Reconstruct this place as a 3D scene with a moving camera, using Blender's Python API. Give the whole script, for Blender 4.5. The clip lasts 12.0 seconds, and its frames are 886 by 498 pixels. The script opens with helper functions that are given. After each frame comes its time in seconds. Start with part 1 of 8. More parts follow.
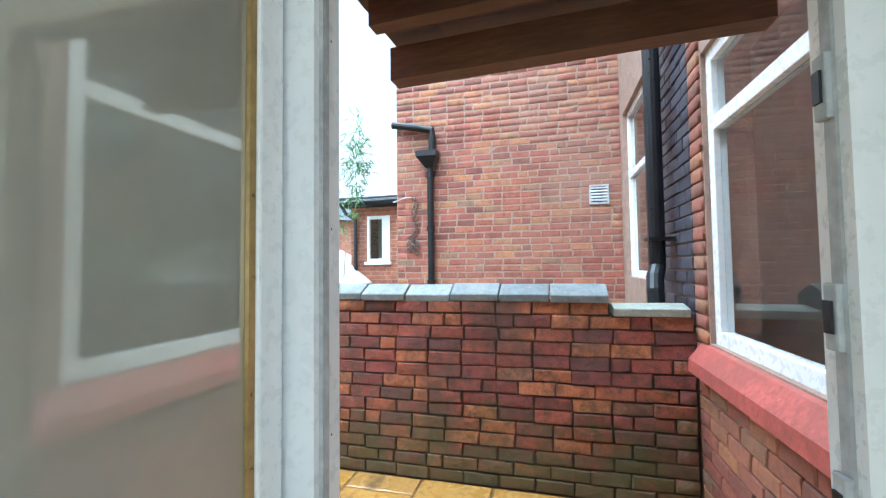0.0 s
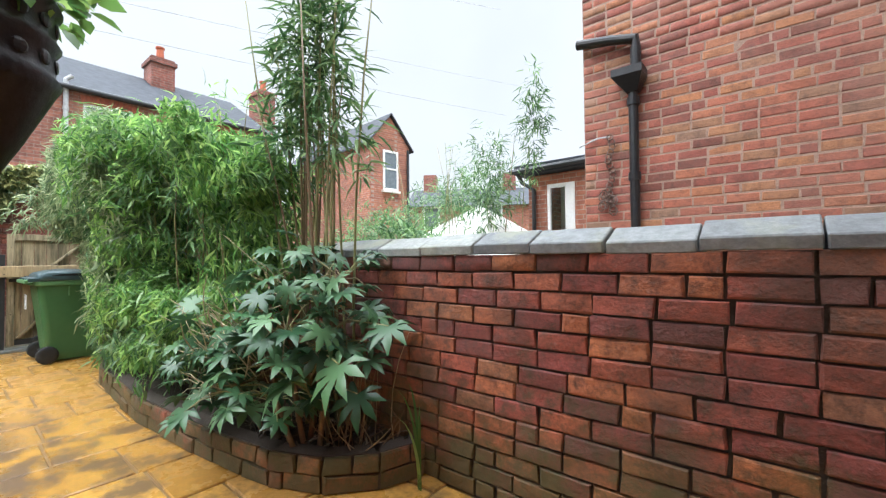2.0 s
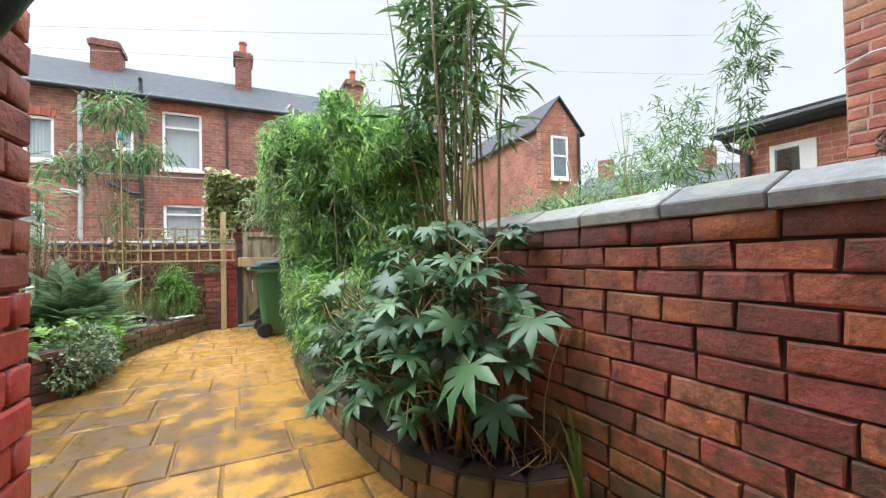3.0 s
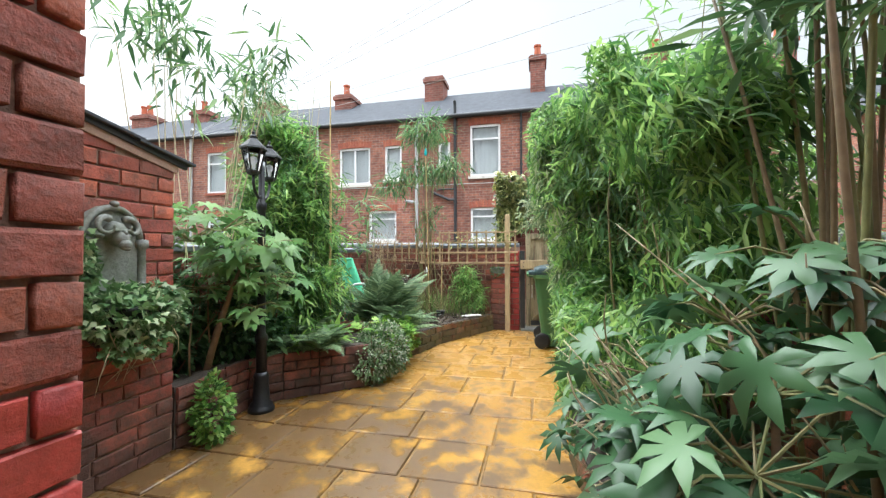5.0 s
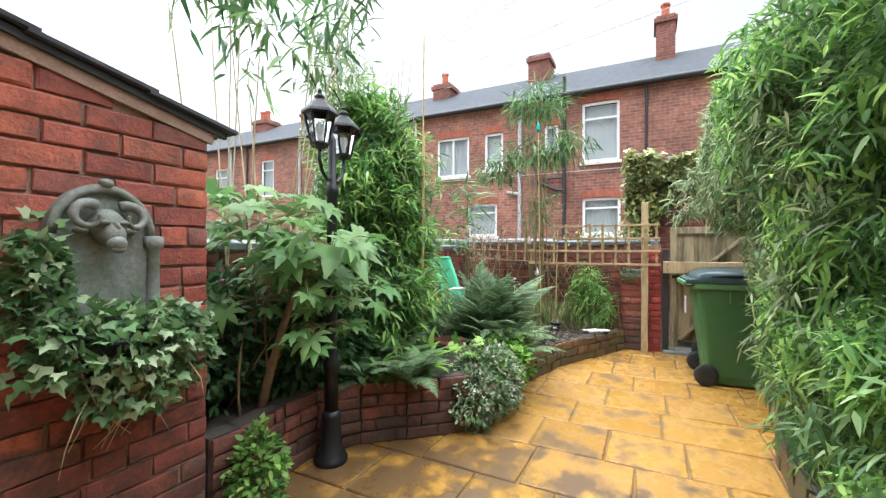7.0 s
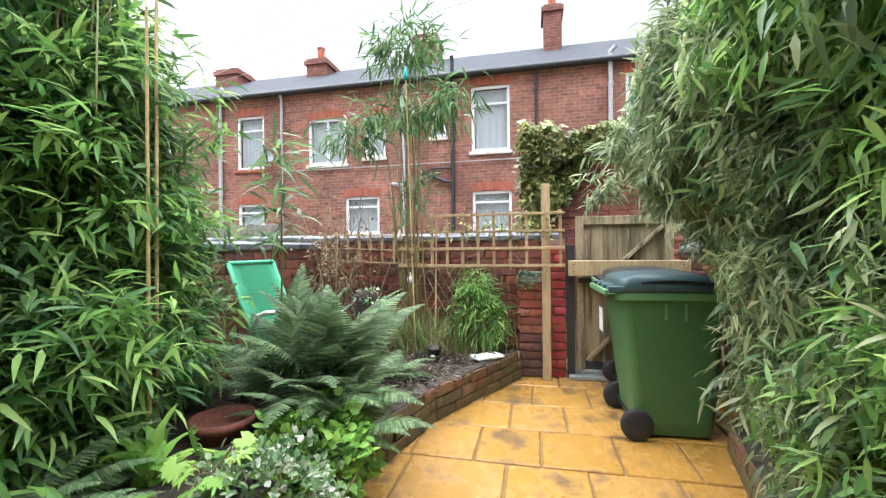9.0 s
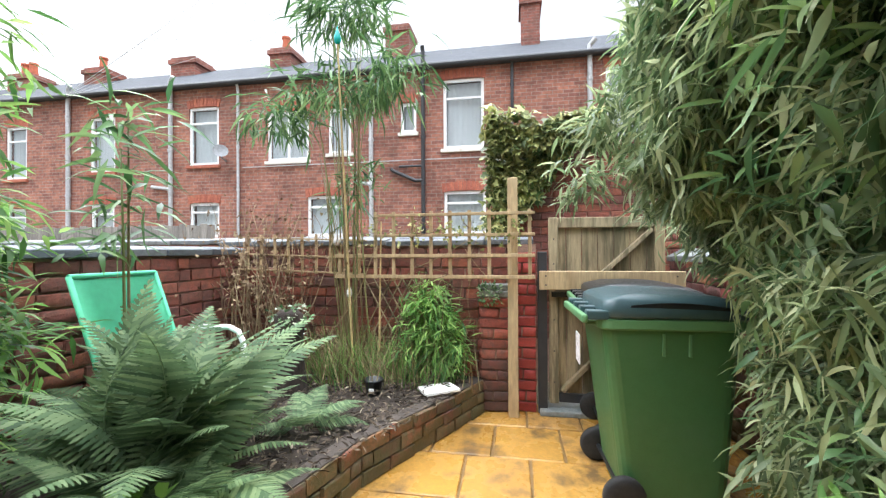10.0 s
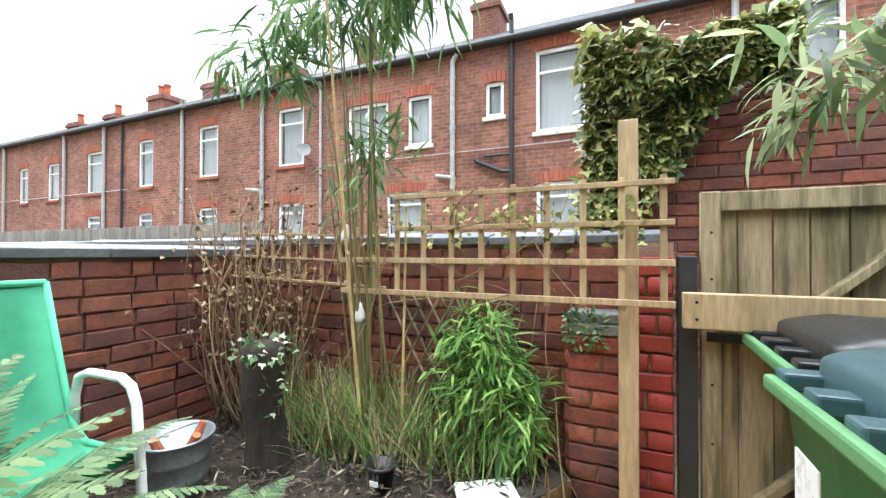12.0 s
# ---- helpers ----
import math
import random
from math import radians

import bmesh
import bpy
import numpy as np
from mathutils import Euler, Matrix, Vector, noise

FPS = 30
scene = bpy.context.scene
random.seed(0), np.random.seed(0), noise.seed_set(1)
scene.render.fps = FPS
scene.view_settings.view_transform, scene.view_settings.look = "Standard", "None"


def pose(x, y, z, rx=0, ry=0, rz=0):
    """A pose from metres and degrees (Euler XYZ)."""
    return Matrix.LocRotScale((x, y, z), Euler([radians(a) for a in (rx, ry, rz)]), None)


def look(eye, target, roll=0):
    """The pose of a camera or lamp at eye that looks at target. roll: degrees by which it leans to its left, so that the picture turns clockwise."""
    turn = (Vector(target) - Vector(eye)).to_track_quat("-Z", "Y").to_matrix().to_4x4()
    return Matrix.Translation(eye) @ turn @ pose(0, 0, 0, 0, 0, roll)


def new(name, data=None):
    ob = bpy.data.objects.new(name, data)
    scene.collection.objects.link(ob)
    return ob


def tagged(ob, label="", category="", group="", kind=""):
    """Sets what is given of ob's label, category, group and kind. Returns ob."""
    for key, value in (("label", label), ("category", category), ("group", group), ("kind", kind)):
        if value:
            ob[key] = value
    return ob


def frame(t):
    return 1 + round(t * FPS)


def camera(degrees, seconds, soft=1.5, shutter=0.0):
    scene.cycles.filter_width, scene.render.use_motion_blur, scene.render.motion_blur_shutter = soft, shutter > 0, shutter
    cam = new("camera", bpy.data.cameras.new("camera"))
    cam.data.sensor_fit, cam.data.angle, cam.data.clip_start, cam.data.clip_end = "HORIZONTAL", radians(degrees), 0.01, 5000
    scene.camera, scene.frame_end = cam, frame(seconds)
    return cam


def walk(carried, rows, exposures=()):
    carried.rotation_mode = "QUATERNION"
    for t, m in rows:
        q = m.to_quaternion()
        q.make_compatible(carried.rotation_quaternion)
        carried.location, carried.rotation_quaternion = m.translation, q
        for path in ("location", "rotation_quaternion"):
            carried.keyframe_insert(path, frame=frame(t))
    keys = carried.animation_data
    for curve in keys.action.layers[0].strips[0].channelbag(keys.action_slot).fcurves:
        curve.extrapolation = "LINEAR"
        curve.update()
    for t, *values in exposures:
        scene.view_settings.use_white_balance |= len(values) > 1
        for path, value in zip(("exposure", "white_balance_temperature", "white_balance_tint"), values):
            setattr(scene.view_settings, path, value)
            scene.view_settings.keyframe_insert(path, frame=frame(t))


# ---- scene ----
cam = camera(94.3, 12.0, soft=1.3)
PATH = [
    (0, (-0.088, -0.151, 1.444), (-0.585, 1.784, 1.527), -0.7),
    (0.5, (-0.085, 0.182, 1.282), (-0.732, 2.073, 1.347), -0.7),
    (1, (-0.226, 0.474, 1.223), (-1.041, 2.299, 1.279), -0.7),
    (1.5, (-0.393, 0.706, 1.228), (-1.414, 2.426, 1.282), -0.7),
    (2, (-0.515, 0.886, 1.191), (-1.789, 2.427, 1.236), -0.6),
    (2.5, (-0.65, 1.137, 1.124), (-2.202, 2.399, 1.166), -1.0),
    (3, (-0.808, 1.297, 1.097), (-2.594, 2.197, 1.133), -1.2),
    (3.5, (-0.951, 1.462, 1.074), (-2.885, 1.968, 1.114), -1.1),
    (5.5, (-1.813, 1.62, 1.282), (-3.695, 0.946, 1.296), 0.1),
    (6, (-1.984, 1.494, 1.276), (-3.798, 0.651, 1.282), 0.3),
    (6.5, (-2.236, 1.307, 1.289), (-4.005, 0.374, 1.291), 0.3),
    (8.5, (-3.828, 1.002, 1.277), (-5.753, 0.459, 1.275), -0.5),
    (9, (-4.257, 1.007, 1.271), (-6.209, 0.573, 1.271), -0.6),
    (9.5, (-4.65, 1.047, 1.279), (-6.615, 0.673, 1.283), -0.5),
    (10, (-5.032, 1.133, 1.307), (-7.002, 0.788, 1.318), -0.3),
    (10.5, (-5.417, 1.168, 1.323), (-7.387, 0.823, 1.336), -0.3),
    (11, (-5.81, 1.191, 1.329), (-7.769, 0.786, 1.343), -0.3),
    (11.5, (-6.133, 1.192, 1.32), (-8.058, 0.65, 1.337), -0.0),
    (12, (-6.377, 1.101, 1.308), (-8.206, 0.292, 1.33), 0.1),
]
walk(cam, [(t, look(eye, target, roll)) for t, eye, target, roll in PATH],
     exposures=[(0.0, 1.25, 5000, -4), (0.6, 1.0, 5400, -2), (1.5, 0.8, 5800, 5), (3.0, 0.65, 6000, 8), (5.5, 0.7, 6000, 6), (9.0, 0.8, 6000, 10), (11.0, 0.85, 6000, 7), (12.0, 0.85, 6000, 6)])

# ---- light: bright overcast sky, soft high sun ----
SUN_EL, SUN_AZ = radians(52), radians(205)
world = bpy.data.worlds.new("overcast_sky")
scene.world = world
world.use_nodes = True
wn, wl = world.node_tree.nodes, world.node_tree.links
wn.clear()
sky = wn.new("ShaderNodeTexSky")
sky.sky_type = "NISHITA"
sky.sun_disc = False
sky.sun_elevation, sky.sun_rotation = SUN_EL, SUN_AZ
sky.air_density, sky.dust_density = 1.0, 6.0
sky_bg = wn.new("ShaderNodeBackground")
sky_bg.inputs["Strength"].default_value = 0.05
cloud_bg = wn.new("ShaderNodeBackground")
cloud_bg.inputs["Strength"].default_value = 1.0
tc = wn.new("ShaderNodeTexCoord")
sep = wn.new("ShaderNodeSeparateXYZ")
wl.new(tc.outputs["Generated"], sep.inputs[0])
ramp = wn.new("ShaderNodeValToRGB")
ramp.color_ramp.elements[0].position, ramp.color_ramp.elements[0].color = 0.0, (0.48, 0.475, 0.47, 1)
ramp.color_ramp.elements[1].position, ramp.color_ramp.elements[1].color = 1.0, (4.3, 4.32, 4.38, 1)
mid = ramp.color_ramp.elements.new(0.58)
mid.color = (0.48, 0.475, 0.47, 1)
high = ramp.color_ramp.elements.new(0.70)
high.color = (3.9, 3.91, 3.95, 1)
wl.new(sep.outputs["Z"], ramp.inputs[0])
cloud = wn.new("ShaderNodeTexNoise")
cloud.inputs["Scale"].default_value, cloud.inputs["Detail"].default_value = 2.2, 5.0
wl.new(tc.outputs["Generated"], cloud.inputs["Vector"])
cr = wn.new("ShaderNodeMapRange")
cr.inputs["From Min"].default_value, cr.inputs["From Max"].default_value = 0.3, 0.7
cr.inputs["To Min"].default_value, cr.inputs["To Max"].default_value = 0.92, 1.06
wl.new(cloud.outputs["Fac"], cr.inputs["Value"])
cm = wn.new("ShaderNodeVectorMath")
cm.operation = "SCALE"
wl.new(ramp.outputs[0], cm.inputs[0])
wl.new(cr.outputs[0], cm.inputs["Scale"])
wl.new(cm.outputs[0], cloud_bg.inputs["Color"])
grey_sky = wn.new("ShaderNodeHueSaturation")
grey_sky.inputs["Saturation"].default_value = 0.45
wl.new(sky.outputs[0], grey_sky.inputs["Color"])
wl.new(grey_sky.outputs[0], sky_bg.inputs["Color"])
add = wn.new("ShaderNodeAddShader")
wl.new(sky_bg.outputs[0], add.inputs[0])
wl.new(cloud_bg.outputs[0], add.inputs[1])
wout = wn.new("ShaderNodeOutputWorld")
wl.new(add.outputs[0], wout.inputs[0])

sun_data = bpy.data.lights.new("sun", "SUN")
sun_data.energy, sun_data.angle, sun_data.color = 0.8, radians(60), (1.0, 0.97, 0.93)
sun = new("sun", sun_data)
sun.matrix_world = look((-6 + 20 * math.cos(SUN_EL) * math.sin(SUN_AZ), 20 * math.cos(SUN_EL) * math.cos(SUN_AZ), 20 * math.sin(SUN_EL)), (-6, 0, 0))

# fill lamp added in an unseen side opening, to brighten the door frame
fill_light = bpy.data.lights.new("added_room_fill", "AREA")
fill_light.shape, fill_light.size, fill_light.size_y, fill_light.energy = "RECTANGLE", 1.4, 1.15, 8.0
room_fill = new("added_room_fill", fill_light)
room_fill.matrix_world = look((0.70, -1.475, 1.6), (-0.3, -1.475, 1.6))

# ---- materials ----


def node_material(name):
    m = bpy.data.materials.new(name)
    m.use_nodes = True
    return m, m.node_tree.nodes, m.node_tree.links, m.node_tree.nodes["Principled BSDF"]


def add_noise(nodes, links, vec, scale, detail=4.0, rough=0.55):
    n = nodes.new("ShaderNodeTexNoise")
    n.inputs["Scale"].default_value, n.inputs["Detail"].default_value, n.inputs["Roughness"].default_value = scale, detail, rough
    links.new(vec, n.inputs["Vector"])
    return n.outputs["Fac"]


def remap(nodes, links, sock, a, b, c, d):
    n = nodes.new("ShaderNodeMapRange")
    for key, v in zip(("From Min", "From Max", "To Min", "To Max"), (a, b, c, d)):
        n.inputs[key].default_value = v
    links.new(sock, n.inputs["Value"])
    return n.outputs[0]


def blend(nodes, links, fac, a, b, mode="MIX"):
    n = nodes.new("ShaderNodeMix")
    n.data_type, n.blend_type = "RGBA", mode
    for sock, v in ((n.inputs[0], fac), (n.inputs[6], a), (n.inputs[7], b)):
        if isinstance(v, (int, float)):
            sock.default_value = v
        elif isinstance(v, tuple):
            sock.default_value = (*v[:3], 1)
        else:
            links.new(v, sock)
    return n.outputs[2]


def piece_random(nodes, links):
    """A value of its own for each piece, whether an object or an island of a joined mesh."""
    g, o, m = nodes.new("ShaderNodeNewGeometry"), nodes.new("ShaderNodeObjectInfo"), nodes.new("ShaderNodeMath")
    links.new(g.outputs["Random Per Island"], m.inputs[0])
    links.new(o.outputs["Random"], m.inputs[1])
    f = nodes.new("ShaderNodeMath")
    f.operation = "FRACT"
    links.new(m.outputs[0], f.inputs[0])
    return f.outputs[0]


def colour_ramp(nodes, links, fac, stops, step=False):
    r = nodes.new("ShaderNodeValToRGB")
    r.color_ramp.interpolation = "CONSTANT" if step else "LINEAR"
    els = r.color_ramp.elements
    while len(els) < len(stops):
        els.new(0.5)
    for e, (p, c) in zip(els, stops):
        e.position, e.color = p, (*c, 1)
    links.new(fac, r.inputs[0])
    return r.outputs[0]


def surface(name, stops, grain=60.0, patch=2.5, grain_amount=0.25, patch_colour=None, patch_range=(0.5, 0.7), patch_amount=0.6,
            rough=0.75, wet=None, bump=0.3, bump_scale=None, metal=0.0, low_colour=None, low_z=0.5, sub=0.0, stretch=None, weather=0.0, spec=0.5, stain=None):
    """A surface whose colour goes piece by piece through stops, with grain, patches of a second colour and relief."""
    m, nodes, links, bsdf = node_material(name)
    geo = nodes.new("ShaderNodeNewGeometry")
    vec = geo.outputs["Position"]
    if stretch:
        mp = nodes.new("ShaderNodeMapping")
        mp.inputs["Scale"].default_value = stretch
        links.new(vec, mp.inputs["Vector"])
        vec = mp.outputs[0]
    if len(stops) > 1:
        colour = colour_ramp(nodes, links, piece_random(nodes, links), stops)
    else:
        rgb = nodes.new("ShaderNodeRGB")
        rgb.outputs[0].default_value = (*stops[0][1], 1)
        colour = rgb.outputs[0]
    fine = add_noise(nodes, links, vec, grain, 5.0, 0.65)
    broad = add_noise(nodes, links, vec, patch, 5.0, 0.6)
    mid_n = add_noise(nodes, links, vec, patch * 5, 4.0, 0.6)
    g = remap(nodes, links, fine, 0.25, 0.75, 1 - grain_amount, 1 + grain_amount)
    g2 = remap(nodes, links, mid_n, 0.3, 0.7, 1 - grain_amount * 0.7, 1 + grain_amount * 0.7)
    mul = nodes.new("ShaderNodeMath")
    mul.operation = "MULTIPLY"
    links.new(g, mul.inputs[0]), links.new(g2, mul.inputs[1])
    sc = nodes.new("ShaderNodeVectorMath")
    sc.operation = "SCALE"
    links.new(colour, sc.inputs[0]), links.new(mul.outputs[0], sc.inputs["Scale"])
    colour = sc.outputs[0]
    if weather:
        # soot and lime blotches inside each piece
        dark_n = add_noise(nodes, links, vec, 16.0, 8.0, 0.72)
        lime_n = add_noise(nodes, links, vec, 27.0, 7.0, 0.75)
        colour = blend(nodes, links, remap(nodes, links, dark_n, 0.46, 0.66, 0.0, weather), colour, (0.045, 0.03, 0.027))
        colour = blend(nodes, links, remap(nodes, links, lime_n, 0.60, 0.72, 0.0, weather * 0.55), colour, (0.36, 0.25, 0.20))
    mask = None
    if patch_colour:
        spread = broad
        if stain:
            # spilt and trodden dirt lies thickest round one spot
            far = nodes.new("ShaderNodeVectorMath")
            far.operation = "DISTANCE"
            far.inputs[1].default_value = (*stain[:2], 0)
            links.new(geo.outputs["Position"], far.inputs[0])
            more = nodes.new("ShaderNodeMath")
            links.new(broad, more.inputs[0])
            links.new(remap(nodes, links, far.outputs["Value"], stain[2] * 0.35, stain[2], 0.13, -0.07), more.inputs[1])
            spread = more.outputs[0]
        mask = remap(nodes, links, spread, patch_range[0], patch_range[1], 0.0, patch_amount)
        colour = blend(nodes, links, mask, colour, patch_colour)
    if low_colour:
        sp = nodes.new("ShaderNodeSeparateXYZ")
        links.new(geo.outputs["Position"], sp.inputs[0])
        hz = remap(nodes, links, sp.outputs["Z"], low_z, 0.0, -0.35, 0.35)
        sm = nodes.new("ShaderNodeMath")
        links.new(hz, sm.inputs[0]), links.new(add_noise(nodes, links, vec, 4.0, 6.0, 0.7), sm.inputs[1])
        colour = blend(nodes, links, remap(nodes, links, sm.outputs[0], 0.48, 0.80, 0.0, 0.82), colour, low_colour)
    links.new(colour, bsdf.inputs["Base Color"])
    if wet:
        links.new(remap(nodes, links, broad, wet[0], wet[1], wet[2], rough), bsdf.inputs["Roughness"])
    elif rough < 0.1:
        bsdf.inputs["Roughness"].default_value = rough
    else:
        links.new(remap(nodes, links, fine, 0.3, 0.7, max(0.02, rough - 0.1), min(1, rough + 0.1)), bsdf.inputs["Roughness"])
    bsdf.inputs["Metallic"].default_value = metal
    bsdf.inputs["Specular IOR Level"].default_value = spec
    if sub:
        bsdf.inputs["Subsurface Weight"].default_value = sub
    if bump:
        b = nodes.new("ShaderNodeBump")
        b.inputs["Strength"].default_value, b.inputs["Distance"].default_value = bump, 0.01
        links.new(add_noise(nodes, links, vec, bump_scale or grain * 0.6, 6.0, 0.65), b.inputs["Height"])
        links.new(b.outputs[0], bsdf.inputs["Normal"])
    return m


def leaf_material(name, dark, light, tip=None, gloss=0.35, through_light=0.35, spec=0.35):
    """Foliage: colour from leaf to leaf, gloss, and light through the blade."""
    m, nodes, links, bsdf = node_material(name)
    stops = [(0.0, dark), (0.6, light), (1.0, tip or light)]
    colour = colour_ramp(nodes, links, piece_random(nodes, links), stops)
    geo = nodes.new("ShaderNodeNewGeometry")
    n = remap(nodes, links, add_noise(nodes, links, geo.outputs["Position"], 1.8, 3.0), 0.3, 0.7, 0.7, 1.3)
    sc = nodes.new("ShaderNodeVectorMath")
    sc.operation = "SCALE"
    links.new(colour, sc.inputs[0]), links.new(n, sc.inputs["Scale"])
    links.new(sc.outputs[0], bsdf.inputs["Base Color"])
    bsdf.inputs["Roughness"].default_value = gloss
    bsdf.inputs["Specular IOR Level"].default_value = spec
    tr = nodes.new("ShaderNodeBsdfTranslucent")
    links.new(sc.outputs[0], tr.inputs["Color"])
    mx = nodes.new("ShaderNodeMixShader")
    mx.inputs[0].default_value = through_light
    links.new(bsdf.outputs[0], mx.inputs[1]), links.new(tr.outputs[0], mx.inputs[2])
    links.new(mx.outputs[0], nodes["Material Output"].inputs["Surface"])
    return m


OLD_BRICK = [(0.0, (0.13, 0.05, 0.045)), (0.22, (0.24, 0.062, 0.05)), (0.5, (0.31, 0.082, 0.052)), (0.75, (0.36, 0.115, 0.055)), (0.93, (0.44, 0.17, 0.07)), (1.0, (0.17, 0.095, 0.07))]
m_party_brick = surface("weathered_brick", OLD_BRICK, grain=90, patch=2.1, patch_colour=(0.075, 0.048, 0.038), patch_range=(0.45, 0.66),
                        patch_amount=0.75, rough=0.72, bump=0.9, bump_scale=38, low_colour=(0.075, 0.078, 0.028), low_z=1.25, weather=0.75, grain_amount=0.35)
m_joint_dark = surface("dark_mortar", [(0, (0.07, 0.055, 0.045))], grain=120, rough=0.95, bump=0.6)
m_house_brick = surface("red_house_brick", [(0.0, (0.19, 0.07, 0.05)), (0.3, (0.29, 0.085, 0.06)), (0.7, (0.35, 0.115, 0.07)), (0.9, (0.42, 0.18, 0.08)), (1.0, (0.22, 0.13, 0.085))],
                        grain=90, patch=0.9, patch_colour=(0.31, 0.17, 0.12), patch_range=(0.45, 0.7), patch_amount=0.6, rough=0.8, bump=0.6, weather=0.5)
m_joint_light = surface("lime_mortar", [(0, (0.33, 0.225, 0.175))], grain=100, rough=0.95, bump=0.4)
m_red_painted = surface("red_painted_brick", [(0.0, (0.30, 0.035, 0.03)), (0.5, (0.42, 0.055, 0.045)), (1.0, (0.36, 0.06, 0.045))],
                        grain=70, patch=3.0, patch_colour=(0.20, 0.03, 0.03), rough=0.5, bump=0.6, bump_scale=30, weather=0.25)
m_sill_red = surface("red_painted_stone", [(0, (0.42, 0.10, 0.08))], grain=50, patch=5, patch_colour=(0.27, 0.08, 0.06), patch_range=(0.45, 0.62), rough=0.5, bump=0.35)
m_dark_brick = surface("dark_painted_brick", [(0.0, (0.03, 0.03, 0.045)), (1.0, (0.075, 0.07, 0.09))], grain=60, rough=0.55, bump=0.4)
m_reveal_brick = surface("sooty_brown_brick", [(0.0, (0.12, 0.075, 0.065)), (0.6, (0.19, 0.10, 0.08)), (1.0, (0.25, 0.13, 0.10))], grain=80, patch=5, patch_colour=(0.08, 0.07, 0.07), rough=0.75, bump=0.8, bump_scale=38, weather=0.5)
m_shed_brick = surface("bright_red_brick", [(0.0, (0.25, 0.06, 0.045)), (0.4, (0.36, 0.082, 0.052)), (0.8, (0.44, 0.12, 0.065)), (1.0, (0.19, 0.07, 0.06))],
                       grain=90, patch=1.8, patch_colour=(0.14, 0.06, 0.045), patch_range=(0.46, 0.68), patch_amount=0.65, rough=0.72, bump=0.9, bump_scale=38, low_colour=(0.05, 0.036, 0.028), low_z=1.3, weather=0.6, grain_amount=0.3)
m_back_brick = surface("dull_red_brick", [(0.0, (0.14, 0.05, 0.038)), (0.4, (0.23, 0.066, 0.046)), (0.8, (0.31, 0.095, 0.055)), (1.0, (0.12, 0.058, 0.048))],
                       grain=90, patch=1.8, patch_colour=(0.11, 0.06, 0.045), patch_range=(0.48, 0.7), patch_amount=0.6, rough=0.8, bump=0.9, bump_scale=38, weather=0.6, grain_amount=0.3)
m_joint_mid = surface("brown_mortar", [(0, (0.30, 0.20, 0.155))], grain=100, rough=0.95, bump=0.6)
m_slab = surface("ochre_flagstone", [(0.0, (0.37, 0.195, 0.042)), (0.5, (0.47, 0.255, 0.055)), (1.0, (0.43, 0.235, 0.065))], grain=40, patch=4.2, grain_amount=0.2,
                 patch_colour=(0.095, 0.055, 0.026), patch_range=(0.47, 0.60), patch_amount=0.88, stain=(-3.85, 0.0, 2.1), rough=0.45, wet=(0.40, 0.60, 0.15), bump=0.25, bump_scale=9)
m_slab_joint = surface("paving_joint", [(0, (0.20, 0.12, 0.045))], grain=90, rough=0.9, bump=0.6)
m_coping = surface("grey_coping_stone", [(0.0, (0.15, 0.16, 0.165)), (0.6, (0.23, 0.245, 0.245)), (1.0, (0.30, 0.31, 0.27))], grain=45, patch=3,
                   patch_colour=(0.29, 0.30, 0.19), patch_range=(0.5, 0.68), patch_amount=0.6, rough=0.72, spec=0.3, bump=0.6)
m_slate_cap = surface("wet_slate_coping", [(0.0, (0.10, 0.115, 0.135)), (0.6, (0.15, 0.165, 0.185)), (1.0, (0.19, 0.20, 0.21))], grain=45, patch=3, patch_colour=(0.08, 0.085, 0.085), patch_range=(0.5, 0.68), rough=0.5, bump=0.5)
m_slate = surface("roof_slate", [(0.0, (0.05, 0.055, 0.065)), (1.0, (0.085, 0.09, 0.10))], grain=30, patch=1.0, spec=0.12, rough=0.85, bump=0.4)
m_white_pvc = surface("white_plastic", [(0, (0.86, 0.865, 0.87))], grain=30, grain_amount=0.02, rough=0.3, bump=0.0)
m_white_paint = surface("old_white_paint", [(0, (0.72, 0.69, 0.63))], grain=40, patch=6, grain_amount=0.08, patch_colour=(0.32, 0.27, 0.20), patch_range=(0.6, 0.75), patch_amount=0.6, rough=0.55, bump=0.25)
m_black_paint = surface("black_paint", [(0, (0.007, 0.0075, 0.010))], grain=30, patch=4, patch_colour=(0.016, 0.017, 0.021), rough=0.35, bump=0.1)
m_black_iron = surface("black_iron", [(0, (0.018, 0.019, 0.022))], grain=60, patch=6, patch_colour=(0.04, 0.035, 0.03), rough=0.4, bump=0.25, metal=0.3)
m_grey_pipe = surface("grey_painted_pipe", [(0, (0.45, 0.46, 0.47))], grain=40, rough=0.5, bump=0.05)
m_new_timber = surface("pale_softwood", [(0.0, (0.34, 0.24, 0.13)), (1.0, (0.46, 0.34, 0.19))], grain=25, patch=2, patch_colour=(0.25, 0.15, 0.07), patch_range=(0.55, 0.75), rough=0.7, bump=0.25, stretch=(3, 3, 0.4))
m_old_timber = surface("weathered_softwood", [(0.0, (0.27, 0.21, 0.125)), (0.5, (0.37, 0.29, 0.17)), (1.0, (0.33, 0.27, 0.17))], grain=30, patch=3.5, patch_colour=(0.10, 0.085, 0.045),
                       patch_range=(0.45, 0.6), patch_amount=0.85, rough=0.8, bump=0.4, stretch=(4, 4, 0.4))
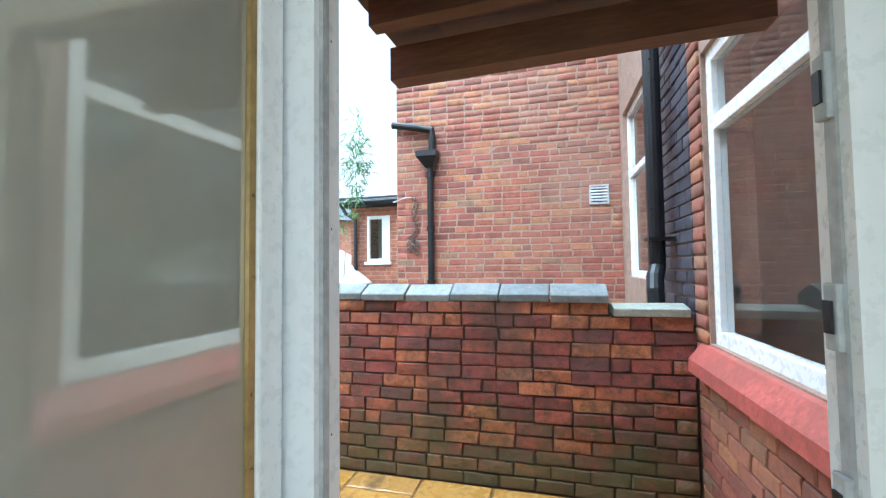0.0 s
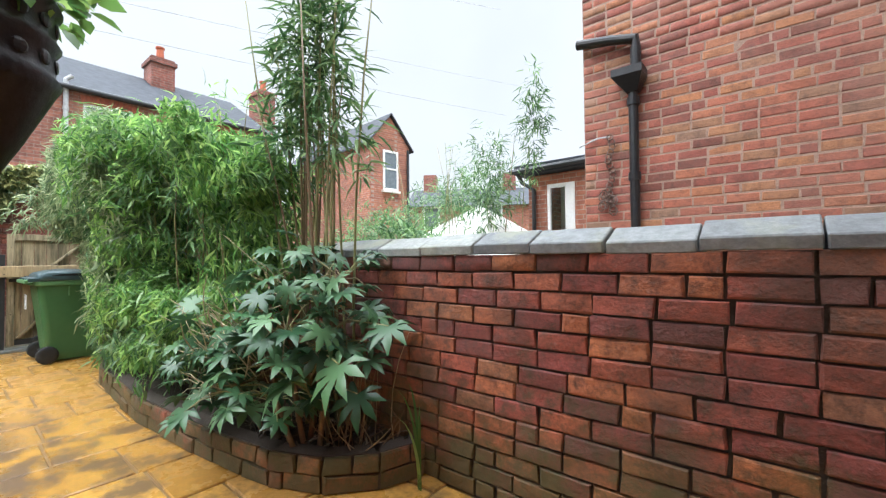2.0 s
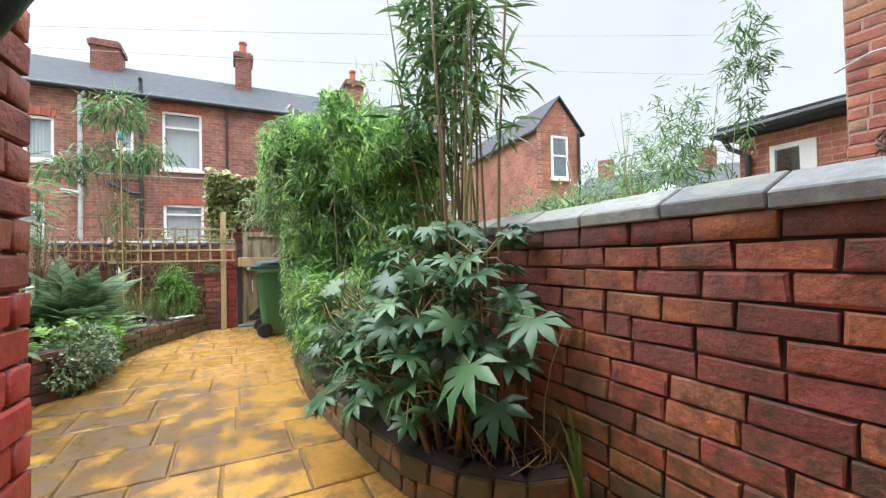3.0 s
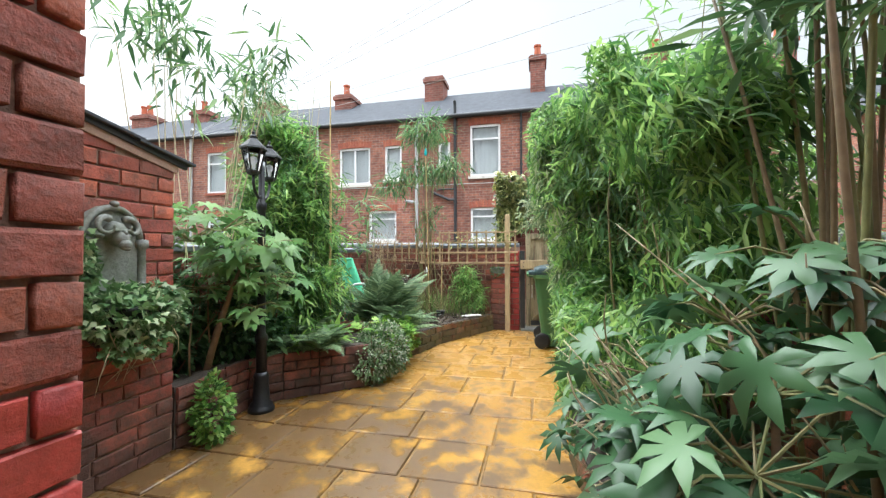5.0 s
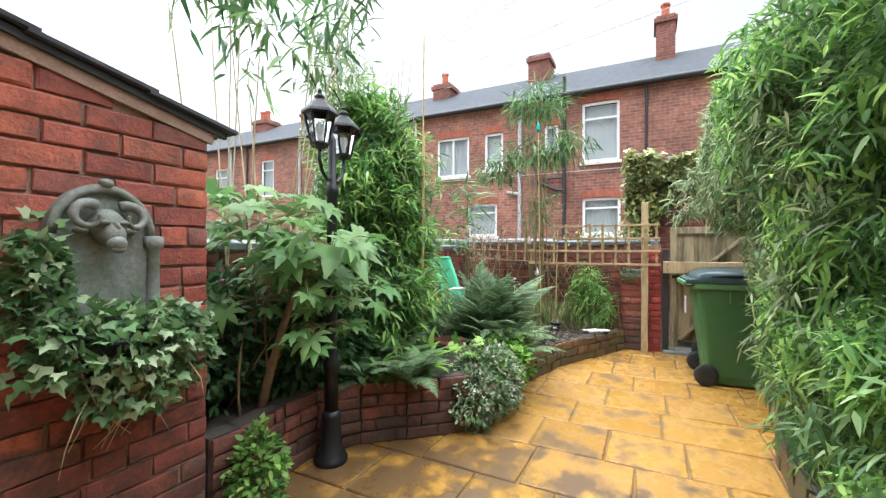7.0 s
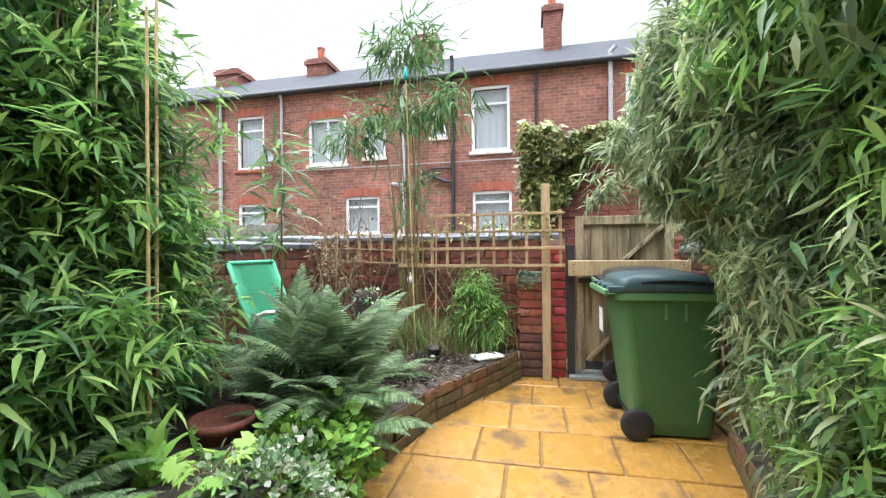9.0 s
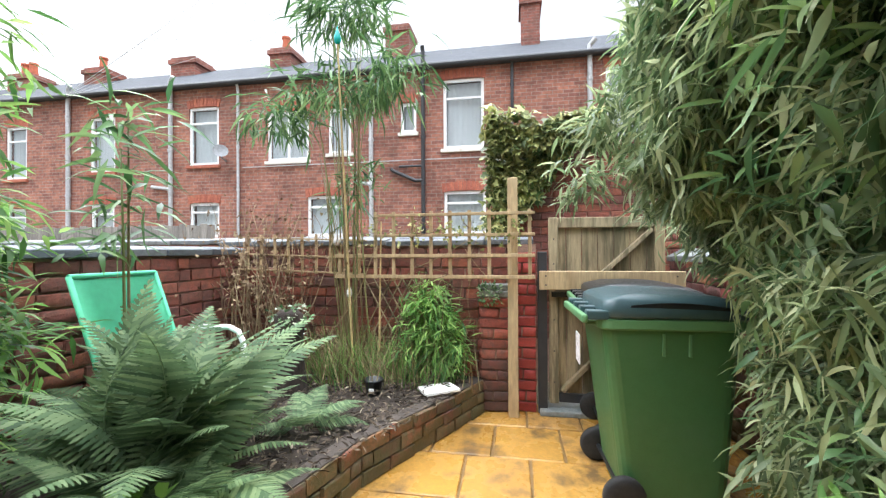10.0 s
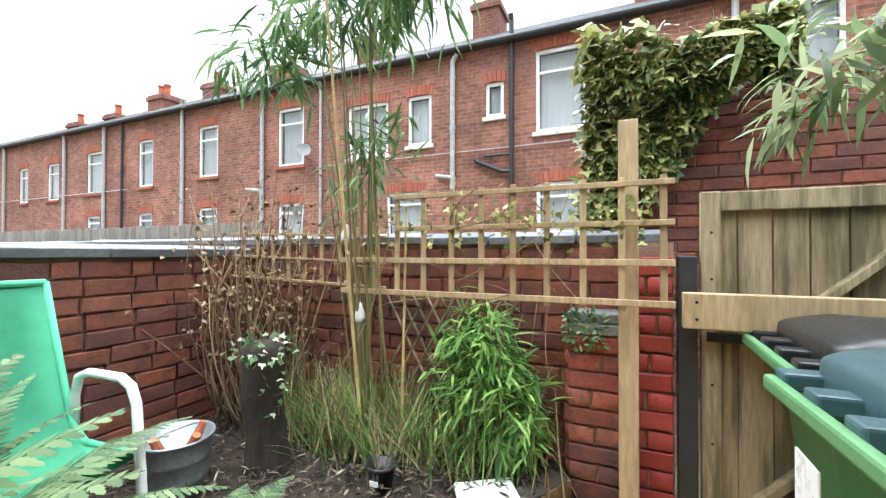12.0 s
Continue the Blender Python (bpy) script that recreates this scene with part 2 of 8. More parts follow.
m_brown_timber = surface("brown_stained_wood", [(0.0, (0.10, 0.045, 0.02)), (1.0, (0.16, 0.07, 0.03))], grain=30, patch=3, patch_colour=(0.06, 0.03, 0.015), rough=0.6, bump=0.3, stretch=(0.5, 4, 4))
m_soil = surface("dark_soil", [(0, (0.035, 0.024, 0.017))], grain=50, patch=6, grain_amount=0.5, patch_colour=(0.09, 0.065, 0.045), rough=0.95, bump=1.0, bump_scale=25)
m_earth = surface("rough_ground", [(0, (0.12, 0.10, 0.06))], grain=8, patch=0.3, patch_colour=(0.09, 0.11, 0.045), rough=0.95, bump=0.6)
m_plaster = surface("cream_plaster", [(0, (0.80, 0.77, 0.70))], grain=30, grain_amount=0.05, rough=0.8, bump=0.1)
m_room_dark = surface("dim_room_wall", [(0, (0.50, 0.46, 0.40))], grain=10, grain_amount=0.08, rough=0.9, bump=0.05)
m_net = surface("net_curtain", [(0.0, (0.46, 0.49, 0.52)), (1.0, (0.58, 0.60, 0.62))], grain=60, grain_amount=0.08, rough=0.9, bump=0.3, stretch=(1, 6, 0.4))


def glass_material(name, tint=(0.95, 0.98, 0.97)):
    m, nodes, links, bsdf = node_material(name)
    bsdf.inputs["Base Color"].default_value = (*tint, 1)
    bsdf.inputs["Roughness"].default_value = 0.02
    bsdf.inputs["Transmission Weight"].default_value = 1.0
    bsdf.inputs["IOR"].default_value = 1.45
    return m


m_glass = glass_material("window_glass")

# ---- building tools ----


def mesh_of(name, bm, material, smooth=False):
    me = bpy.data.meshes.new(name)
    bm.normal_update()
    bm.to_mesh(me)
    bm.free()
    if material:
        me.materials.append(material)
    if smooth:
        me.shade_smooth()
    return me


def part(name, bm, material, parent=None, label="", smooth=False):
    """One mesh object from a bmesh (or a ready mesh), under a thing or a part."""
    me = bm if isinstance(bm, bpy.types.Mesh) else mesh_of(name, bm, material, smooth)
    ob = new(name, me)
    if parent:
        ob.parent = parent
    if label:
        ob["label"] = label
    return ob


def thing(name, at, label, category, group="", kind="", turn=0.0):
    ob = new(name)
    ob.empty_display_size = 0.1
    ob.matrix_basis = pose(*at, 0, 0, turn)
    return tagged(ob, label, category, group, kind)


def structure(name, bm, material, label="", category="", smooth=False):
    ob = part(name, bm, material, None, label, smooth)
    return tagged(ob, label, category, kind="structure")


def box(bm, a, b, bevel=0.0):
    r = bmesh.ops.create_cube(bm, size=1.0, matrix=Matrix.LocRotScale([(p + q) / 2 for p, q in zip(a, b)], None, [abs(q - p) for p, q in zip(a, b)]))
    if bevel:
        edges = {e for v in r["verts"] for e in v.link_edges}
        bmesh.ops.bevel(bm, geom=list(edges), offset=bevel, segments=2, affect="EDGES", profile=0.5)
    return bm


def boxes(*ab, bevel=0.0):
    bm = bmesh.new()
    for a, b in ab:
        box(bm, a, b, bevel)
    return bm


def beam(bm, p, q, w, h, up=(0, 0, 1)):
    """A straight bar of section w x h from p to q."""
    p, q = Vector(p), Vector(q)
    d = (q - p)
    z = d.normalized()
    x = Vector(up).cross(z)
    x = x.normalized() if x.length > 1e-4 else Vector((1, 0, 0))
    y = z.cross(x)
    m = Matrix((x, y, z)).transposed().to_4x4()
    m.translation = (p + q) / 2
    r = bmesh.ops.create_cube(bm, size=1.0, matrix=m @ Matrix.Diagonal((w, h, d.length, 1)))
    bmesh.ops.bevel(bm, geom=list({e for v in r["verts"] for e in v.link_edges}), offset=min(w, h) * 0.08, segments=1, affect="EDGES")
    return bm


def tube(bm, pts, radii, seg=8, cap=True):
    """A round tube through points, with a radius at each."""
    pts = [Vector(p) for p in pts]
    if isinstance(radii, (int, float)):
        radii = [radii] * len(pts)
    rings, side = [], None
    for i, p in enumerate(pts):
        d = (pts[min(i + 1, len(pts) - 1)] - pts[max(i - 1, 0)]).normalized()
        if side is None:
            side = d.orthogonal().normalized()
        side = (side - d * side.dot(d)).normalized()
        other = d.cross(side)
        rings.append([bm.verts.new(p + radii[i] * (math.cos(a) * side + math.sin(a) * other)) for a in (2 * math.pi * k / seg for k in range(seg))])
    for r, s in zip(rings, rings[1:]):
        for k in range(seg):
            bm.faces.new((r[k], r[(k + 1) % seg], s[(k + 1) % seg], s[k]))
    if cap:
        bm.faces.new(rings[0][::-1])
        bm.faces.new(rings[-1])
    return bm


def lathe(bm, profile, seg=16, centre=(0, 0)):
    """A turned shape from (radius, height) pairs."""
    rings = [[bm.verts.new((centre[0] + r * math.cos(2 * math.pi * k / seg), centre[1] + r * math.sin(2 * math.pi * k / seg), z)) for k in range(seg)] for r, z in profile]
    for r, s in zip(rings, rings[1:]):
        for k in range(seg):
            bm.faces.new((r[k], r[(k + 1) % seg], s[(k + 1) % seg], s[k]))
    if profile[0][0] > 1e-4:
        bm.faces.new(rings[0][::-1])
    if profile[-1][0] > 1e-4:
        bm.faces.new(rings[-1])
    bmesh.ops.remove_doubles(bm, verts=bm.verts[:], dist=1e-5)
    return bm


def slab_mesh(name, size, chamfer, material, wobble=0.0, seed=0):
    """A block centred on the origin in x and y, its back at z = 0, with its front edges chamfered."""
    x, y, h = size[0] / 2, size[1] / 2, size[2]
    c = chamfer
    v = [(-x, -y, 0), (x, -y, 0), (x, y, 0), (-x, y, 0), (-x, -y, h - c), (x, -y, h - c), (x, y, h - c), (-x, y, h - c),
         (-x + c, -y + c, h), (x - c, -y + c, h), (x - c, y - c, h), (-x + c, y - c, h)]
    rnd = random.Random(seed)
    v = [(a + rnd.uniform(-wobble, wobble), b + rnd.uniform(-wobble, wobble) * 0.7, d + (rnd.uniform(-wobble, wobble) * 0.5 if d > 0 else 0)) for a, b, d in v]
    f = [(0, 1, 5, 4), (1, 2, 6, 5), (2, 3, 7, 6), (3, 0, 4, 7), (4, 5, 9, 8), (5, 6, 10, 9), (6, 7, 11, 10), (7, 4, 8, 11), (8, 9, 10, 11)]
    me = bpy.data.meshes.new(name)
    me.from_pydata(v, [], f)
    me.materials.append(material)
    me.update()
    return me


def joined(name, template, places, material, parent=None, label="", smooth=False):
    """Many copies of one small mesh (verts, faces) at 4 x 4 poses, joined into one object."""
    tv, tf = template
    tv = np.asarray(tv, dtype=np.float64)
    ms = np.asarray(places, dtype=np.float64).reshape(-1, 4, 4)
    v = np.einsum("nij,kj->nki", ms[:, :3, :3], tv) + ms[:, None, :3, 3]
    n, k = len(ms), len(tv)
    me = bpy.data.meshes.new(name)
    v = v.reshape(-1, 3)
    me.vertices.add(len(v))
    me.vertices.foreach_set("co", v.ravel().astype(np.float32))
    sizes = np.array([len(f) for f in tf])
    flat = np.concatenate([np.array(f) for f in tf])
    loops = (flat[None, :] + (np.arange(n) * k)[:, None]).ravel()
    me.loops.add(len(loops))
    me.loops.foreach_set("vertex_index", loops.astype(np.int32))
    tot = np.tile(sizes, n)
    start = np.concatenate([[0], np.cumsum(tot)[:-1]])
    me.polygons.add(len(tot))
    me.polygons.foreach_set("loop_start", start.astype(np.int32))
    me.polygons.foreach_set("loop_total", tot.astype(np.int32))
    me.materials.append(material)
    me.update(calc_edges=True)
    if smooth:
        me.shade_smooth()
    ob = new(name, me)
    if parent:
        ob.parent = parent
    if label:
        ob["label"] = label
    if n > 300:
        ob["kind"] = "stuff"
    return ob


def masonry(parent, at, along, out, length, rows, course, brick, material, keep=lambda u, z: True, near=lambda u, z: False,
            depth=0.012, joint=0.011, name="brick", seed=1, jitter=1.0, bond="stretcher"):
    """Courses of bricks on a wall face: at is the foot of the face, along and out are unit vectors.
    keep says where there are bricks at all, near which of them are objects of their own; the rest is joined."""
    rnd = random.Random(seed)
    a, o = Vector(along), Vector(out)
    up = Vector((0, 0, 1))
    if a.cross(up).dot(o) < 0:
        a_use, flip = -a, True
    else:
        a_use, flip = a, False
    turn = Matrix((a_use, up, o)).transposed()
    shapes = [[slab_mesh(name, (brick / (1 + k) - joint, course - joint, depth + 0.01), 0.005, material, 0.0036 * jitter, s) for s in range(5)] for k in (0, 1)]
    rest = {(k, s): [] for k in (0, 1) for s in range(5)}
    count = 0
    for r in range(rows):
        u = -(brick / 2 + rnd.uniform(-0.03, 0.03) if r % 2 else 0)
        headers = bond == "mixed" and r % 4 == 3
        while u < length:
            is_half = headers or (bond == "mixed" and rnd.random() < 0.06) or (bond == "odd" and rnd.random() < 0.11)
            shape = rnd.randrange(5)
            w = brick / 2 if is_half else brick
            squeeze = 1.0
            if abs(u + w - length) < 0.07:
                squeeze, w = (length - u) / w, length - u
            c, z = u + w / 2, (r + 0.5) * course
            if -0.02 < u + 0.01 and u + w < length + 0.02 and keep(c, z):
                p = Vector(at) + a * c + up * z - o * 0.010 + o * rnd.uniform(-0.003, 0.003) * jitter
                rot = Euler((rnd.gauss(0, 0.006) * jitter, rnd.gauss(0, 0.006) * jitter, rnd.gauss(0, 0.007) * jitter)).to_matrix()
                m = (turn @ rot).to_4x4()
                m = Matrix.Translation(p) @ m @ Matrix.Diagonal((squeeze * rnd.uniform(0.975, 1.012), rnd.uniform(0.93, 1.035), 1, 1))
                if near(c, z) and count < 300:
                    ob = new(name, shapes[int(is_half)][shape])
                    ob.parent = parent
                    ob.matrix_basis = parent.matrix_basis.inverted() @ m
                    count += 1
                else:
                    rest[int(is_half), shape].append(np.array(m))
            elif u < length and u + w > 0 and keep(min(max(c, 0.01), length - 0.01), z):
                lo, hi = max(u, 0.0) , min(u + w, length)
                if hi - lo > 0.03:
                    c2 = (lo + hi) / 2
                    p = Vector(at) + a * c2 + up * z - o * 0.010
                    m = Matrix.Translation(p) @ turn.to_4x4() @ Matrix.Diagonal(((hi - lo - joint) / (brick / 2 - joint), 1, 1, 1))
                    rest[1, 0].append(np.array(m))
            u += w
    for key in rest:
        me = shapes[key[0]][key[1]]
        if rest[key]:
            tv = [tuple(v.co) for v in me.vertices]
            tf = [tuple(p.vertices) for p in me.polygons]
            inv = np.array(parent.matrix_basis.inverted())
            ob = joined("brickwork", (tv, tf), [inv @ m for m in rest[key]], material, parent)
            ob["kind"] = "stuff"

# ---- ground and paving ----


def far_brick(name, axis, c1, c2, joint):
    """Brickwork seen from far: axis is the wall's horizontal axis."""
    m, nodes, links, bsdf = node_material(name)
    geo, sp, cb = nodes.new("ShaderNodeNewGeometry"), nodes.new("ShaderNodeSeparateXYZ"), nodes.new("ShaderNodeCombineXYZ")
    links.new(geo.outputs["Position"], sp.inputs[0])
    links.new(sp.outputs[axis], cb.inputs[0]), links.new(sp.outputs["Z"], cb.inputs[1])
    bt = nodes.new("ShaderNodeTexBrick")
    bt.inputs["Scale"].default_value = 1.0
    bt.inputs["Brick Width"].default_value, bt.inputs["Row Height"].default_value = 0.235, 0.084
    bt.inputs["Mortar Size"].default_value, bt.inputs["Mortar Smooth"].default_value = 0.008, 0.3
    bt.inputs["Color1"].default_value, bt.inputs["Color2"].default_value, bt.inputs["Mortar"].default_value = (*c1, 1), (*c2, 1), (*joint, 1)
    links.new(cb.outputs[0], bt.inputs["Vector"])
    n = remap(nodes, links, add_noise(nodes, links, geo.outputs["Position"], 0.9, 6.0, 0.7), 0.3, 0.7, 0.6, 1.3)
    n2 = remap(nodes, links, add_noise(nodes, links, geo.outputs["Position"], 11.0, 3.0, 0.6), 0.3, 0.7, 0.75, 1.25)
    mul = nodes.new("ShaderNodeMath")
    mul.operation = "MULTIPLY"
    links.new(n, mul.inputs[0]), links.new(n2, mul.inputs[1])
    sc = nodes.new("ShaderNodeVectorMath")
    sc.operation = "SCALE"
    links.new(bt.outputs["Color"], sc.inputs[0]), links.new(mul.outputs[0], sc.inputs["Scale"])
    links.new(sc.outputs[0], bsdf.inputs["Base Color"])
    bsdf.inputs["Roughness"].default_value = 0.85
    b = nodes.new("ShaderNodeBump")
    b.inputs["Strength"].default_value, b.inputs["Distance"].default_value, b.invert = 0.5, 0.008, True
    links.new(bt.outputs["Fac"], b.inputs["Height"])
    links.new(b.outputs[0], bsdf.inputs["Normal"])
    return m


m_far_brick_y = far_brick("terrace_brick", "Y", (0.37, 0.15, 0.10), (0.22, 0.092, 0.07), (0.31, 0.225, 0.185))
m_far_brick_x = far_brick("terrace_side_brick", "X", (0.41, 0.16, 0.095), (0.29, 0.11, 0.075), (0.36, 0.26, 0.21))

ground = structure("ground", boxes(((-400, -400, -0.4), (400, 400, -0.045))), m_earth, "bare earthy ground under the gardens", "ground")

YARD = (-8.62, 0.70, -1.45, 2.60)
pavement = structure("pavement", boxes(((YARD[0], -1.45, -0.044), (0.76, 2.6, -0.012))), m_slab_joint, "wet ochre sandstone paving with dark joints", "paving")


def lay_paving():
    rnd = random.Random(5)
    shapes = {}
    row = 0.48
    x = -4.79 - 8 * row
    while x < 0.7:
        y = -1.45 + rnd.uniform(0, 0.3)
        while y < 2.55:
            w = rnd.choice((0.40, 0.46, 0.46, 0.58, 0.62))
            if y + w > 2.58:
                w = max(0.12, 2.58 - y)
            depth = min(row, 0.74 - x)
            in_house = x + row / 2 > -2.0 and y + w < 0.66
            in_shed = x + row / 2 > -3.72 and y + w < -0.72
            if not in_house and not in_shed:
                key = (round(depth, 3), round(w, 3))
                if key not in shapes:
                    shapes[key] = slab_mesh("paving_slab", (depth - 0.016, w - 0.016, 0.030), 0.006, m_slab)
                s = new("paving_slab", shapes[key])
                s.parent = pavement
                s.matrix_basis = pose(x + depth / 2, y + w / 2, -0.030 + rnd.uniform(-0.002, 0.002), rnd.gauss(0, 0.15), rnd.gauss(0, 0.15), rnd.gauss(0, 0.5))
            y += w
        x += row


# ---- walls of the yard ----
PARTY_Y, COURSE = 2.59, 0.0864
party_wall = structure("wall_party", boxes(((-9.3, PARTY_Y + 0.012, -0.04), (0.27, PARTY_Y + 0.23, 1.205)), ((0.27, PARTY_Y + 0.012, -0.04), (0.74, PARTY_Y + 0.23, 1.12))),
                       m_joint_dark, "old weathered red brick garden wall, mossy at its foot", "wall")
back_wall = structure("wall_back", boxes(((-8.83, -1.42, -0.04), (-8.612, 1.29, 1.36))), m_joint_mid, "low red brick wall at the garden's end", "wall")
left_wall = structure("wall_left", boxes(((-8.61, -1.63, -0.04), (-3.80, -1.412, 1.28))), m_joint_mid, "red brick side wall with slate coping", "wall")
lane_wall = structure("wall_lane", boxes(((-9.75, -32.0, -0.04), (-9.55, 0.9, 1.40))), m_far_brick_y, "red brick wall across the back lane", "wall")

SHED_Y = -0.66


def shed_roof_z(x):
    return 2.065 + (x + 2.76) * 0.212


def build_shed_wall():
    bm = bmesh.new()
    # jamb side to the roof slope, and the strip over the lintel
    def slope_block(x0, x1, z0):
        v = []
        for y in (SHED_Y - 0.012, SHED_Y - 0.22):
            v.append([bm.verts.new(p) for p in ((x0, y, z0), (x1, y, z0), (x1, y, shed_roof_z(x1) - 0.02), (x0, y, shed_roof_z(x0) - 0.02))])
        a, b = v
        for f in (a[::-1], b, (a[0], a[1], b[1], b[0]), (a[1], a[2], b[2], b[1]), (a[2], a[3], b[3], b[2]), (a[3], a[0], b[0], b[3])):
            bm.faces.new(f)
    slope_block(-3.78, -3.0, -0.04)
    slope_block(-3.0, -2.05, 1.80)
    box(bm, (-3.78, -1.42, -0.04), (-3.58, SHED_Y - 0.22, 1.80))
    box(bm, (-3.58, -1.42, -0.04), (-2.05, -1.30, 1.95))
    bmesh.ops.recalc_face_normals(bm, faces=bm.faces[:])
    return bm


shed_wall = structure("wall_shed", build_shed_wall(), m_joint_mid, "brick outhouse wall with a sloping top", "wall")

# rear wing of the house, slightly askew: u runs along the wall towards the garden, v outwards
WING_AT, WING_TURN = Vector((-0.57, 0.73, 0)), radians(176.25)
WING_A, WING_O = Vector((math.cos(WING_TURN), math.sin(WING_TURN), 0)), Vector((math.sin(WING_TURN), -math.cos(WING_TURN), 0))
WING_M = Matrix((WING_A, -WING_O, Vector((0, 0, 1)))).transposed().to_4x4()
WING_M.translation = WING_AT


def wing(u, v, z):
    """A place on the wing's wall: u along, v outwards."""
    return WING_AT + WING_A * u + WING_O * v + Vector((0, 0, z))


def wing_boxes(*ab):
    """Boxes in the wing's own axes, with v outwards."""
    bm = bmesh.new()
    for a, b in ab:
        box(bm, a, b)
    for w in bm.verts:
        w.co = wing(*w.co)
    bmesh.ops.recalc_face_normals(bm, faces=bm.faces[:])
    return bm


DOOR_W, DOOR_TOP, STEP = 0.93, 2.14, 0.14
wing_wall = structure("wall_wing", wing_boxes(((0.012, -0.27, -0.04), (1.605, -0.012, 5.2)), ((-1.345, -0.27, -0.04), (-DOOR_W - 0.012, -0.012, 5.2)),
                                              ((-DOOR_W - 0.012, -0.27, DOOR_TOP), (0.012, -0.012, 5.2)), ((-DOOR_W - 0.012, -0.27, -0.04), (0.012, -0.03, STEP)),
                                              ((1.36, -1.36, -0.04), (1.605, -0.27, 5.2))),
                      m_joint_mid, "brick wall of the house's rear wing, its foot painted red", "wall")

# rear wall of the house, shared with the neighbour's half
REAR_X = 0.76
OUR_WIN = (0.98, 2.42, 1.00, 2.62)
NB_WIN = (3.32, 4.86, 1.30, 3.15)


def wall_cells(bm, plane, axis, lo, hi, openings, thick):
    """A wall in cells round its openings; axis 'x' has its face at x = plane and runs along y."""
    us = sorted({lo[0], hi[0], *[o[0] for o in openings], *[o[1] for o in openings]})
    zs = sorted({lo[1], hi[1], *[o[2] for o in openings], *[o[3] for o in openings]})
    for u0, u1 in zip(us, us[1:]):
        for z0, z1 in zip(zs, zs[1:]):
            cu, cz = (u0 + u1) / 2, (z0 + z1) / 2
            if any(o[0] < cu < o[1] and o[2] < cz < o[3] for o in openings):
                continue
            if axis == "x":
                box(bm, (plane, u0, z0), (plane + thick, u1, z1))
            else:
                box(bm, (u0, plane, z0), (u1, plane + thick, z1))
    bmesh.ops.remove_doubles(bm, verts=bm.verts[:], dist=1e-4)
    return bm


rear_wall = structure("wall_rear", wall_cells(bmesh.new(), REAR_X + 0.005, "x", (0.4, -0.04), (5.04, 6.5), [OUR_WIN, NB_WIN], 0.25), m_joint_light,
                      "red brick rear wall of the terraced house", "wall")
NB_Y = 5.03
neighbour_wall = structure("wall_neighbour", boxes(((-2.05, NB_Y + 0.003, -0.04), (1.0, NB_Y + 4.2, 6.6))), m_joint_light, "tall red brick wall of the neighbouring house", "wall")
neighbour_floor = structure("floor_neighbour_yard", boxes(((-9.3, PARTY_Y + 0.24, -0.044), (0.76, NB_Y, 0.0))), m_slab_joint, "grey paved yard next door", "floor")

# the room behind the door and its shell
room_floor = structure("floor_inside", boxes(((-2.0, -2.6, -0.04), (0.76, 0.45, STEP - 0.01))), m_old_timber, "pale wooden floor inside the back door", "floor")
room_ceiling = structure("ceiling_inside", boxes(((-2.2, -2.6, 2.5), (0.9, 0.46, 2.6))), m_plaster, "cream ceiling inside the back door", "ceiling")
# openings in the unseen back and right walls are added to let light in
room_walls = structure("wall_inside", boxes(((-2.1, -2.7, -0.04), (0.9, -2.6, 0.2)), ((-2.1, -2.7, 2.42), (0.9, -2.6, 2.5)), ((0.62, -2.6, -0.04), (0.76, 0.40, 1.0)), ((0.62, -2.6, 2.2), (0.76, 0.40, 2.5)), ((0.62, -2.6, 1.0), (0.76, -2.2, 2.2)), ((0.62, -0.75, 1.0), (0.76, 0.40, 2.2)), ((-0.80, -2.6, -0.04), (-0.70, 0.42, 2.5))),
                       m_plaster, "cream inner walls of the back room", "wall")
front_room = structure("wall_living_room", boxes(((1.02, 0.5, -0.04), (4.5, 0.6, 2.9)), ((1.02, 2.66, -0.04), (4.5, 2.76, 2.9)), ((4.5, 0.5, -0.04), (4.6, 5.0, 2.9)), ((1.02, 0.5, 2.9), (4.6, 5.0, 3.3)),
                                                ((1.02, 0.5, -0.04), (4.6, 5.0, 0.1)), ((1.02, 4.9, -0.04), (4.5, 5.0, 2.9))), m_room_dark, "dim rooms behind the rear windows", "wall")


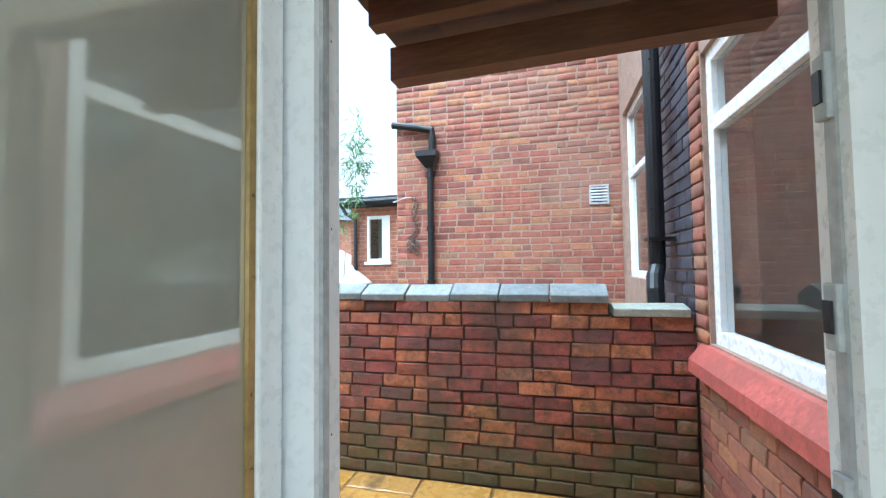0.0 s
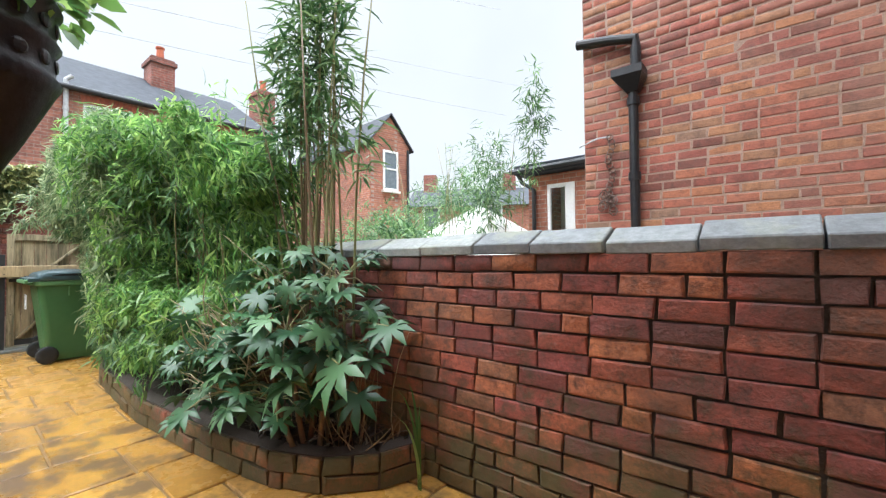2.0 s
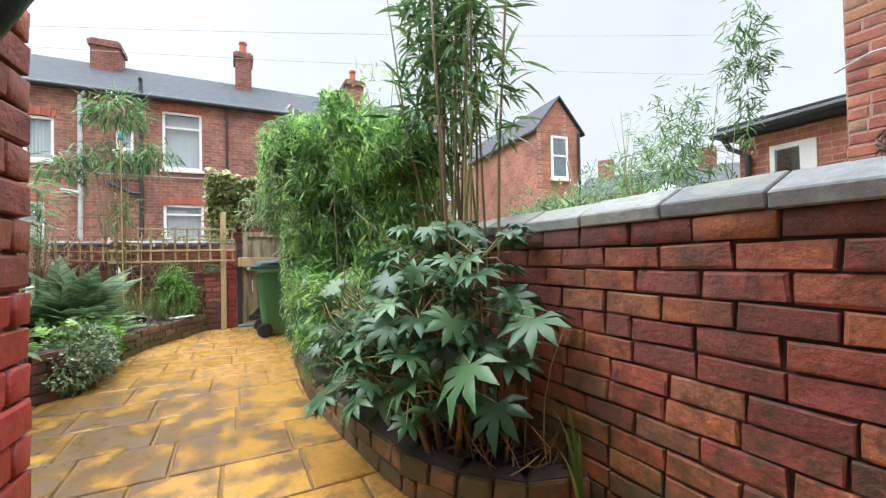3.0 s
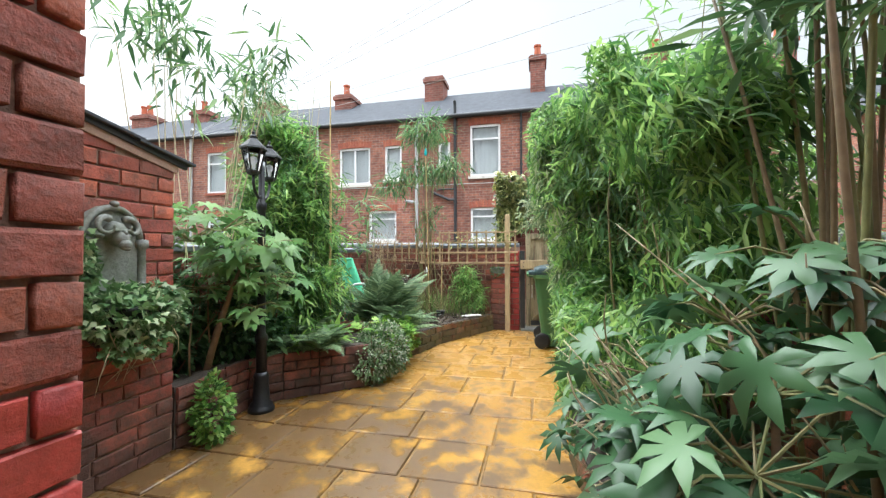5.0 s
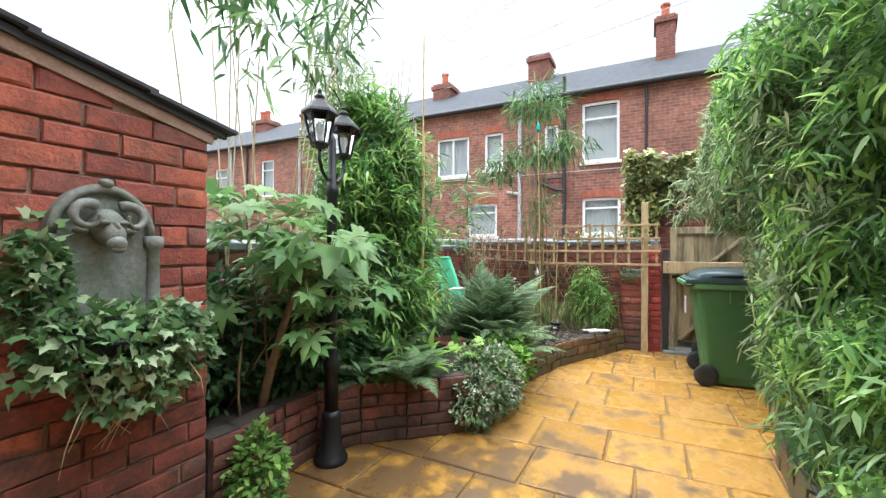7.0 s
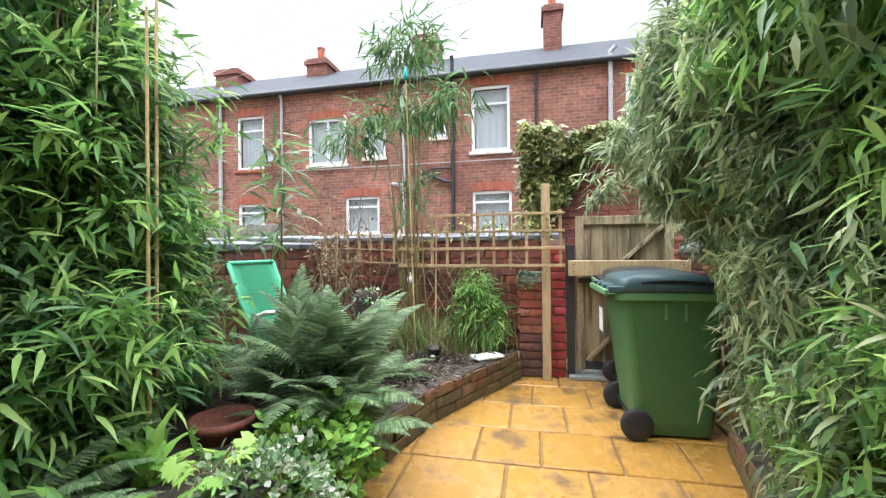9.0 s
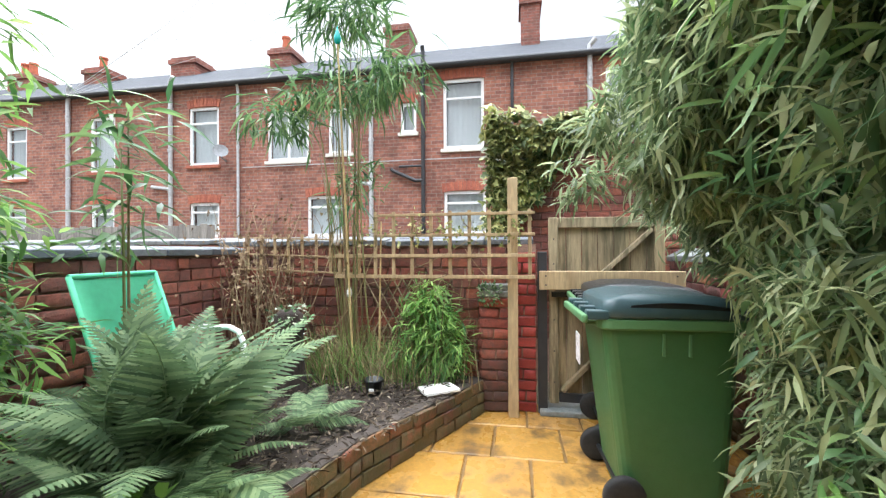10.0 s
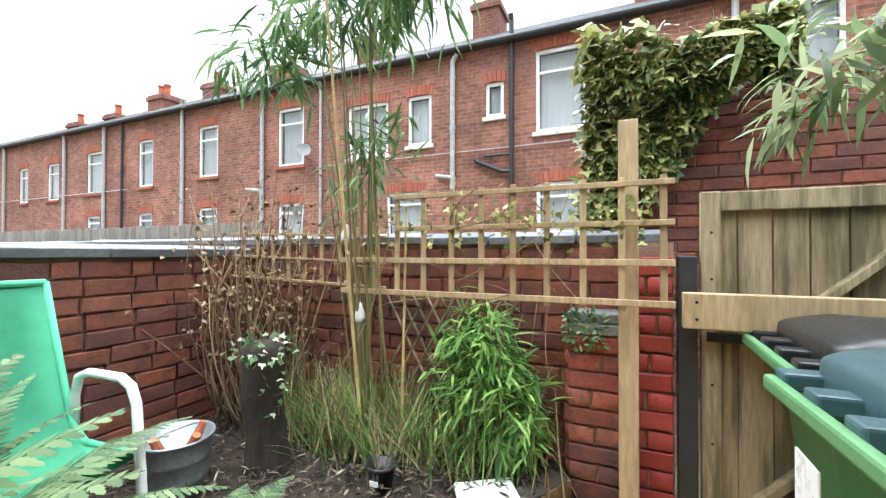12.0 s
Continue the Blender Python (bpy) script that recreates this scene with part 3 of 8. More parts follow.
def white_window(name, plane, u0, u1, z0, z1, axis="x", face=-1, transom=None, mullion=None, label="", frame_w=0.06, curtain=None, depth=0.05, arched=False):
    """A white window with panes: face is the outward sign of its axis."""
    w = thing(name, (0, 0, 0), label or "white plastic window with clear panes", "window", kind="structure")

    def at(u, d, z):
        return (plane - face * d, u, z) if axis == "x" else (u, plane - face * d, z)

    def bar(n, ua, ub, za, zb, d0=0.0, d1=depth, mat=m_white_pvc, lab=""):
        a, b = at(ua, d0, za), at(ub, d1, zb)
        part(n, boxes((tuple(map(min, a, b)), tuple(map(max, a, b))), bevel=0.004), mat, w, lab)
    f = frame_w
    bar("window_frame", u0, u0 + f, z0, z1)
    bar("window_frame", u1 - f, u1, z0, z1)
    bar("window_frame", u0 + f, u1 - f, z0, z0 + f)
    bar("window_frame", u0 + f, u1 - f, z1 - f, z1)
    rows = [(z0 + f, z1 - f)]
    if transom:
        bar("transom", u0 + f, u1 - f, transom - f / 2, transom + f / 2)
        rows = [(z0 + f, transom - f / 2), (transom + f / 2, z1 - f)]
    cols = [(u0 + f, u1 - f)]
    if mullion:
        for ra, rb in rows:
            bar("mullion", mullion - f / 2, mullion + f / 2, ra, rb)
        cols = [(u0 + f, mullion - f / 2), (mullion + f / 2, u1 - f)]
    for ra, rb in rows:
        for ca, cb in cols:
            a, b = at(ca, depth * 0.45, ra), at(cb, depth * 0.45 + 0.006, rb)
            p = part("pane", boxes((tuple(map(min, a, b)), tuple(map(max, a, b)))), m_glass, w)
            p.visible_shadow = False
    if curtain:
        n = 24
        bm = bmesh.new()
        ca, cb, za, zb = curtain
        cols_v = []
        for i in range(n + 1):
            u = ca + (cb - ca) * i / n
            d = 0.16 + 0.012 * math.sin(i * 1.9) + 0.006 * math.sin(i * 4.3)
            cols_v.append((bm.verts.new(at(u, d, za)), bm.verts.new(at(u, d, zb))))
        for p, q in zip(cols_v, cols_v[1:]):
            bm.faces.new((p[0], q[0], q[1], p[1]))
        part("net_curtain", bm, m_net, w, "white net curtain", smooth=True)
    return w


white_window("window_1", REAR_X + 0.03, OUR_WIN[0], OUR_WIN[1], OUR_WIN[2], OUR_WIN[3], transom=2.20, label="white plastic rear window over a red sill", frame_w=0.075, depth=0.07)
white_window("window_2", REAR_X + 0.05, NB_WIN[0], NB_WIN[1], NB_WIN[2], NB_WIN[3], transom=2.43, label="neighbour's white plastic window", frame_w=0.07, depth=0.07, curtain=(3.4, 4.7, 1.35, 2.4))

sill_bm = bmesh.new()
prof = [(REAR_X + 0.04, 1.0), (REAR_X - 0.02, 0.985), (REAR_X - 0.085, 0.90), (REAR_X - 0.09, 0.83), (REAR_X - 0.04, 0.80), (REAR_X + 0.04, 0.80)]
ends = [[sill_bm.verts.new((x, y, z)) for x, z in prof] for y in (0.75, 2.50)]
for i in range(len(prof)):
    j = (i + 1) % len(prof)
    sill_bm.faces.new((ends[0][i], ends[0][j], ends[1][j], ends[1][i]))
sill_bm.faces.new(ends[0][::-1]), sill_bm.faces.new(ends[1])
bmesh.ops.recalc_face_normals(sill_bm, faces=sill_bm.faces[:])
structure("window_sill", sill_bm, m_sill_red, "red painted stone window sill, chipped", "sill")

# ---- the terrace across the lane ----
ROW_X, EAVE = -14.66, 5.72
UPPER = [(-0.53, 0.44, 3.74, 5.39), (-1.58, -1.19, 4.18, 4.90), (-3.45, -2.85, 3.76, 4.89), (-5.12, -3.98, 3.64, 4.90), (-7.42, -6.53, 3.62, 5.16),
         (-10.58, -9.75, 3.56, 5.08), (-13.52, -12.77, 3.46, 4.99), (-16.52, -15.62, 3.40, 4.87), (-19.2, -18.4, 3.3, 4.7), (-21.4, -20.7, 3.3, 4.7), (-24.6, -23.7, 3.3, 4.7), (-28.0, -27.1, 3.3, 4.7),
         (3.15, 4.25, 3.70, 5.40), (6.4, 7.4, 3.70, 5.40)]
LOWER = [(-0.52, 0.47, 1.70, 2.73), (-4.02, -3.04, 1.70, 2.71), (-7.40, -6.52, 1.70, 2.62), (-10.56, -9.78, 1.70, 2.65), (-13.5, -12.8, 1.7, 2.6), (-16.5, -15.7, 1.7, 2.6), (3.2, 4.2, 1.7, 2.7)]
row = thing("terraced_houses", (ROW_X, 0, 0), "long red brick terrace with slate roof and white windows", "house", kind="structure")
row.matrix_basis = Matrix()
ROW_Y = (-34.0, 8.2)
part("wall", wall_cells(bmesh.new(), ROW_X - 0.3, "x", (ROW_Y[0], -0.04), (ROW_Y[1], EAVE), UPPER + LOWER, 0.3), m_far_brick_y, row)
part("inner_wall", boxes(((ROW_X - 2.0, ROW_Y[0], 0), (ROW_X - 1.9, ROW_Y[1], EAVE))), m_room_dark, row)
RIDGE = (-17.7, 7.62)
bm = bmesh.new()
v = [[bm.verts.new((x, y, z)) for x, z in ((ROW_X + 0.14, EAVE + 0.02), RIDGE, (RIDGE[0] - 3.2, EAVE), (RIDGE[0] - 3.2, EAVE - 0.1), (ROW_X + 0.14, EAVE - 0.06))] for y in ROW_Y]
for i in range(5):
    j = (i + 1) % 5
    bm.faces.new((v[0][i], v[0][j], v[1][j], v[1][i]))
bm.faces.new(v[0][::-1]), bm.faces.new(v[1])
bmesh.ops.recalc_face_normals(bm, faces=bm.faces[:])
part("roof", bm, m_slate, row, "wet blue-grey slate roof")

# ---- copings ----


def coping(name, label, a, b, width, edge, ridge, lengths, out, material, seed=1):
    """A row of coping stones from a to b (the line of their front lower edge); out points to the front."""
    a, b, o = Vector(a), Vector(b), Vector(out)
    d = (b - a).normalized()
    total = (b - a).length
    holder = thing(name, tuple(a), label, "coping", kind="structure")
    rnd = random.Random(seed)
    u = 0.0
    while u < total - 0.02:
        w = min(rnd.uniform(*lengths), total - u)
        bm = bmesh.new()
        prof = [(0.0, 0.0), (0.004, edge), (-width / 2, ridge), (-width, edge), (-width, 0.0)]
        rings = []
        for s in (0.004, w - 0.004):
            rings.append([bm.verts.new(d * s + o * p + Vector((0, 0, z))) for p, z in prof])
        for i in range(5):
            j = (i + 1) % 5
            bm.faces.new((rings[0][i], rings[0][j], rings[1][j], rings[1][i]))
        bm.faces.new(rings[0][::-1]), bm.faces.new(rings[1])
        bmesh.ops.recalc_face_normals(bm, faces=bm.faces[:])
        bmesh.ops.bevel(bm, geom=bm.edges[:], offset=0.005, segments=1, affect="EDGES")
        s = part("coping_stone", bm, material, holder)
        s.matrix_basis = pose(*(d * u + o * rnd.uniform(-0.008, 0.008) + Vector((0, 0, rnd.uniform(-0.004, 0.004)))), rnd.gauss(0, 0.5), rnd.gauss(0, 0.4), rnd.gauss(0, 0.6))
        u += w
    return holder


coping("coping_party", "grey weathered stone coping on the garden wall", (0.27, PARTY_Y - 0.02, 1.205), (-9.3, PARTY_Y - 0.02, 1.205), 0.27, 0.048, 0.115, (0.31, 0.36), (0, -1, 0), m_coping, 2)
coping("coping_end", "lower grey stone coping beside the house", (0.72, PARTY_Y - 0.03, 1.125), (0.285, PARTY_Y - 0.03, 1.125), 0.27, 0.05, 0.075, (0.43, 0.44), (0, -1, 0), m_coping, 3)
coping("coping_back", "grey slate coping on the end wall", (-8.57, 1.29, 1.362), (-8.57, -1.70, 1.362), 0.28, 0.045, 0.07, (0.40, 0.48), (1, 0, 0), m_slate_cap, 4)
coping("coping_left", "grey slate coping on the side wall", (-8.56, -1.37, 1.282), (-3.85, -1.37, 1.282), 0.28, 0.05, 0.075, (0.40, 0.5), (0, 1, 0), m_slate_cap, 5)
coping("coping_lane", "grey coping on the lane wall", (-9.52, 0.9, 1.402), (-9.52, -20, 1.402), 0.28, 0.05, 0.08, (0.45, 0.55), (1, 0, 0), m_slate_cap, 6)

# ---- terrace details ----
m_dark_trim = surface("dark_gutter", [(0, (0.03, 0.032, 0.036))], grain=20, rough=0.5, bump=0.05)
m_arch = surface("brick_arch", [(0.0, (0.33, 0.10, 0.065)), (1.0, (0.42, 0.135, 0.08))], grain=25, rough=0.85, bump=0.3)
m_pot_clay = surface("terracotta", [(0, (0.46, 0.13, 0.065))], grain=30, patch=3, patch_colour=(0.22, 0.08, 0.05), rough=0.8, bump=0.3)
m_dish = surface("dull_grey_dish", [(0, (0.24, 0.25, 0.26))], grain=30, patch=4, patch_colour=(0.16, 0.16, 0.16), rough=0.6, bump=0.05)
m_chimney = far_brick("chimney_brick", "Y", (0.30, 0.10, 0.07), (0.20, 0.075, 0.055), (0.26, 0.18, 0.15))


def terrace_window(o, mullion=False, transom=True, curtain=True):
    u0, u1, z0, z1 = o
    x = ROW_X - 0.09
    f = 0.07
    bars = [((x, u0, z0), (x + 0.06, u0 + f, z1)), ((x, u1 - f, z0), (x + 0.06, u1, z1)), ((x, u0 + f, z0), (x + 0.06, u1 - f, z0 + f)), ((x, u0 + f, z1 - f), (x + 0.06, u1 - f, z1))]
    w = part("window", boxes(*bars), m_white_pvc, row, "white window frame")
    zt = z1 - (z1 - z0) * 0.27
    um = (u0 + u1) / 2
    if transom:
        part("transom", boxes(((x, u0 + f, zt - 0.025), (x + 0.05, u1 - f, zt + 0.025))), m_white_pvc, w)
    if mullion:
        part("mullion", boxes(((x, um - 0.03, z0 + f), (x + 0.05, um + 0.03, z1 - f))), m_white_pvc, w)
    p = part("pane", boxes(((x + 0.02, u0 + f, z0 + f), (x + 0.026, u1 - f, z1 - f))), m_glass, w)
    p.visible_shadow = False
    if curtain:
        bm = bmesh.new()
        n = 20
        cols_v = []
        for i in range(n + 1):
            u = u0 + f + (u1 - u0 - 2 * f) * i / n
            d = x - 0.06 + 0.015 * math.sin(i * 2.1 + u0)
            cols_v.append((bm.verts.new((d, u, z0 + f)), bm.verts.new((d, u, z1 - f))))
        for a, b in zip(cols_v, cols_v[1:]):
            bm.faces.new((a[0], b[0], b[1], a[1]))
        part("curtain", bm, m_net, w, "white net curtain", smooth=True)
    part("sill", boxes(((ROW_X - 0.05, u0 - 0.06, z0 - 0.09), (ROW_X + 0.06, u1 + 0.06, z0 - 0.004)), bevel=0.008), m_white_paint if u0 > -6 else m_arch, w)
    # shallow brick arch
    bm = bmesh.new()
    n = max(5, int((u1 - u0) / 0.085))
    for i in range(n):
        t = (i + 0.5) / n * 2 - 1
        c = Vector((ROW_X + 0.004, um + t * (u1 - u0 + 0.1) / 2, z1 + 0.125 - 0.05 * t * t))
        m = Matrix.Translation(c) @ Matrix.Rotation(-t * 0.16, 4, "X") @ Matrix.Diagonal((0.03, (u1 - u0 + 0.1) / n - 0.012, 0.21, 1))
        bmesh.ops.create_cube(bm, size=1.0, matrix=m)
    part("arch", bm, m_arch, w)


for i, o in enumerate(UPPER):
    terrace_window(o, mullion=(i == 3), transom=(i not in (1, 2, 3)))
for o in LOWER:
    terrace_window(o, transom=True)


def pipe_on_terrace(y, z0, z1, r, material, kick=False):
    bm = bmesh.new()
    pts = [(ROW_X + 0.07, y, z0), (ROW_X + 0.07, y, z1 - 0.3), (ROW_X + 0.07, y, z1 - 0.12), (ROW_X + 0.12, y + (0.12 if kick else 0), z1)]
    tube(bm, pts, r, 10)
    for z in np.arange(z0 + 0.6, z1, 1.1):
        tube(bm, [(ROW_X + 0.07, y, z), (ROW_X + 0.07, y, z + 0.07)], r * 1.25, 10)
    part("downpipe", bm, material, row)


for y, z1, r, mt in ((-1.01, 6.2, 0.05, m_dark_trim), (-2.31, 5.6, 0.055, m_grey_pipe), (1.09, 5.65, 0.035, m_dark_trim), (-5.92, 5.65, 0.035, m_grey_pipe), (-7.93, 6.0, 0.055, m_grey_pipe), (-11.24, 6.0, 0.055, m_grey_pipe),
                     (-14.31, 5.65, 0.04, m_dark_trim), (-15.36, 5.65, 0.055, m_grey_pipe), (-17.9, 5.65, 0.05, m_grey_pipe), (-22.5, 5.65, 0.05, m_grey_pipe), (2.80, 6.0, 0.055, m_grey_pipe)):
    pipe_on_terrace(y, 0.1, z1, r, mt, r > 0.05)
bm = bmesh.new()
tube(bm, [(ROW_X + 0.08, -1.01, 3.0), (ROW_X + 0.08, -1.2, 3.0), (ROW_X + 0.08, -1.75, 3.25), (ROW_X + 0.08, -1.8, 3.3)], 0.045, 8)
tube(bm, [(ROW_X + 0.07, -1.01, 3.35), (ROW_X + 0.07, -1.6, 3.35)], 0.03, 8)
part("waste_pipe", bm, m_dark_trim, row)
bm = bmesh.new()
tube(bm, [(ROW_X + 0.06, ROW_Y[0], 3.42), (ROW_X + 0.06, -14, 3.42)], 0.02, 6)
tube(bm, [(ROW_X + 0.05, -5.8, 3.5), (ROW_X + 0.05, 1.0, 3.5)], 0.012, 6)
tube(bm, [(ROW_X + 0.08, -2.31, 2.95), (ROW_X + 0.08, -2.7, 3.02)], 0.045, 8)
tube(bm, [(ROW_X + 0.08, -7.93, 3.0), (ROW_X + 0.08, -8.5, 3.08)], 0.045, 8)
part("branch_pipe", bm, m_grey_pipe, row)
part("gutter", tube(bmesh.new(), [(ROW_X + 0.17, ROW_Y[0], EAVE - 0.03), (ROW_X + 0.17, ROW_Y[1], EAVE - 0.03)], 0.065, 10), m_dark_trim, row, "black gutter")
bm = bmesh.new()
lathe(bm, [(0.0, 0.0), (0.12, 0.015), (0.22, 0.06), (0.225, 0.065), (0.12, 0.03), (0.0, 0.012)], 18)
bm.transform(pose(ROW_X + 0.36, -6.2, 3.86, 0, 68, 40) @ Matrix.Diagonal((0.8, 0.8, 0.8, 1)))
tube(bm, [(ROW_X + 0.0, -6.3, 3.70), (ROW_X + 0.25, -6.25, 3.72), (ROW_X + 0.34, -6.2, 3.84)], 0.02, 6)
part("satellite_dish", bm, m_dish, row, "grey satellite dish")


def chimney(y, w, top, pots, x=-17.2):
    bm = boxes(((x - 0.5, y - w / 2, 6.4), (x + 0.35, y + w / 2, top)), ((x - 0.56, y - w / 2 - 0.06, top - 0.22), (x + 0.41, y + w / 2 + 0.06, top - 0.08)))
    c = part("chimney", bm, m_chimney, row)
    for k in range(pots):
        yy = y + (k - (pots - 1) / 2) * 0.36
        part("chimney_pot", lathe(bmesh.new(), [(0.13, top), (0.11, top + 0.4), (0.14, top + 0.42), (0.14, top + 0.48), (0.0, top + 0.46)], 12, (x, yy)), m_pot_clay, c)


for y, w, top, pots in ((1.6, 0.52, 8.5, 1), (-2.3, 0.72, 8.1, 0), (-6.1, 0.72, 7.75, 1), (-9.6, 0.9, 7.75, 0), (-13.1, 0.8, 7.7, 1), (-16.3, 1.0, 7.75, 2), (-19.5, 0.8, 7.4, 1), (-22.5, 0.8, 7.4, 1), (5.6, 0.7, 8.2, 1), (9.3, 0.7, 8.2, 1)):
    chimney(y, w, top, pots)

# ---- outbuilding across the lane, beyond the gate ----
OUT_X = -9.38
lane_house = structure("wall_outbuilding", boxes(((OUT_X - 0.25, 0.95, -0.04), (OUT_X - 0.012, 6.0, 2.42))), m_joint_mid, "red painted brick outbuilding beyond the gate", "wall")

# weathered board fence on the far side of the lane
m_grey_board = surface("silvered_fence_board", [(0.0, (0.20, 0.185, 0.165)), (1.0, (0.31, 0.285, 0.25))], grain=30, patch=3, patch_colour=(0.13, 0.115, 0.10), rough=0.9, bump=0.4, stretch=(4, 4, 0.4))
fence = thing("lane_fence", (-10.2, -3.1, 0), "silver-grey weathered board fence across the lane", "fence")
fence_boards = [slab_mesh("fence_board", (0.108, h, 0.02), 0.004, m_grey_board) for h in (1.70, 1.73, 1.68)]
for k in range(150):
    fb = new("fence_board", fence_boards[k * 7 % 3])
    fb.parent = fence
    fb.matrix_basis = pose(0, -k * 0.114, 0.85, 90, 0, 90)
for z in (0.4, 1.35):
    part("rail", boxes(((-0.05, -17.1, z), (-0.004, 0.05, z + 0.08))), m_grey_board, fence)

# ---- neighbour's side ----
nb_pipe = thing("rainwater_pipe", (-1.56, NB_Y, 0), "black iron rainwater pipe with a hopper head", "drainpipe")
bm = bmesh.new()
tube(bm, [(-0.52, -0.07, 3.34), (-0.2, -0.07, 3.28), (0.03, -0.07, 3.22), (0.03, -0.07, 3.12), (0.03, -0.07, 2.96)], 0.048, 12)
part("branch", bm, m_black_iron, nb_pipe)
bm = bmesh.new()
v0 = [bm.verts.new(p) for p in ((-0.16, -0.20, 2.93), (0.11, -0.20, 2.93), (0.11, 0.0, 2.93), (-0.16, 0.0, 2.93))]
v1 = [bm.verts.new(p) for p in ((-0.16, -0.20, 2.86), (0.11, -0.20, 2.86), (0.11, 0.0, 2.86), (-0.16, 0.0, 2.86))]
v2 = [bm.verts.new(p) for p in ((-0.05, -0.12, 2.72), (0.05, -0.12, 2.72), (0.05, -0.02, 2.72), (-0.05, -0.02, 2.72))]
for r, s in ((v0, v1), (v1, v2)):
    for i in range(4):
        bm.faces.new((r[i], r[(i + 1) % 4], s[(i + 1) % 4], s[i]))
bm.faces.new(v2)
bmesh.ops.recalc_face_normals(bm, faces=bm.faces[:])
part("hopper", bm, m_black_iron, nb_pipe)
bm = bmesh.new()
tube(bm, [(0, -0.07, 2.74), (0, -0.07, 0.0)], 0.042, 12)
for z in (2.6, 1.9, 1.2):
    tube(bm, [(0, -0.07, z), (0, -0.07, z + 0.07)], 0.055, 12)
part("pipe", bm, m_black_iron, nb_pipe)

vent = thing("air_vent", (0.51, NB_Y, 2.275), "pale grey louvred air vent in the brick", "vent")
part("frame", boxes(((-0.11, -0.02, -0.115), (-0.09, 0.02, 0.115)), ((0.09, -0.02, -0.115), (0.11, 0.02, 0.115)), ((-0.09, -0.02, 0.095), (0.09, 0.02, 0.115)), ((-0.09, -0.02, -0.115), (0.09, 0.02, -0.095))), m_grey_pipe, vent)
part("backing", boxes(((-0.09, 0.0, -0.095), (0.09, 0.01, 0.095))), m_dark_trim, vent)
for k in range(5):
    bm = bmesh.new()
    box(bm, (-0.09, -0.016, -0.012), (0.09, -0.006, 0.012))
    bm.transform(pose(0, 0, -0.072 + k * 0.036, -30))
    part("slat", bm, m_grey_pipe, vent)

# chain ornament by the pipe
m_rust = surface("rusty_metal", [(0, (0.14, 0.09, 0.07))], grain=80, patch=10, patch_colour=(0.26, 0.22, 0.2), rough=0.7, metal=0.4, bump=0.4)
orn = thing("wall_ornament", (-1.79, NB_Y, 2.0), "rusty hanging metal chain ornament on the brick wall", "ornament")
bm = bmesh.new()
rnd = random.Random(12)
for k in range(16):
    z = 0.35 - k * 0.046
    pts = [(0.02 * math.sin(k) + 0.028 * math.cos(a), -0.03 + 0.012 * math.sin(a * 2 + k), z + 0.03 * math.sin(a)) for a in np.linspace(0, 2 * math.pi, 9)]
    tube(bm, pts, 0.006, 5, cap=False)
for k in range(9):
    c = Vector((rnd.uniform(-0.09, 0.08), -0.035, -0.40 + rnd.uniform(0, 0.22)))
    tube(bm, [c + Vector((0.035 * math.cos(a), 0.01 * math.sin(3 * a), 0.045 * math.sin(a))) for a in np.linspace(0, 2 * math.pi, 8)], 0.007, 5, cap=False)
part("chain", bm, m_rust, orn)
part("hook_wire", tube(bmesh.new(), [(-0.3, -0.05, 0.3), (-0.12, -0.04, 0.36), (0, -0.03, 0.36)], 0.008, 6), m_grey_pipe, orn)

# black downpipe where the two houses meet
dp = thing("downpipe", (0.64, 2.98, 0), "black round downpipe on the house wall", "drainpipe")
bm = bmesh.new()
tube(bm, [(0, 0, 6.0), (0, 0, 1.5), (0, 0, 1.42), (-0.03, -0.06, 1.35), (-0.04, -0.10, 1.27), (-0.04, -0.12, 1.1)], 0.056, 14)
part("pipe", bm, m_black_paint, dp)
for z in (1.6, 3.2):
    part("clip", boxes(((-0.065, -0.075, z), (0.12, 0.075, z + 0.025))), m_black_paint, dp)

# neighbour's lean-to with a white window
ext = thing("rear_extension", (-3.8, 7.95, 0), "small red brick extension with a dark flat roof", "extension")
part("wall", wall_cells(bmesh.new(), 0.0, "y", (-0.42, -0.04), (2.0, 2.72), [(-0.04, 0.48, 1.55, 2.53)], 0.25), m_far_brick_x, ext)
part("side_wall", boxes(((-0.42, 0.25, -0.04), (-0.2, 3.0, 2.72))), m_far_brick_y, ext)
part("roof", boxes(((-0.62, -0.22, 2.74), (2.0, 3.0, 2.92)), bevel=0.02), m_slate, ext, "dark flat felt roof")
part("gutter", tube(bmesh.new(), [(-0.68, -0.24, 2.80), (2.0, -0.24, 2.84)], 0.05, 8), m_dark_trim, ext)
bm = bmesh.new()
tube(bm, [(-0.55, -0.2, 2.78), (-0.5, -0.1, 2.6), (-0.28, -0.07, 2.45), (-0.28, -0.07, 0.0)], 0.04, 10)
part("downpipe", bm, m_dark_trim, ext)
f = 0.06
win = part("window", boxes(((-0.04, -0.01, 1.55), (0.02, 0.06, 2.53)), ((0.30, -0.01, 1.55), (0.48, 0.06, 2.53)), ((0.02, -0.01, 1.55), (0.30, 0.06, 1.62)), ((0.02, -0.01, 2.46), (0.30, 0.06, 2.53)), bevel=0.005), m_white_pvc, ext, "white window frame")
part("pane", boxes(((0.02, 0.02, 1.62), (0.30, 0.026, 2.46))), m_glass, win).visible_shadow = False
part("sill", boxes(((-0.08, -0.07, 1.49), (0.52, 0.02, 1.55)), bevel=0.006), m_white_pvc, win)
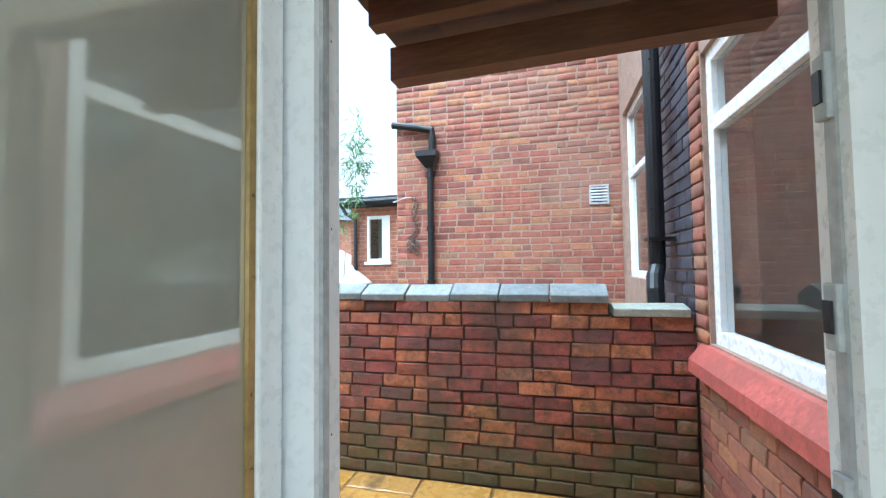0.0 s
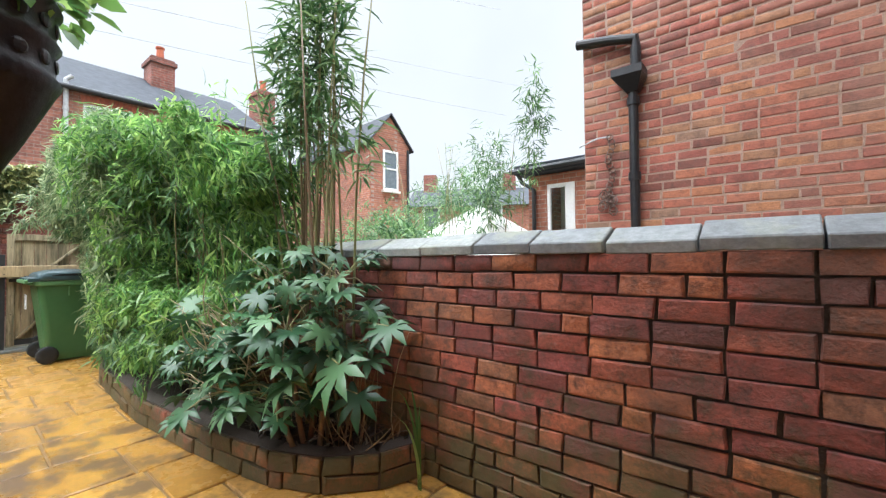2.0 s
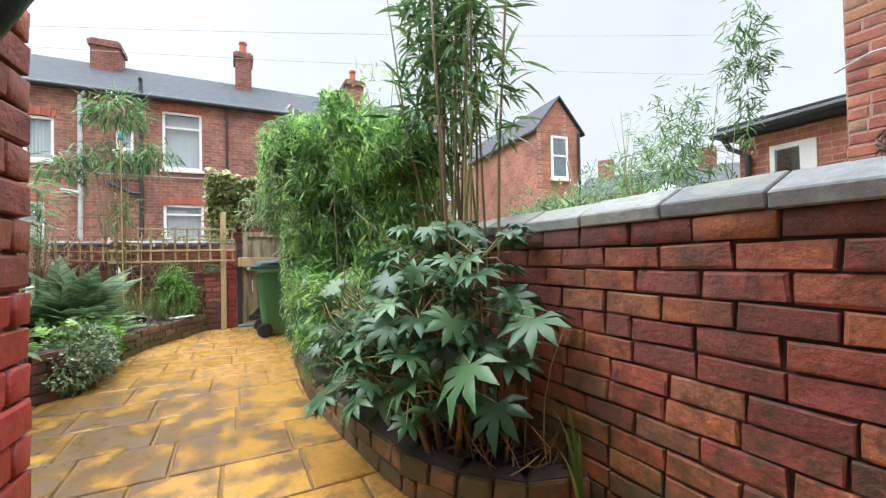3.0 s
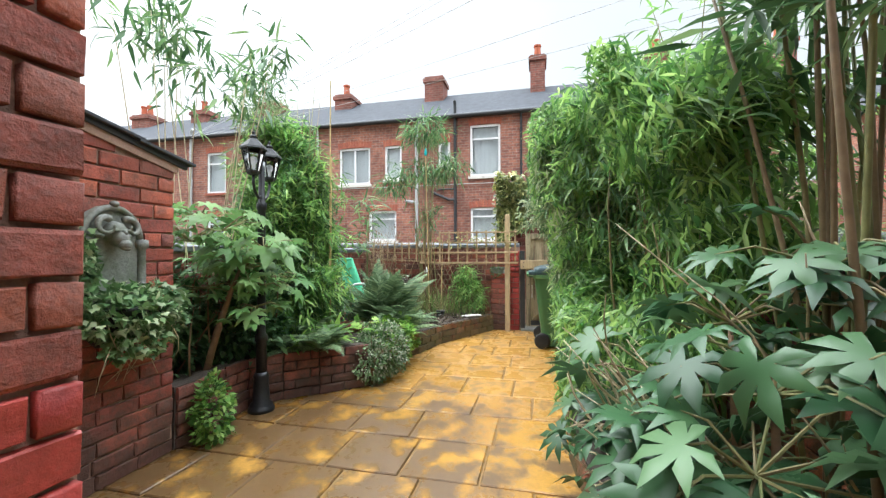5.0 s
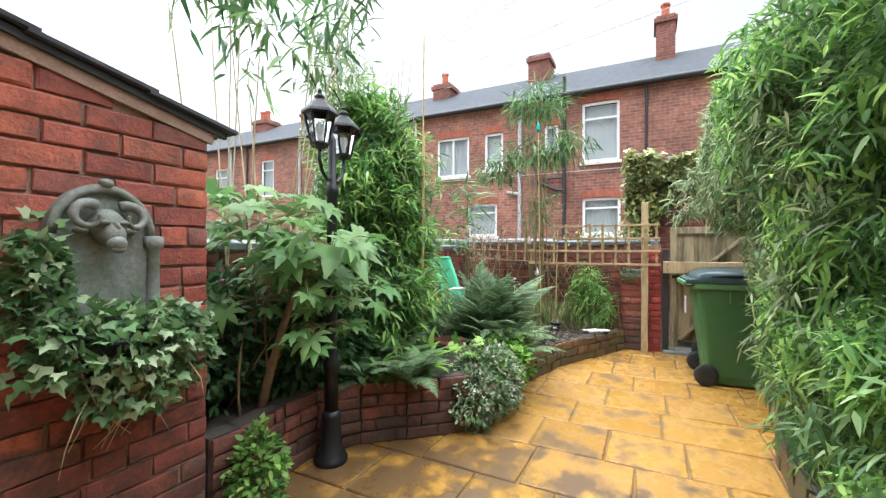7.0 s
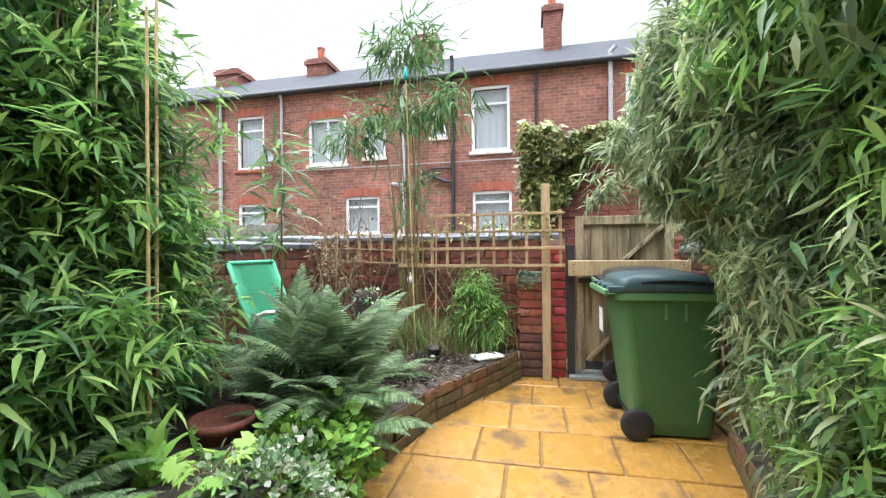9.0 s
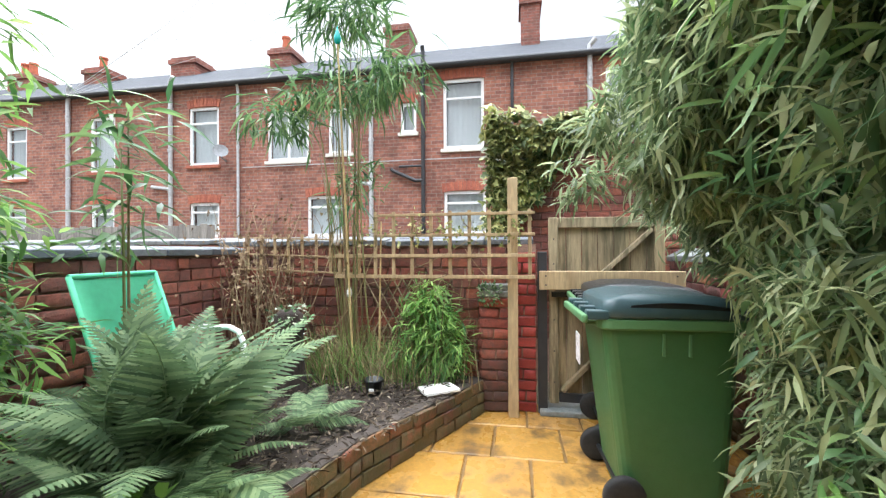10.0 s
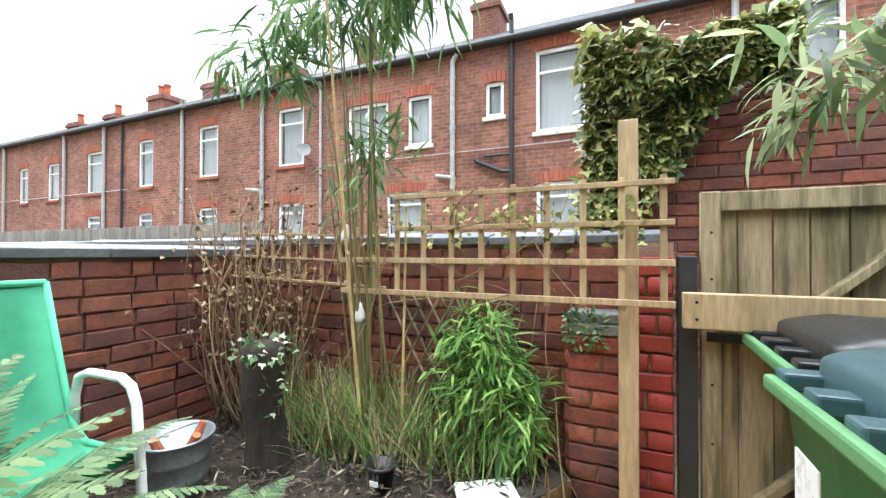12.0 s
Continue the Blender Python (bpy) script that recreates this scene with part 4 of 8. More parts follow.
part("blind", boxes(((0.0, 0.5, 1.4), (0.5, 0.51, 2.6))), m_room_dark, win)

# white garden canopy beyond the wall
m_canvas = surface("white_canvas", [(0, (0.78, 0.77, 0.74))], grain=60, grain_amount=0.05, rough=0.85, bump=0.2)
tent = thing("garden_gazebo", (-5.23, 7.75, 0), "white canvas gazebo roof with a pointed top", "gazebo")
bm = bmesh.new()
top = bm.verts.new((0, 0, 2.25))
ring1 = [bm.verts.new((0.42 * sx, 0.42 * sy, 1.96)) for sx, sy in ((-1, -1), (1, -1), (1, 1), (-1, 1))]
ring2 = [bm.verts.new((1.5 * sx, 1.5 * sy, 1.12)) for sx, sy in ((-1, -1), (1, -1), (1, 1), (-1, 1))]
ring3 = [bm.verts.new((1.5 * sx, 1.5 * sy, 0.92)) for sx, sy in ((-1, -1), (1, -1), (1, 1), (-1, 1))]
for i in range(4):
    j = (i + 1) % 4
    bm.faces.new((top, ring1[i], ring1[j]))
    bm.faces.new((ring1[i], ring2[i], ring2[j], ring1[j]))
    bm.faces.new((ring2[i], ring3[i], ring3[j], ring2[j]))
part("canopy", bm, m_canvas, tent)
for sx, sy in ((-1, -1), (1, -1), (1, 1), (-1, 1)):
    part("pole", tube(bmesh.new(), [(1.46 * sx, 1.46 * sy, 0), (1.46 * sx, 1.46 * sy, 1.0)], 0.02, 8), m_white_pvc, tent)

# house with a gable, and more roofs, in the distance
gab = thing("gabled_house", (-12.25, 11.9, -0.25), "distant red brick house with a gable and a white window", "house", turn=84)
bm = bmesh.new()
box(bm, (-0.95, -0.0, -0.04), (0.95, 7.0, 5.9))
g0 = [bm.verts.new(p) for p in ((-0.95, 0, 5.9), (0.95, 0, 5.9), (0.0, 0, 7.0))]
g1 = [bm.verts.new(p) for p in ((-0.95, 7, 5.9), (0.95, 7, 5.9), (0.0, 7, 7.0))]
bm.faces.new(g0), bm.faces.new(g1[::-1])
part("wall", bm, m_far_brick_x, gab)
bm = bmesh.new()
for x0, z0, x1, z1 in ((-1.10, 5.74, 0.0, 7.06), (1.10, 5.74, 0.0, 7.06)):
    vs = [bm.verts.new((x, y, z)) for y in (-0.12, 7.2) for x, z in ((x0, z0), (x1, z1))]
    ve = [bm.verts.new((x, y, z + 0.07)) for y in (-0.12, 7.2) for x, z in ((x0, z0), (x1, z1))]
    for q in ((0, 1, 3, 2),):
        bm.faces.new([vs[k] for k in q]), bm.faces.new([ve[k] for k in q][::-1])
    for a, b in ((0, 1), (1, 3), (3, 2), (2, 0)):
        bm.faces.new((vs[a], vs[b], ve[b], ve[a]))
bmesh.ops.recalc_face_normals(bm, faces=bm.faces[:])
part("roof", bm, m_slate, gab)
gw = part("window", boxes(((-0.36, -0.05, 4.1), (-0.28, 0.0, 5.65)), ((0.28, -0.05, 4.1), (0.36, 0.0, 5.65)), ((-0.28, -0.05, 4.1), (0.28, 0.0, 4.18)), ((-0.28, -0.05, 5.57), (0.28, 0.0, 5.65)), ((-0.28, -0.05, 4.9), (0.28, 0.0, 4.96))), m_white_pvc, gab)
m_pane_dark = surface("reflecting_pane", [(0, (0.16, 0.19, 0.21))], grain=4, rough=0.08, bump=0.0)
part("pane", boxes(((-0.28, -0.02, 4.18), (0.28, -0.004, 5.57))), m_pane_dark, gw)
part("sill", boxes(((-0.42, -0.12, 4.0), (0.42, -0.0, 4.09))), m_white_paint, gw)
part("downpipe", tube(bmesh.new(), [(0.85, -0.06, 5.8), (0.85, -0.06, 0)], 0.05, 8), m_dark_trim, gab)

far_row = thing("distant_houses", (-13.6, 20.7, 0), "low row of distant brick houses with slate roofs", "house", turn=33)
bm = bmesh.new()
box(bm, (-4.5, 0, -0.04), (12, 5, 4.3))
part("wall", bm, m_far_brick_x, far_row)
bm = bmesh.new()
vs = [[bm.verts.new((x, y, z)) for y, z in ((-0.3, 4.2), (2.5, 5.6), (5.3, 4.2))] for x in (-4.7, 12.2)]
for i in range(3):
    j = (i + 1) % 3
    bm.faces.new((vs[0][i], vs[0][j], vs[1][j], vs[1][i]))
bm.faces.new(vs[0]), bm.faces.new(vs[1])
bmesh.ops.recalc_face_normals(bm, faces=bm.faces[:])
part("roof", bm, m_slate, far_row)
for k in range(4):
    x = -3.2 + k * 3.6
    wd = part("window", boxes(((x - 0.5, -0.06, 2.9), (x + 0.5, 0.0, 4.2))), m_white_pvc, far_row)
    part("pane", boxes(((x - 0.4, -0.07, 3.0), (x + 0.4, -0.062, 4.1))), m_pane_dark, wd)
for k in range(4):
    part("chimney", boxes(((-4 + k * 5, 2.1, 5.0), (-3.2 + k * 5, 2.9, 6.5))), m_chimney, far_row)

# overhead wires strung along the lane
WIRE_FROM = Vector((ROW_X + 0.1, -11.5, 5.66))
for way in ((-13.4, -1.1, 8.6), (-11.6, -2.0, 7.5), (-11.2, -1.3, 7.35), (-11.0, -0.4, 7.2), (-11.1, 0.7, 6.4), (-11.3, 0.2, 5.85)):
    d = Vector(way) - WIRE_FROM
    pts = [WIRE_FROM + d * s * 2.1 + Vector((0, 0, 0.25 * (2 * s - 1) ** 2 - 0.25)) for s in np.linspace(0, 1, 10)]
    part("overhead_wire", tube(bmesh.new(), pts, 0.0055, 5), m_grey_pipe, row, "thin grey overhead wire")

# ---- back door, canopy and urn ----
door_frame = thing("door_frame", tuple(wing(0, 0, STEP)), "white plastic door frame with screw heads", "door frame", kind="structure")
door_frame.matrix_basis = Matrix()
part("jamb", wing_boxes(((-0.075, -0.20, STEP), (0.03, -0.115, DOOR_TOP))), m_white_pvc, door_frame)
part("jamb", wing_boxes(((-DOOR_W - 0.03, -0.20, STEP), (-DOOR_W + 0.06, -0.115, DOOR_TOP))), m_white_pvc, door_frame)
part("head", wing_boxes(((-DOOR_W + 0.06, -0.20, DOOR_TOP - 0.06), (-0.075, -0.115, DOOR_TOP + 0.02))), m_white_pvc, door_frame)
part("threshold", wing_boxes(((-DOOR_W + 0.06, -0.20, STEP), (-0.075, -0.10, STEP + 0.03))), m_white_pvc, door_frame)
part("seal", wing_boxes(((-0.084, -0.185, STEP + 0.03), (-0.0755, -0.165, DOOR_TOP - 0.06))), m_grey_pipe, door_frame)
for z in (0.55, 1.12, 1.52, 1.9):
    bm = bmesh.new()
    lathe(bm, [(0.002, 0), (0.0018, 0.001), (0, 0.0015)], 10)
    bm.transform(Matrix.Translation(wing(-0.0757, -0.145, z)) @ pose(0, 0, 0, 0, 90, 0))
    part("screw", bm, m_black_paint, door_frame)
part("lock_strip", wing_boxes(((-DOOR_W + 0.060, -0.176, STEP + 0.08), (-DOOR_W + 0.064, -0.150, DOOR_TOP - 0.10))), m_grey_pipe, door_frame, "grey steel lock strip")
for z in (0.62, 1.12, 1.37, 1.68):
    bm = boxes(((-0.006, -0.014, -0.045), (0.004, 0.014, 0.045)), bevel=0.003)
    bm.transform(Matrix.Translation(wing(-DOOR_W + 0.068, -0.163, z)))
    keep_plate = part("keep", bm, m_grey_pipe, door_frame, "steel lock keep")
    # raised black block, drawn for the dark inside of the keep's slot
    bm = boxes(((-0.010, -0.008, -0.022), (-0.0065, 0.008, 0.022)))
    bm.transform(Matrix.Translation(wing(-DOOR_W + 0.068, -0.163, z)))
    part("slot", bm, m_black_paint, keep_plate)

m_door_panel = surface("glossy_brown_glass", [(0, (0.50, 0.49, 0.42))], grain=8, patch=0.8, grain_amount=0.04, rough=0.04, bump=0.0, metal=0.4, spec=1.0)
leaf = thing("back_door", (-0.565, 0.505, STEP + 0.02), "white plastic back door standing open, with a glossy panel", "door")
leaf.matrix_basis = pose(-0.565, 0.515, STEP + 0.02, 0, 0, -1)
W, HT = 0.86, 1.94
part("stile", boxes(((-0.05, -0.065, 0), (0.0, 0.0, HT)), bevel=0.006), m_white_pvc, leaf)
part("stile", boxes(((-0.05, -W, 0), (0.0, -W + 0.11, HT)), bevel=0.006), m_white_pvc, leaf)
part("rail", boxes(((-0.05, -W + 0.11, 0), (0.0, -0.065, 0.12)), bevel=0.006), m_white_pvc, leaf)
part("rail", boxes(((-0.05, -W + 0.11, HT - 0.11), (0.0, -0.065, HT)), bevel=0.006), m_white_pvc, leaf)
part("pane", boxes(((-0.035, -W + 0.11, 0.12), (-0.015, -0.065, HT - 0.11))), m_door_panel, leaf, "glossy reflecting panel")
m_bead = surface("brass_bead", [(0, (0.42, 0.29, 0.11))], grain=30, rough=0.35, bump=0.05, metal=0.4)
part("bead", boxes(((-0.014, -0.082, 0.12), (-0.006, -0.067, HT - 0.11))), m_bead, leaf)

canopy = thing("porch_canopy", tuple(wing(-0.47, 0, 2.1)), "brown stained wooden canopy over the back door", "canopy")
canopy.matrix_basis = Matrix()
part("front_beam", wing_boxes(((-1.05, 0.42, 2.085), (0.06, 0.49, 2.20))), m_brown_timber, canopy)
part("back_beam", wing_boxes(((-1.02, 0.005, 2.16), (0.04, 0.07, 2.30))), m_brown_timber, canopy)
part("mid_beam", wing_boxes(((-1.0, 0.19, 2.14), (0.02, 0.24, 2.24))), m_brown_timber, canopy)
for k in range(6):
    part("board", wing_boxes(((-1.06 + k * 0.19, 0.0, 2.255), (-1.06 + k * 0.19 + 0.1895, 0.52, 2.285))), m_brown_timber, canopy)
URN = wing(1.07, 0.118, 0)
urn = thing("wall_planter", (URN.x, URN.y, 1.345), "black pierced iron wall planter with trailing leaves", "planter")
bm = bmesh.new()
lathe(bm, [(0.0, -0.02), (0.02, -0.01), (0.06, 0.07), (0.105, 0.17), (0.115, 0.19), (0.105, 0.205), (0.105, 0.25), (0.114, 0.262), (0.105, 0.275), (0.105, 0.32), (0.115, 0.332), (0.108, 0.35), (0.09, 0.34)], 28)
part("bowl", bm, m_black_iron, urn, smooth=True)
# solid blobs, blacker than the bowl, give the shade in its pierced holes
for z in (0.228, 0.298):
    for k in range(14):
        a = 2 * math.pi * k / 14 + (0.2 if z > 0.3 else 0)
        lathe_bm = Matrix.Translation((0.1055 * math.cos(a), 0.1055 * math.sin(a), z)) @ Matrix.Rotation(a, 4, "Z") @ Matrix.Diagonal((0.004, 0.014, 0.014, 1))
        bm = bmesh.new()
        bmesh.ops.create_uvsphere(bm, u_segments=8, v_segments=6, radius=1.0, matrix=lathe_bm)
        part("piercing", bm, m_black_paint, urn)
bm = bmesh.new()
tube(bm, [(0, -0.112, 0.42), (0, -0.112, 0.1), (0, -0.05, 0.05)], 0.007, 6)
part("bracket", bm, m_black_iron, urn)

# ---- outhouse ----
lintel = structure("lintel", boxes(((-3.08, SHED_Y - 0.2, 1.79), (-2.05, SHED_Y + 0.026, 1.862)), bevel=0.006), m_white_paint, "white painted lintel over the outhouse door", "lintel")
shed_frame = thing("door_frame", (-2.95, SHED_Y - 0.08, 0), "white flaking wooden door frame of the outhouse", "door frame", kind="structure")
part("jamb", boxes(((-0.035, -0.05, 0.0), (0.035, 0.03, 1.79)), bevel=0.005), m_white_paint, shed_frame)
part("head", boxes(((0.035, -0.05, 1.72), (0.80, 0.03, 1.79)), bevel=0.005), m_white_paint, shed_frame)
shed_door = thing("outhouse_door", (-2.91, SHED_Y - 0.11, 0.03), "black painted wooden outhouse door with a bolt", "door")
for k in range(5):
    part("plank", boxes(((0.002 + k * 0.145, -0.03, 0.0), (0.143 + k * 0.145, 0.0, 1.68)), bevel=0.004), m_black_paint, shed_door)
bm = bmesh.new()
tube(bm, [(-0.03, 0.03, 1.12), (0.1, 0.03, 1.12)], 0.006, 8)
tube(bm, [(0.1, 0.03, 1.12), (0.11, 0.06, 1.12), (0.13, 0.06, 1.12)], 0.006, 8)
part("bolt", bm, m_grey_pipe, shed_door, "steel bolt")

shed_roof = thing("outhouse_roof", (-3.0, -1.0, 2.0), "sloping slate roof of the brick outhouse", "roof", kind="structure")
shed_roof.matrix_basis = Matrix()
sl = math.atan(0.212)
for r in range(6):
    for c in range(4):
        x1 = -3.90 + r * 0.36
        bm = bmesh.new()
        box(bm, (0.0, -0.24, 0.0), (0.40, 0.0, 0.018), 0.003)
        bm.transform(Matrix.Translation((x1, SHED_Y + 0.05 - c * 0.245, shed_roof_z(x1) + 0.012 + 0.012 * (c % 2) * 0)) @ Matrix.Rotation(-sl + 0.03, 4, "Y"))
        part("slate", bm, m_slate, shed_roof)
bm = bmesh.new()
beam(bm, (-3.86, SHED_Y + 0.012, shed_roof_z(-3.86) - 0.012), (-2.05, SHED_Y + 0.012, shed_roof_z(-2.05) - 0.012), 0.024, 0.03)
part("bargeboard", bm, m_dark_trim, shed_roof)
bm = bmesh.new()
beam(bm, (-3.80, SHED_Y + 0.004, shed_roof_z(-3.80) - 0.05), (-2.05, SHED_Y + 0.004, shed_roof_z(-2.05) - 0.05), 0.014, 0.05)
part("mortar_fillet", bm, m_joint_light, shed_roof, "grey cement fillet")

m_lead = surface("mossy_grey_stone", [(0, (0.19, 0.20, 0.18))], grain=60, patch=9, patch_colour=(0.09, 0.12, 0.06), patch_range=(0.45, 0.65), rough=0.7, bump=0.6)
fount = thing("wall_fountain", (-3.36, SHED_Y, 0.95), "grey stone wall fountain with an animal mask, hung with ivy", "fountain")
bm = bmesh.new()
prof = [(-0.17, 0.0), (0.17, 0.0), (0.17, 0.38)] + [(0.17 * math.cos(a), 0.38 + 0.19 * math.sin(a)) for a in np.linspace(0.15, math.pi - 0.15, 12)] + [(-0.17, 0.38)]
r = [[bm.verts.new((x, y, z)) for x, z in prof] for y in (0.0, 0.035)]
for i in range(len(prof)):
    j = (i + 1) % len(prof)
    bm.faces.new((r[0][i], r[0][j], r[1][j], r[1][i]))
bm.faces.new(r[1]), bm.faces.new(r[0][::-1])
bmesh.ops.recalc_face_normals(bm, faces=bm.faces[:])
part("backplate", bm, m_lead, fount)
bm = bmesh.new()
tube(bm, [(0.155 * math.cos(a), 0.04, 0.38 + 0.175 * math.sin(a)) for a in np.linspace(0.05, math.pi - 0.05, 14)], 0.018, 8)
part("arch_moulding", bm, m_lead, fount, smooth=True)
for sx in (-1, 1):
    part("column", lathe(bmesh.new(), [(0.034, 0.02), (0.034, 0.06), (0.024, 0.075), (0.022, 0.33), (0.036, 0.345), (0.036, 0.385), (0.0, 0.39)], 12, (0.165 * sx, 0.04)), m_lead, fount, smooth=True)
bm = bmesh.new()
for p, r in (((0, 0.05, 0.42), (0.058, 0.06, 0.062)), ((0, 0.09, 0.385), (0.040, 0.055, 0.045)), ((0, 0.125, 0.355), (0.030, 0.035, 0.030)), ((0, 0.135, 0.335), (0.024, 0.018, 0.014)),
             ((-0.030, 0.10, 0.43), (0.022, 0.018, 0.011)), ((0.030, 0.10, 0.43), (0.022, 0.018, 0.011)), ((0, 0.105, 0.415), (0.010, 0.04, 0.02)), ((0, 0.05, 0.575), (0.024, 0.022, 0.018)),
             ((-0.075, 0.05, 0.40), (0.024, 0.016, 0.014)), ((0.075, 0.05, 0.40), (0.024, 0.016, 0.014))):
    bmesh.ops.create_uvsphere(bm, u_segments=14, v_segments=9, radius=1.0, matrix=Matrix.Translation(p) @ Matrix.Diagonal((*r, 1)))
for sx in (-1, 1):
    turns = [(2.2 - k * 0.48, 0.052 - 0.0025 * k) for k in range(13)]
    tube(bm, [(sx * (0.068 + q * math.cos(a)), 0.065 + 0.004 * k, 0.448 + q * math.sin(a)) for k, (a, q) in enumerate(turns)], [0.020 - 0.0012 * k for k in range(13)], 8)
part("mask", bm, m_lead, fount, smooth=True)
bm = bmesh.new()
lathe(bm, [(0.0, -0.20), (0.06, -0.19), (0.15, -0.10), (0.20, 0.0), (0.21, 0.02), (0.18, 0.02), (0.13, -0.06), (0.0, -0.10)], 20)
bmesh.ops.bisect_plane(bm, geom=bm.verts[:] + bm.edges[:] + bm.faces[:], plane_co=(0, 0.002, 0), plane_no=(0, -1, 0), clear_outer=True)
part("bowl", bm, m_black_iron, fount, smooth=True)

# ---- raised beds ----


def bed(name, label, line, inner, height, seed, brick_mat, courses, side):
    """A raised bed: a brick edge along line, soil up to the inner line."""
    b = thing(name, (line[0][0], line[0][1], 0), label, "flower bed", kind="structure")
    b.matrix_basis = Matrix()
    bm = bmesh.new()
    for p, q in zip(line, line[1:]):
        p, q = Vector((*p, 0)), Vector((*q, 0))
        d = (q - p).normalized()
        n = Vector((-d.y, d.x, 0)) * side
        v = [bm.verts.new(c + Vector((0, 0, z))) for z in (-0.01, height) for c in (p + n * 0.01, q + n * 0.01, q + n * 0.11, p + n * 0.11)]
        for f in ((0, 1, 2, 3), (4, 5, 6, 7), (0, 1, 5, 4), (1, 2, 6, 5), (2, 3, 7, 6), (3, 0, 4, 7)):
            bm.faces.new([v[k] for k in f])
    bmesh.ops.recalc_face_normals(bm, faces=bm.faces[:])
    edge = part("edging", bm, m_joint_dark, b)
    for k, (p, q) in enumerate(zip(line, line[1:])):
        p3, q3 = Vector((*p, 0)), Vector((*q, 0))
        d = (q3 - p3).normalized()
        n = Vector((d.y, -d.x, 0)) * side
        masonry(b, tuple(p3), tuple(d), tuple(n), (q3 - p3).length, courses, height / courses, 0.225, brick_mat, near=lambda u, z: True, seed=seed + k, jitter=2.5, depth=0.014)
    # soil, gently heaped
    bm = bmesh.new()
    pts = [*line, *inner]
    vs = [bm.verts.new((x, y, height - 0.03)) for x, y in pts]
    f = bm.faces.new(vs)
    bmesh.ops.triangulate(bm, faces=[f])
    bmesh.ops.subdivide_edges(bm, edges=bm.edges[:], cuts=5, use_grid_fill=True)
    for w in bm.verts:
        w.co.z += 0.05 * noise.noise(w.co * 3.0) + 0.02 * noise.noise(w.co * 11.0)
    bmesh.ops.recalc_face_normals(bm, faces=bm.faces[:])
    part("soil", bm, m_soil, b, "dark damp soil with leaf litter", smooth=True)
    return b


RIGHT_LINE = [(-2.06, 2.575), (-2.14, 2.32), (-2.34, 2.11), (-2.62, 1.98), (-3.12, 1.90), (-4.24, 1.80), (-5.67, 1.86), (-6.33, 2.0), (-7.1, 2.17), (-7.15, 2.57)]
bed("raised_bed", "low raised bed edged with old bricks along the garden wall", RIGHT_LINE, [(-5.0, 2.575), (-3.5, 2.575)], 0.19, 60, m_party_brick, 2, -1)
LEFT_LINE = [(-3.79, -0.655), (-3.95, -0.64), (-4.25, -0.69), (-4.52, -0.70), (-4.76, -0.54), (-4.96, -0.31), (-5.26, 0.03)]
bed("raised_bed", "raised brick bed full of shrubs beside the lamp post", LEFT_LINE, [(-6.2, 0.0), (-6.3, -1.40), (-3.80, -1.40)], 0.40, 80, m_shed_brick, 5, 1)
BACK_LINE = [(-5.26, 0.06), (-6.35, 0.07), (-7.2, 0.28), (-8.38, 0.87)]
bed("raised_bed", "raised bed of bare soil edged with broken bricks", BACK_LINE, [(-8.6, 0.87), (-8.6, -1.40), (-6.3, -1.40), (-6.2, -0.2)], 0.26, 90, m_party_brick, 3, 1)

# ---- lamp post ----
lamp = thing("lamp_post", (-4.50, -0.56, 0.0), "black iron garden lamp post with two lanterns", "lamp post", turn=14)
part("base", lathe(bmesh.new(), [(0.10, 0.0), (0.10, 0.03), (0.085, 0.04), (0.085, 0.06), (0.065, 0.08), (0.055, 0.26), (0.06, 0.28), (0.045, 0.31)], 16), m_black_iron, lamp, smooth=True)
part("pole", lathe(bmesh.new(), [(0.042, 0.31), (0.040, 0.55), (0.05, 0.56), (0.05, 0.60), (0.034, 0.62), (0.030, 1.6), (0.04, 1.62), (0.04, 1.66), (0.026, 1.68), (0.022, 1.95), (0.0, 2.0)], 14), m_black_iron, lamp, smooth=True)
bm = bmesh.new()
for s in (-1, 1):
    tube(bm, [(0, 0, 1.72), (0.06 * s, 0, 1.70), (0.12 * s, 0, 1.74), (0.15 * s, 0, 1.80), (0.15 * s, 0, 1.86)], 0.011, 8)
part("arm", bm, m_black_iron, lamp, smooth=True)
m_lantern_glass = glass_material("lantern_glass", (0.85, 0.88, 0.9))
